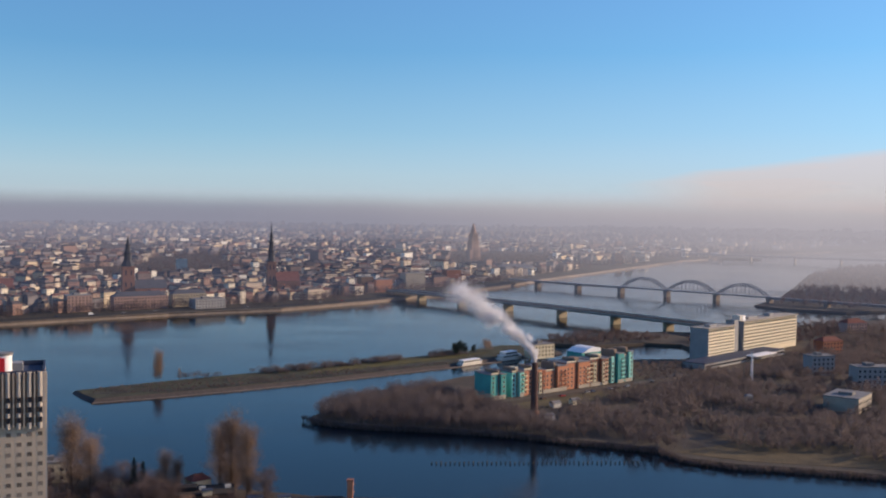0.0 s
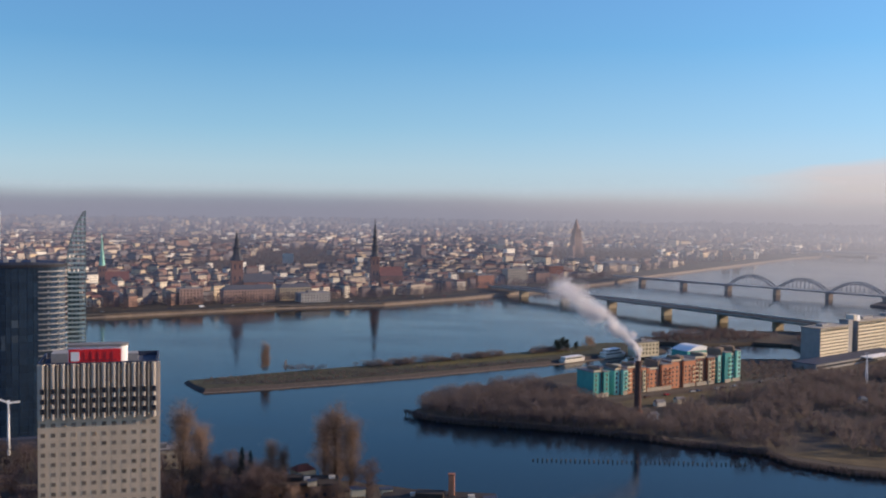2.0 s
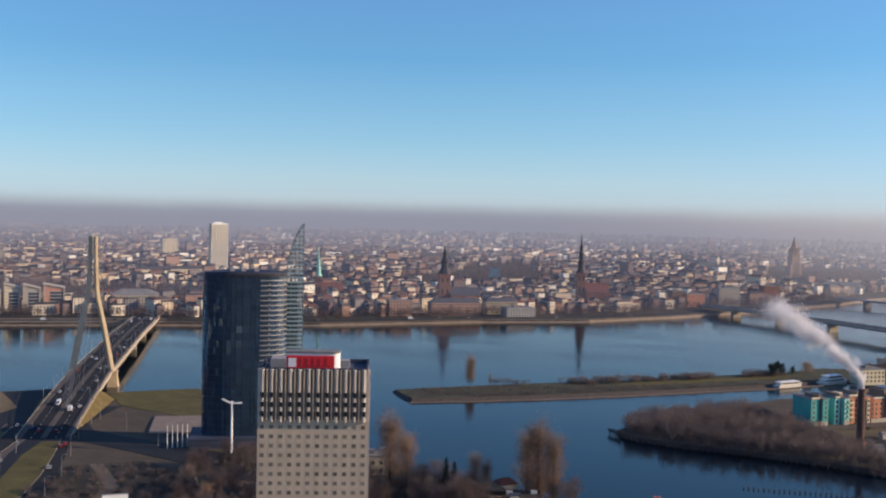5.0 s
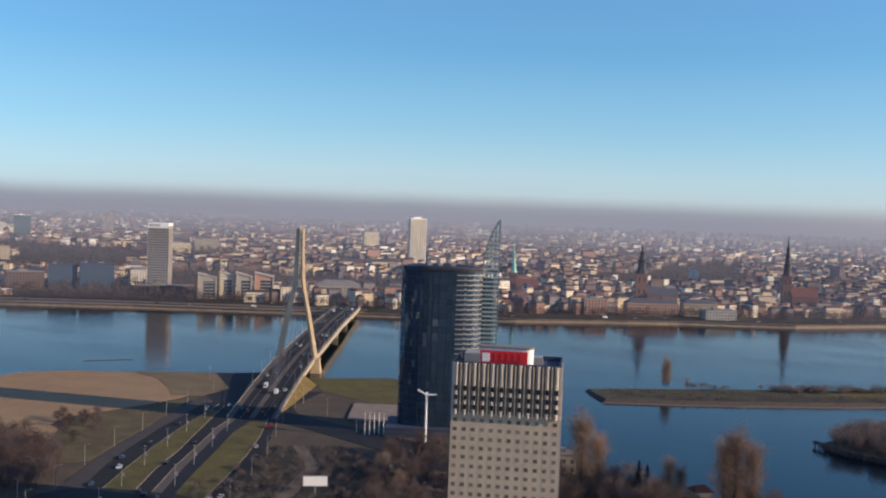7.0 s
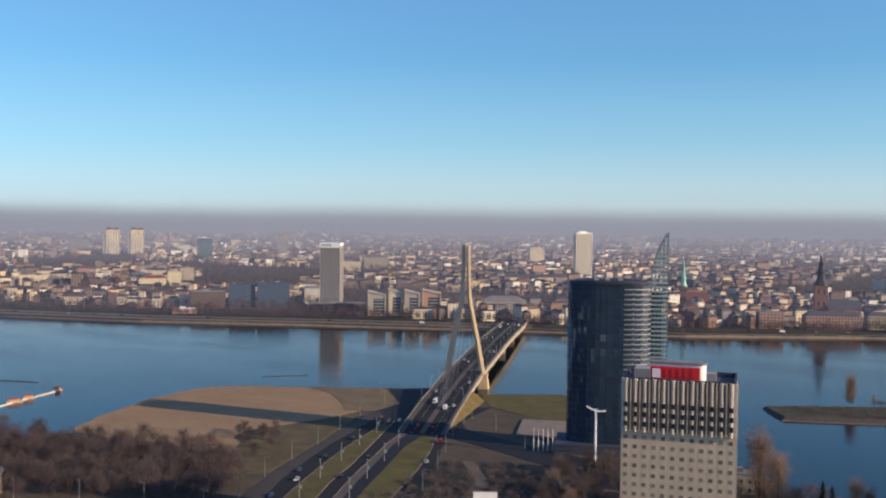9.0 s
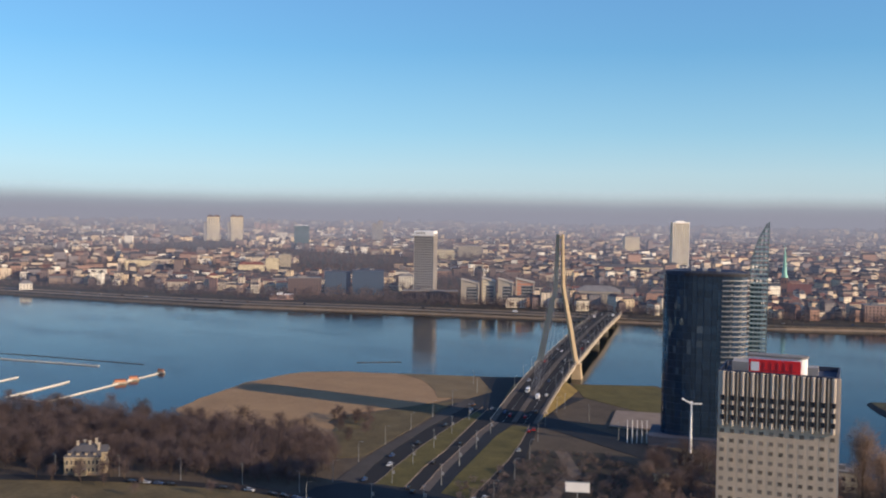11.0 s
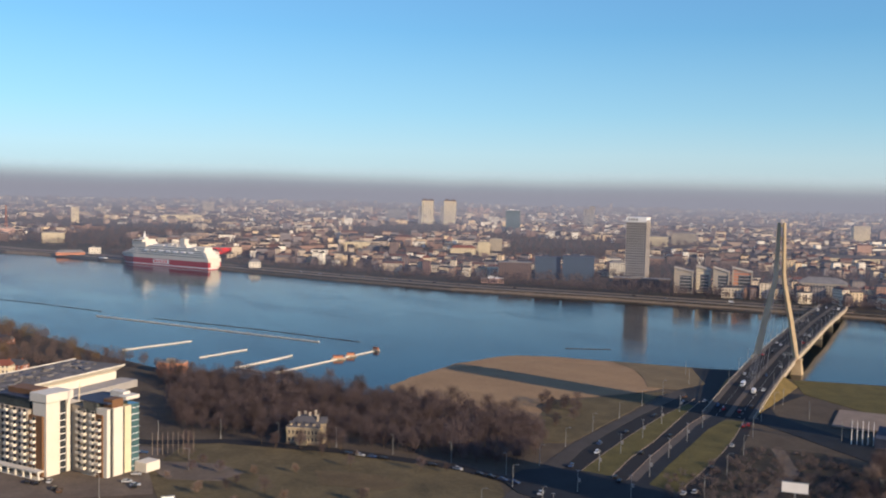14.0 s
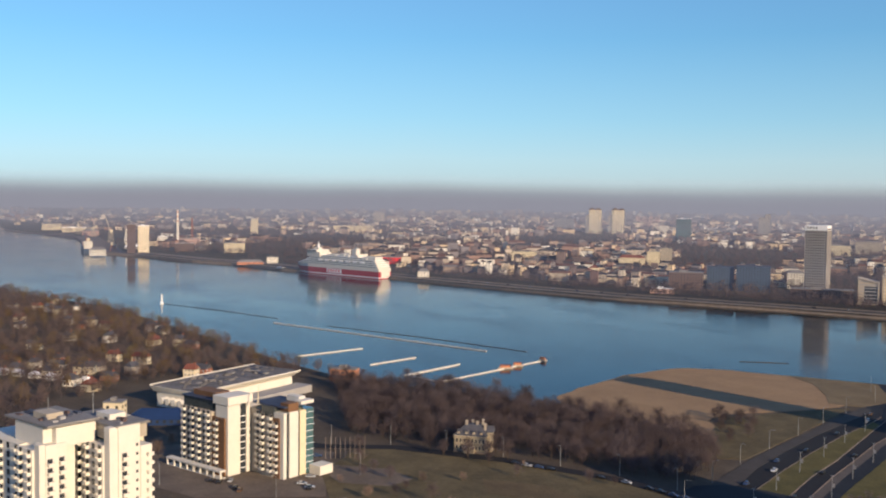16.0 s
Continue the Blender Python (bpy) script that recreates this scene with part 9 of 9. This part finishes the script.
DAMTOP = [(-195, 734), (-150, 764), (-94, 803), (-32, 853), (17, 892), (30, 880), (-29, 838), (-90, 790), (-146, 752)]
dam = [p[:2] for p in scatter(DAMTOP, 300, 51, 1.6) if noise.noise((p[0] * 0.035, p[1] * 0.035, 4.0)) > -0.1]
woods("dam_bushes", "low brown bushes along the river dam", dam, 2.0, 6.5, 160, 0.08, 1.2, M_SCRUB, 1.6, 10, 2.0)
woods("dam_tip_scrub", "thin brown scrub on the open end of the dam", [p[:2] for p in scatter([(-236, 684), (-190, 690), (-120, 735), (-40, 795), (-44, 806), (-130, 752), (-196, 722), (-230, 700)], 150, 57, 2.5)], 0.8, 2.4, 50, 0.08, 0.9, M_SCRUB, 1.8, 15, 2.2)
woods("dam_reeds", "short dry reeds on the edge of the dam", [p[:2] for p in scatter([(-236, 680), (-184, 684), (-89, 747), (-29, 794), (16, 828), (12, 834), (-32, 800), (-92, 755), (-188, 692)], 160, 52, 1.5)], 1.0, 2.2, 40, 0.07, 0.8, M_TWIGWOOD, 2.1, 11)
BANK = [(-78, 608), (-72, 598), (-58, 589), (-40, 583), (-2, 577), (43, 566), (73, 551), (102, 539), (120, 531), (129, 512), (152, 498), (178, 493), (220, 480), (320, 449), (420, 417)]
rnd = random.Random(63)
woods("bank_bushes", "low bare bushes and reeds down the bank of the inlet", [(x + rnd.uniform(-1.6, 1.6), y + rnd.uniform(0.0, 3.5)) for x, y, _ in along(BANK, 0.9, 0.5)], 1.2, 4.2, 70, 0.08, 0.9, M_SCRUB, 0.6, 24, 1.8)
FIELD = [(-300, 335), (-264, 306), (-222, 358), (-236, 415), (-286, 432), (-312, 418)]
woods("yard_brush", "low brown brush on bare ground beside the slip road", [p[:2] for p in scatter(FIELD, 240, 53, 2.6, avoid=CLEAR)], 1.2, 4.6, 110, 0.08, 1.0, M_SCRUB, 2.0, 12, 1.7)
QUAYLAND = [(96, 962), (150, 948), (204, 970), (232, 990), (186, 1050), (120, 1000)]
woods("quay_bushes", "bare bushes on the spit beside the stone bridge", [p[:2] for p in scatter(QUAYLAND, 130, 54, 4.0)] + [p[:2] for p in scatter([(245, 975), (290, 1060), (380, 1110), (480, 1175), (470, 1120), (390, 1010), (330, 950), (280, 930)], 420, 55, 4.0)], 3, 9, 90, 0.16, 1.8, M_TWIGWOOD, 2.3, 13)
woods("harbour_scrub", "low brown scrub between the flats and the hotel", [p[:2] for p in scatter([(160, 752), (196, 776), (236, 812), (222, 850), (178, 842), (128, 806), (96, 770)], 190, 58, 4.0)], 1.5, 5, 90, 0.12, 1.3, M_SCRUB, 2.2, 16, 1.6)
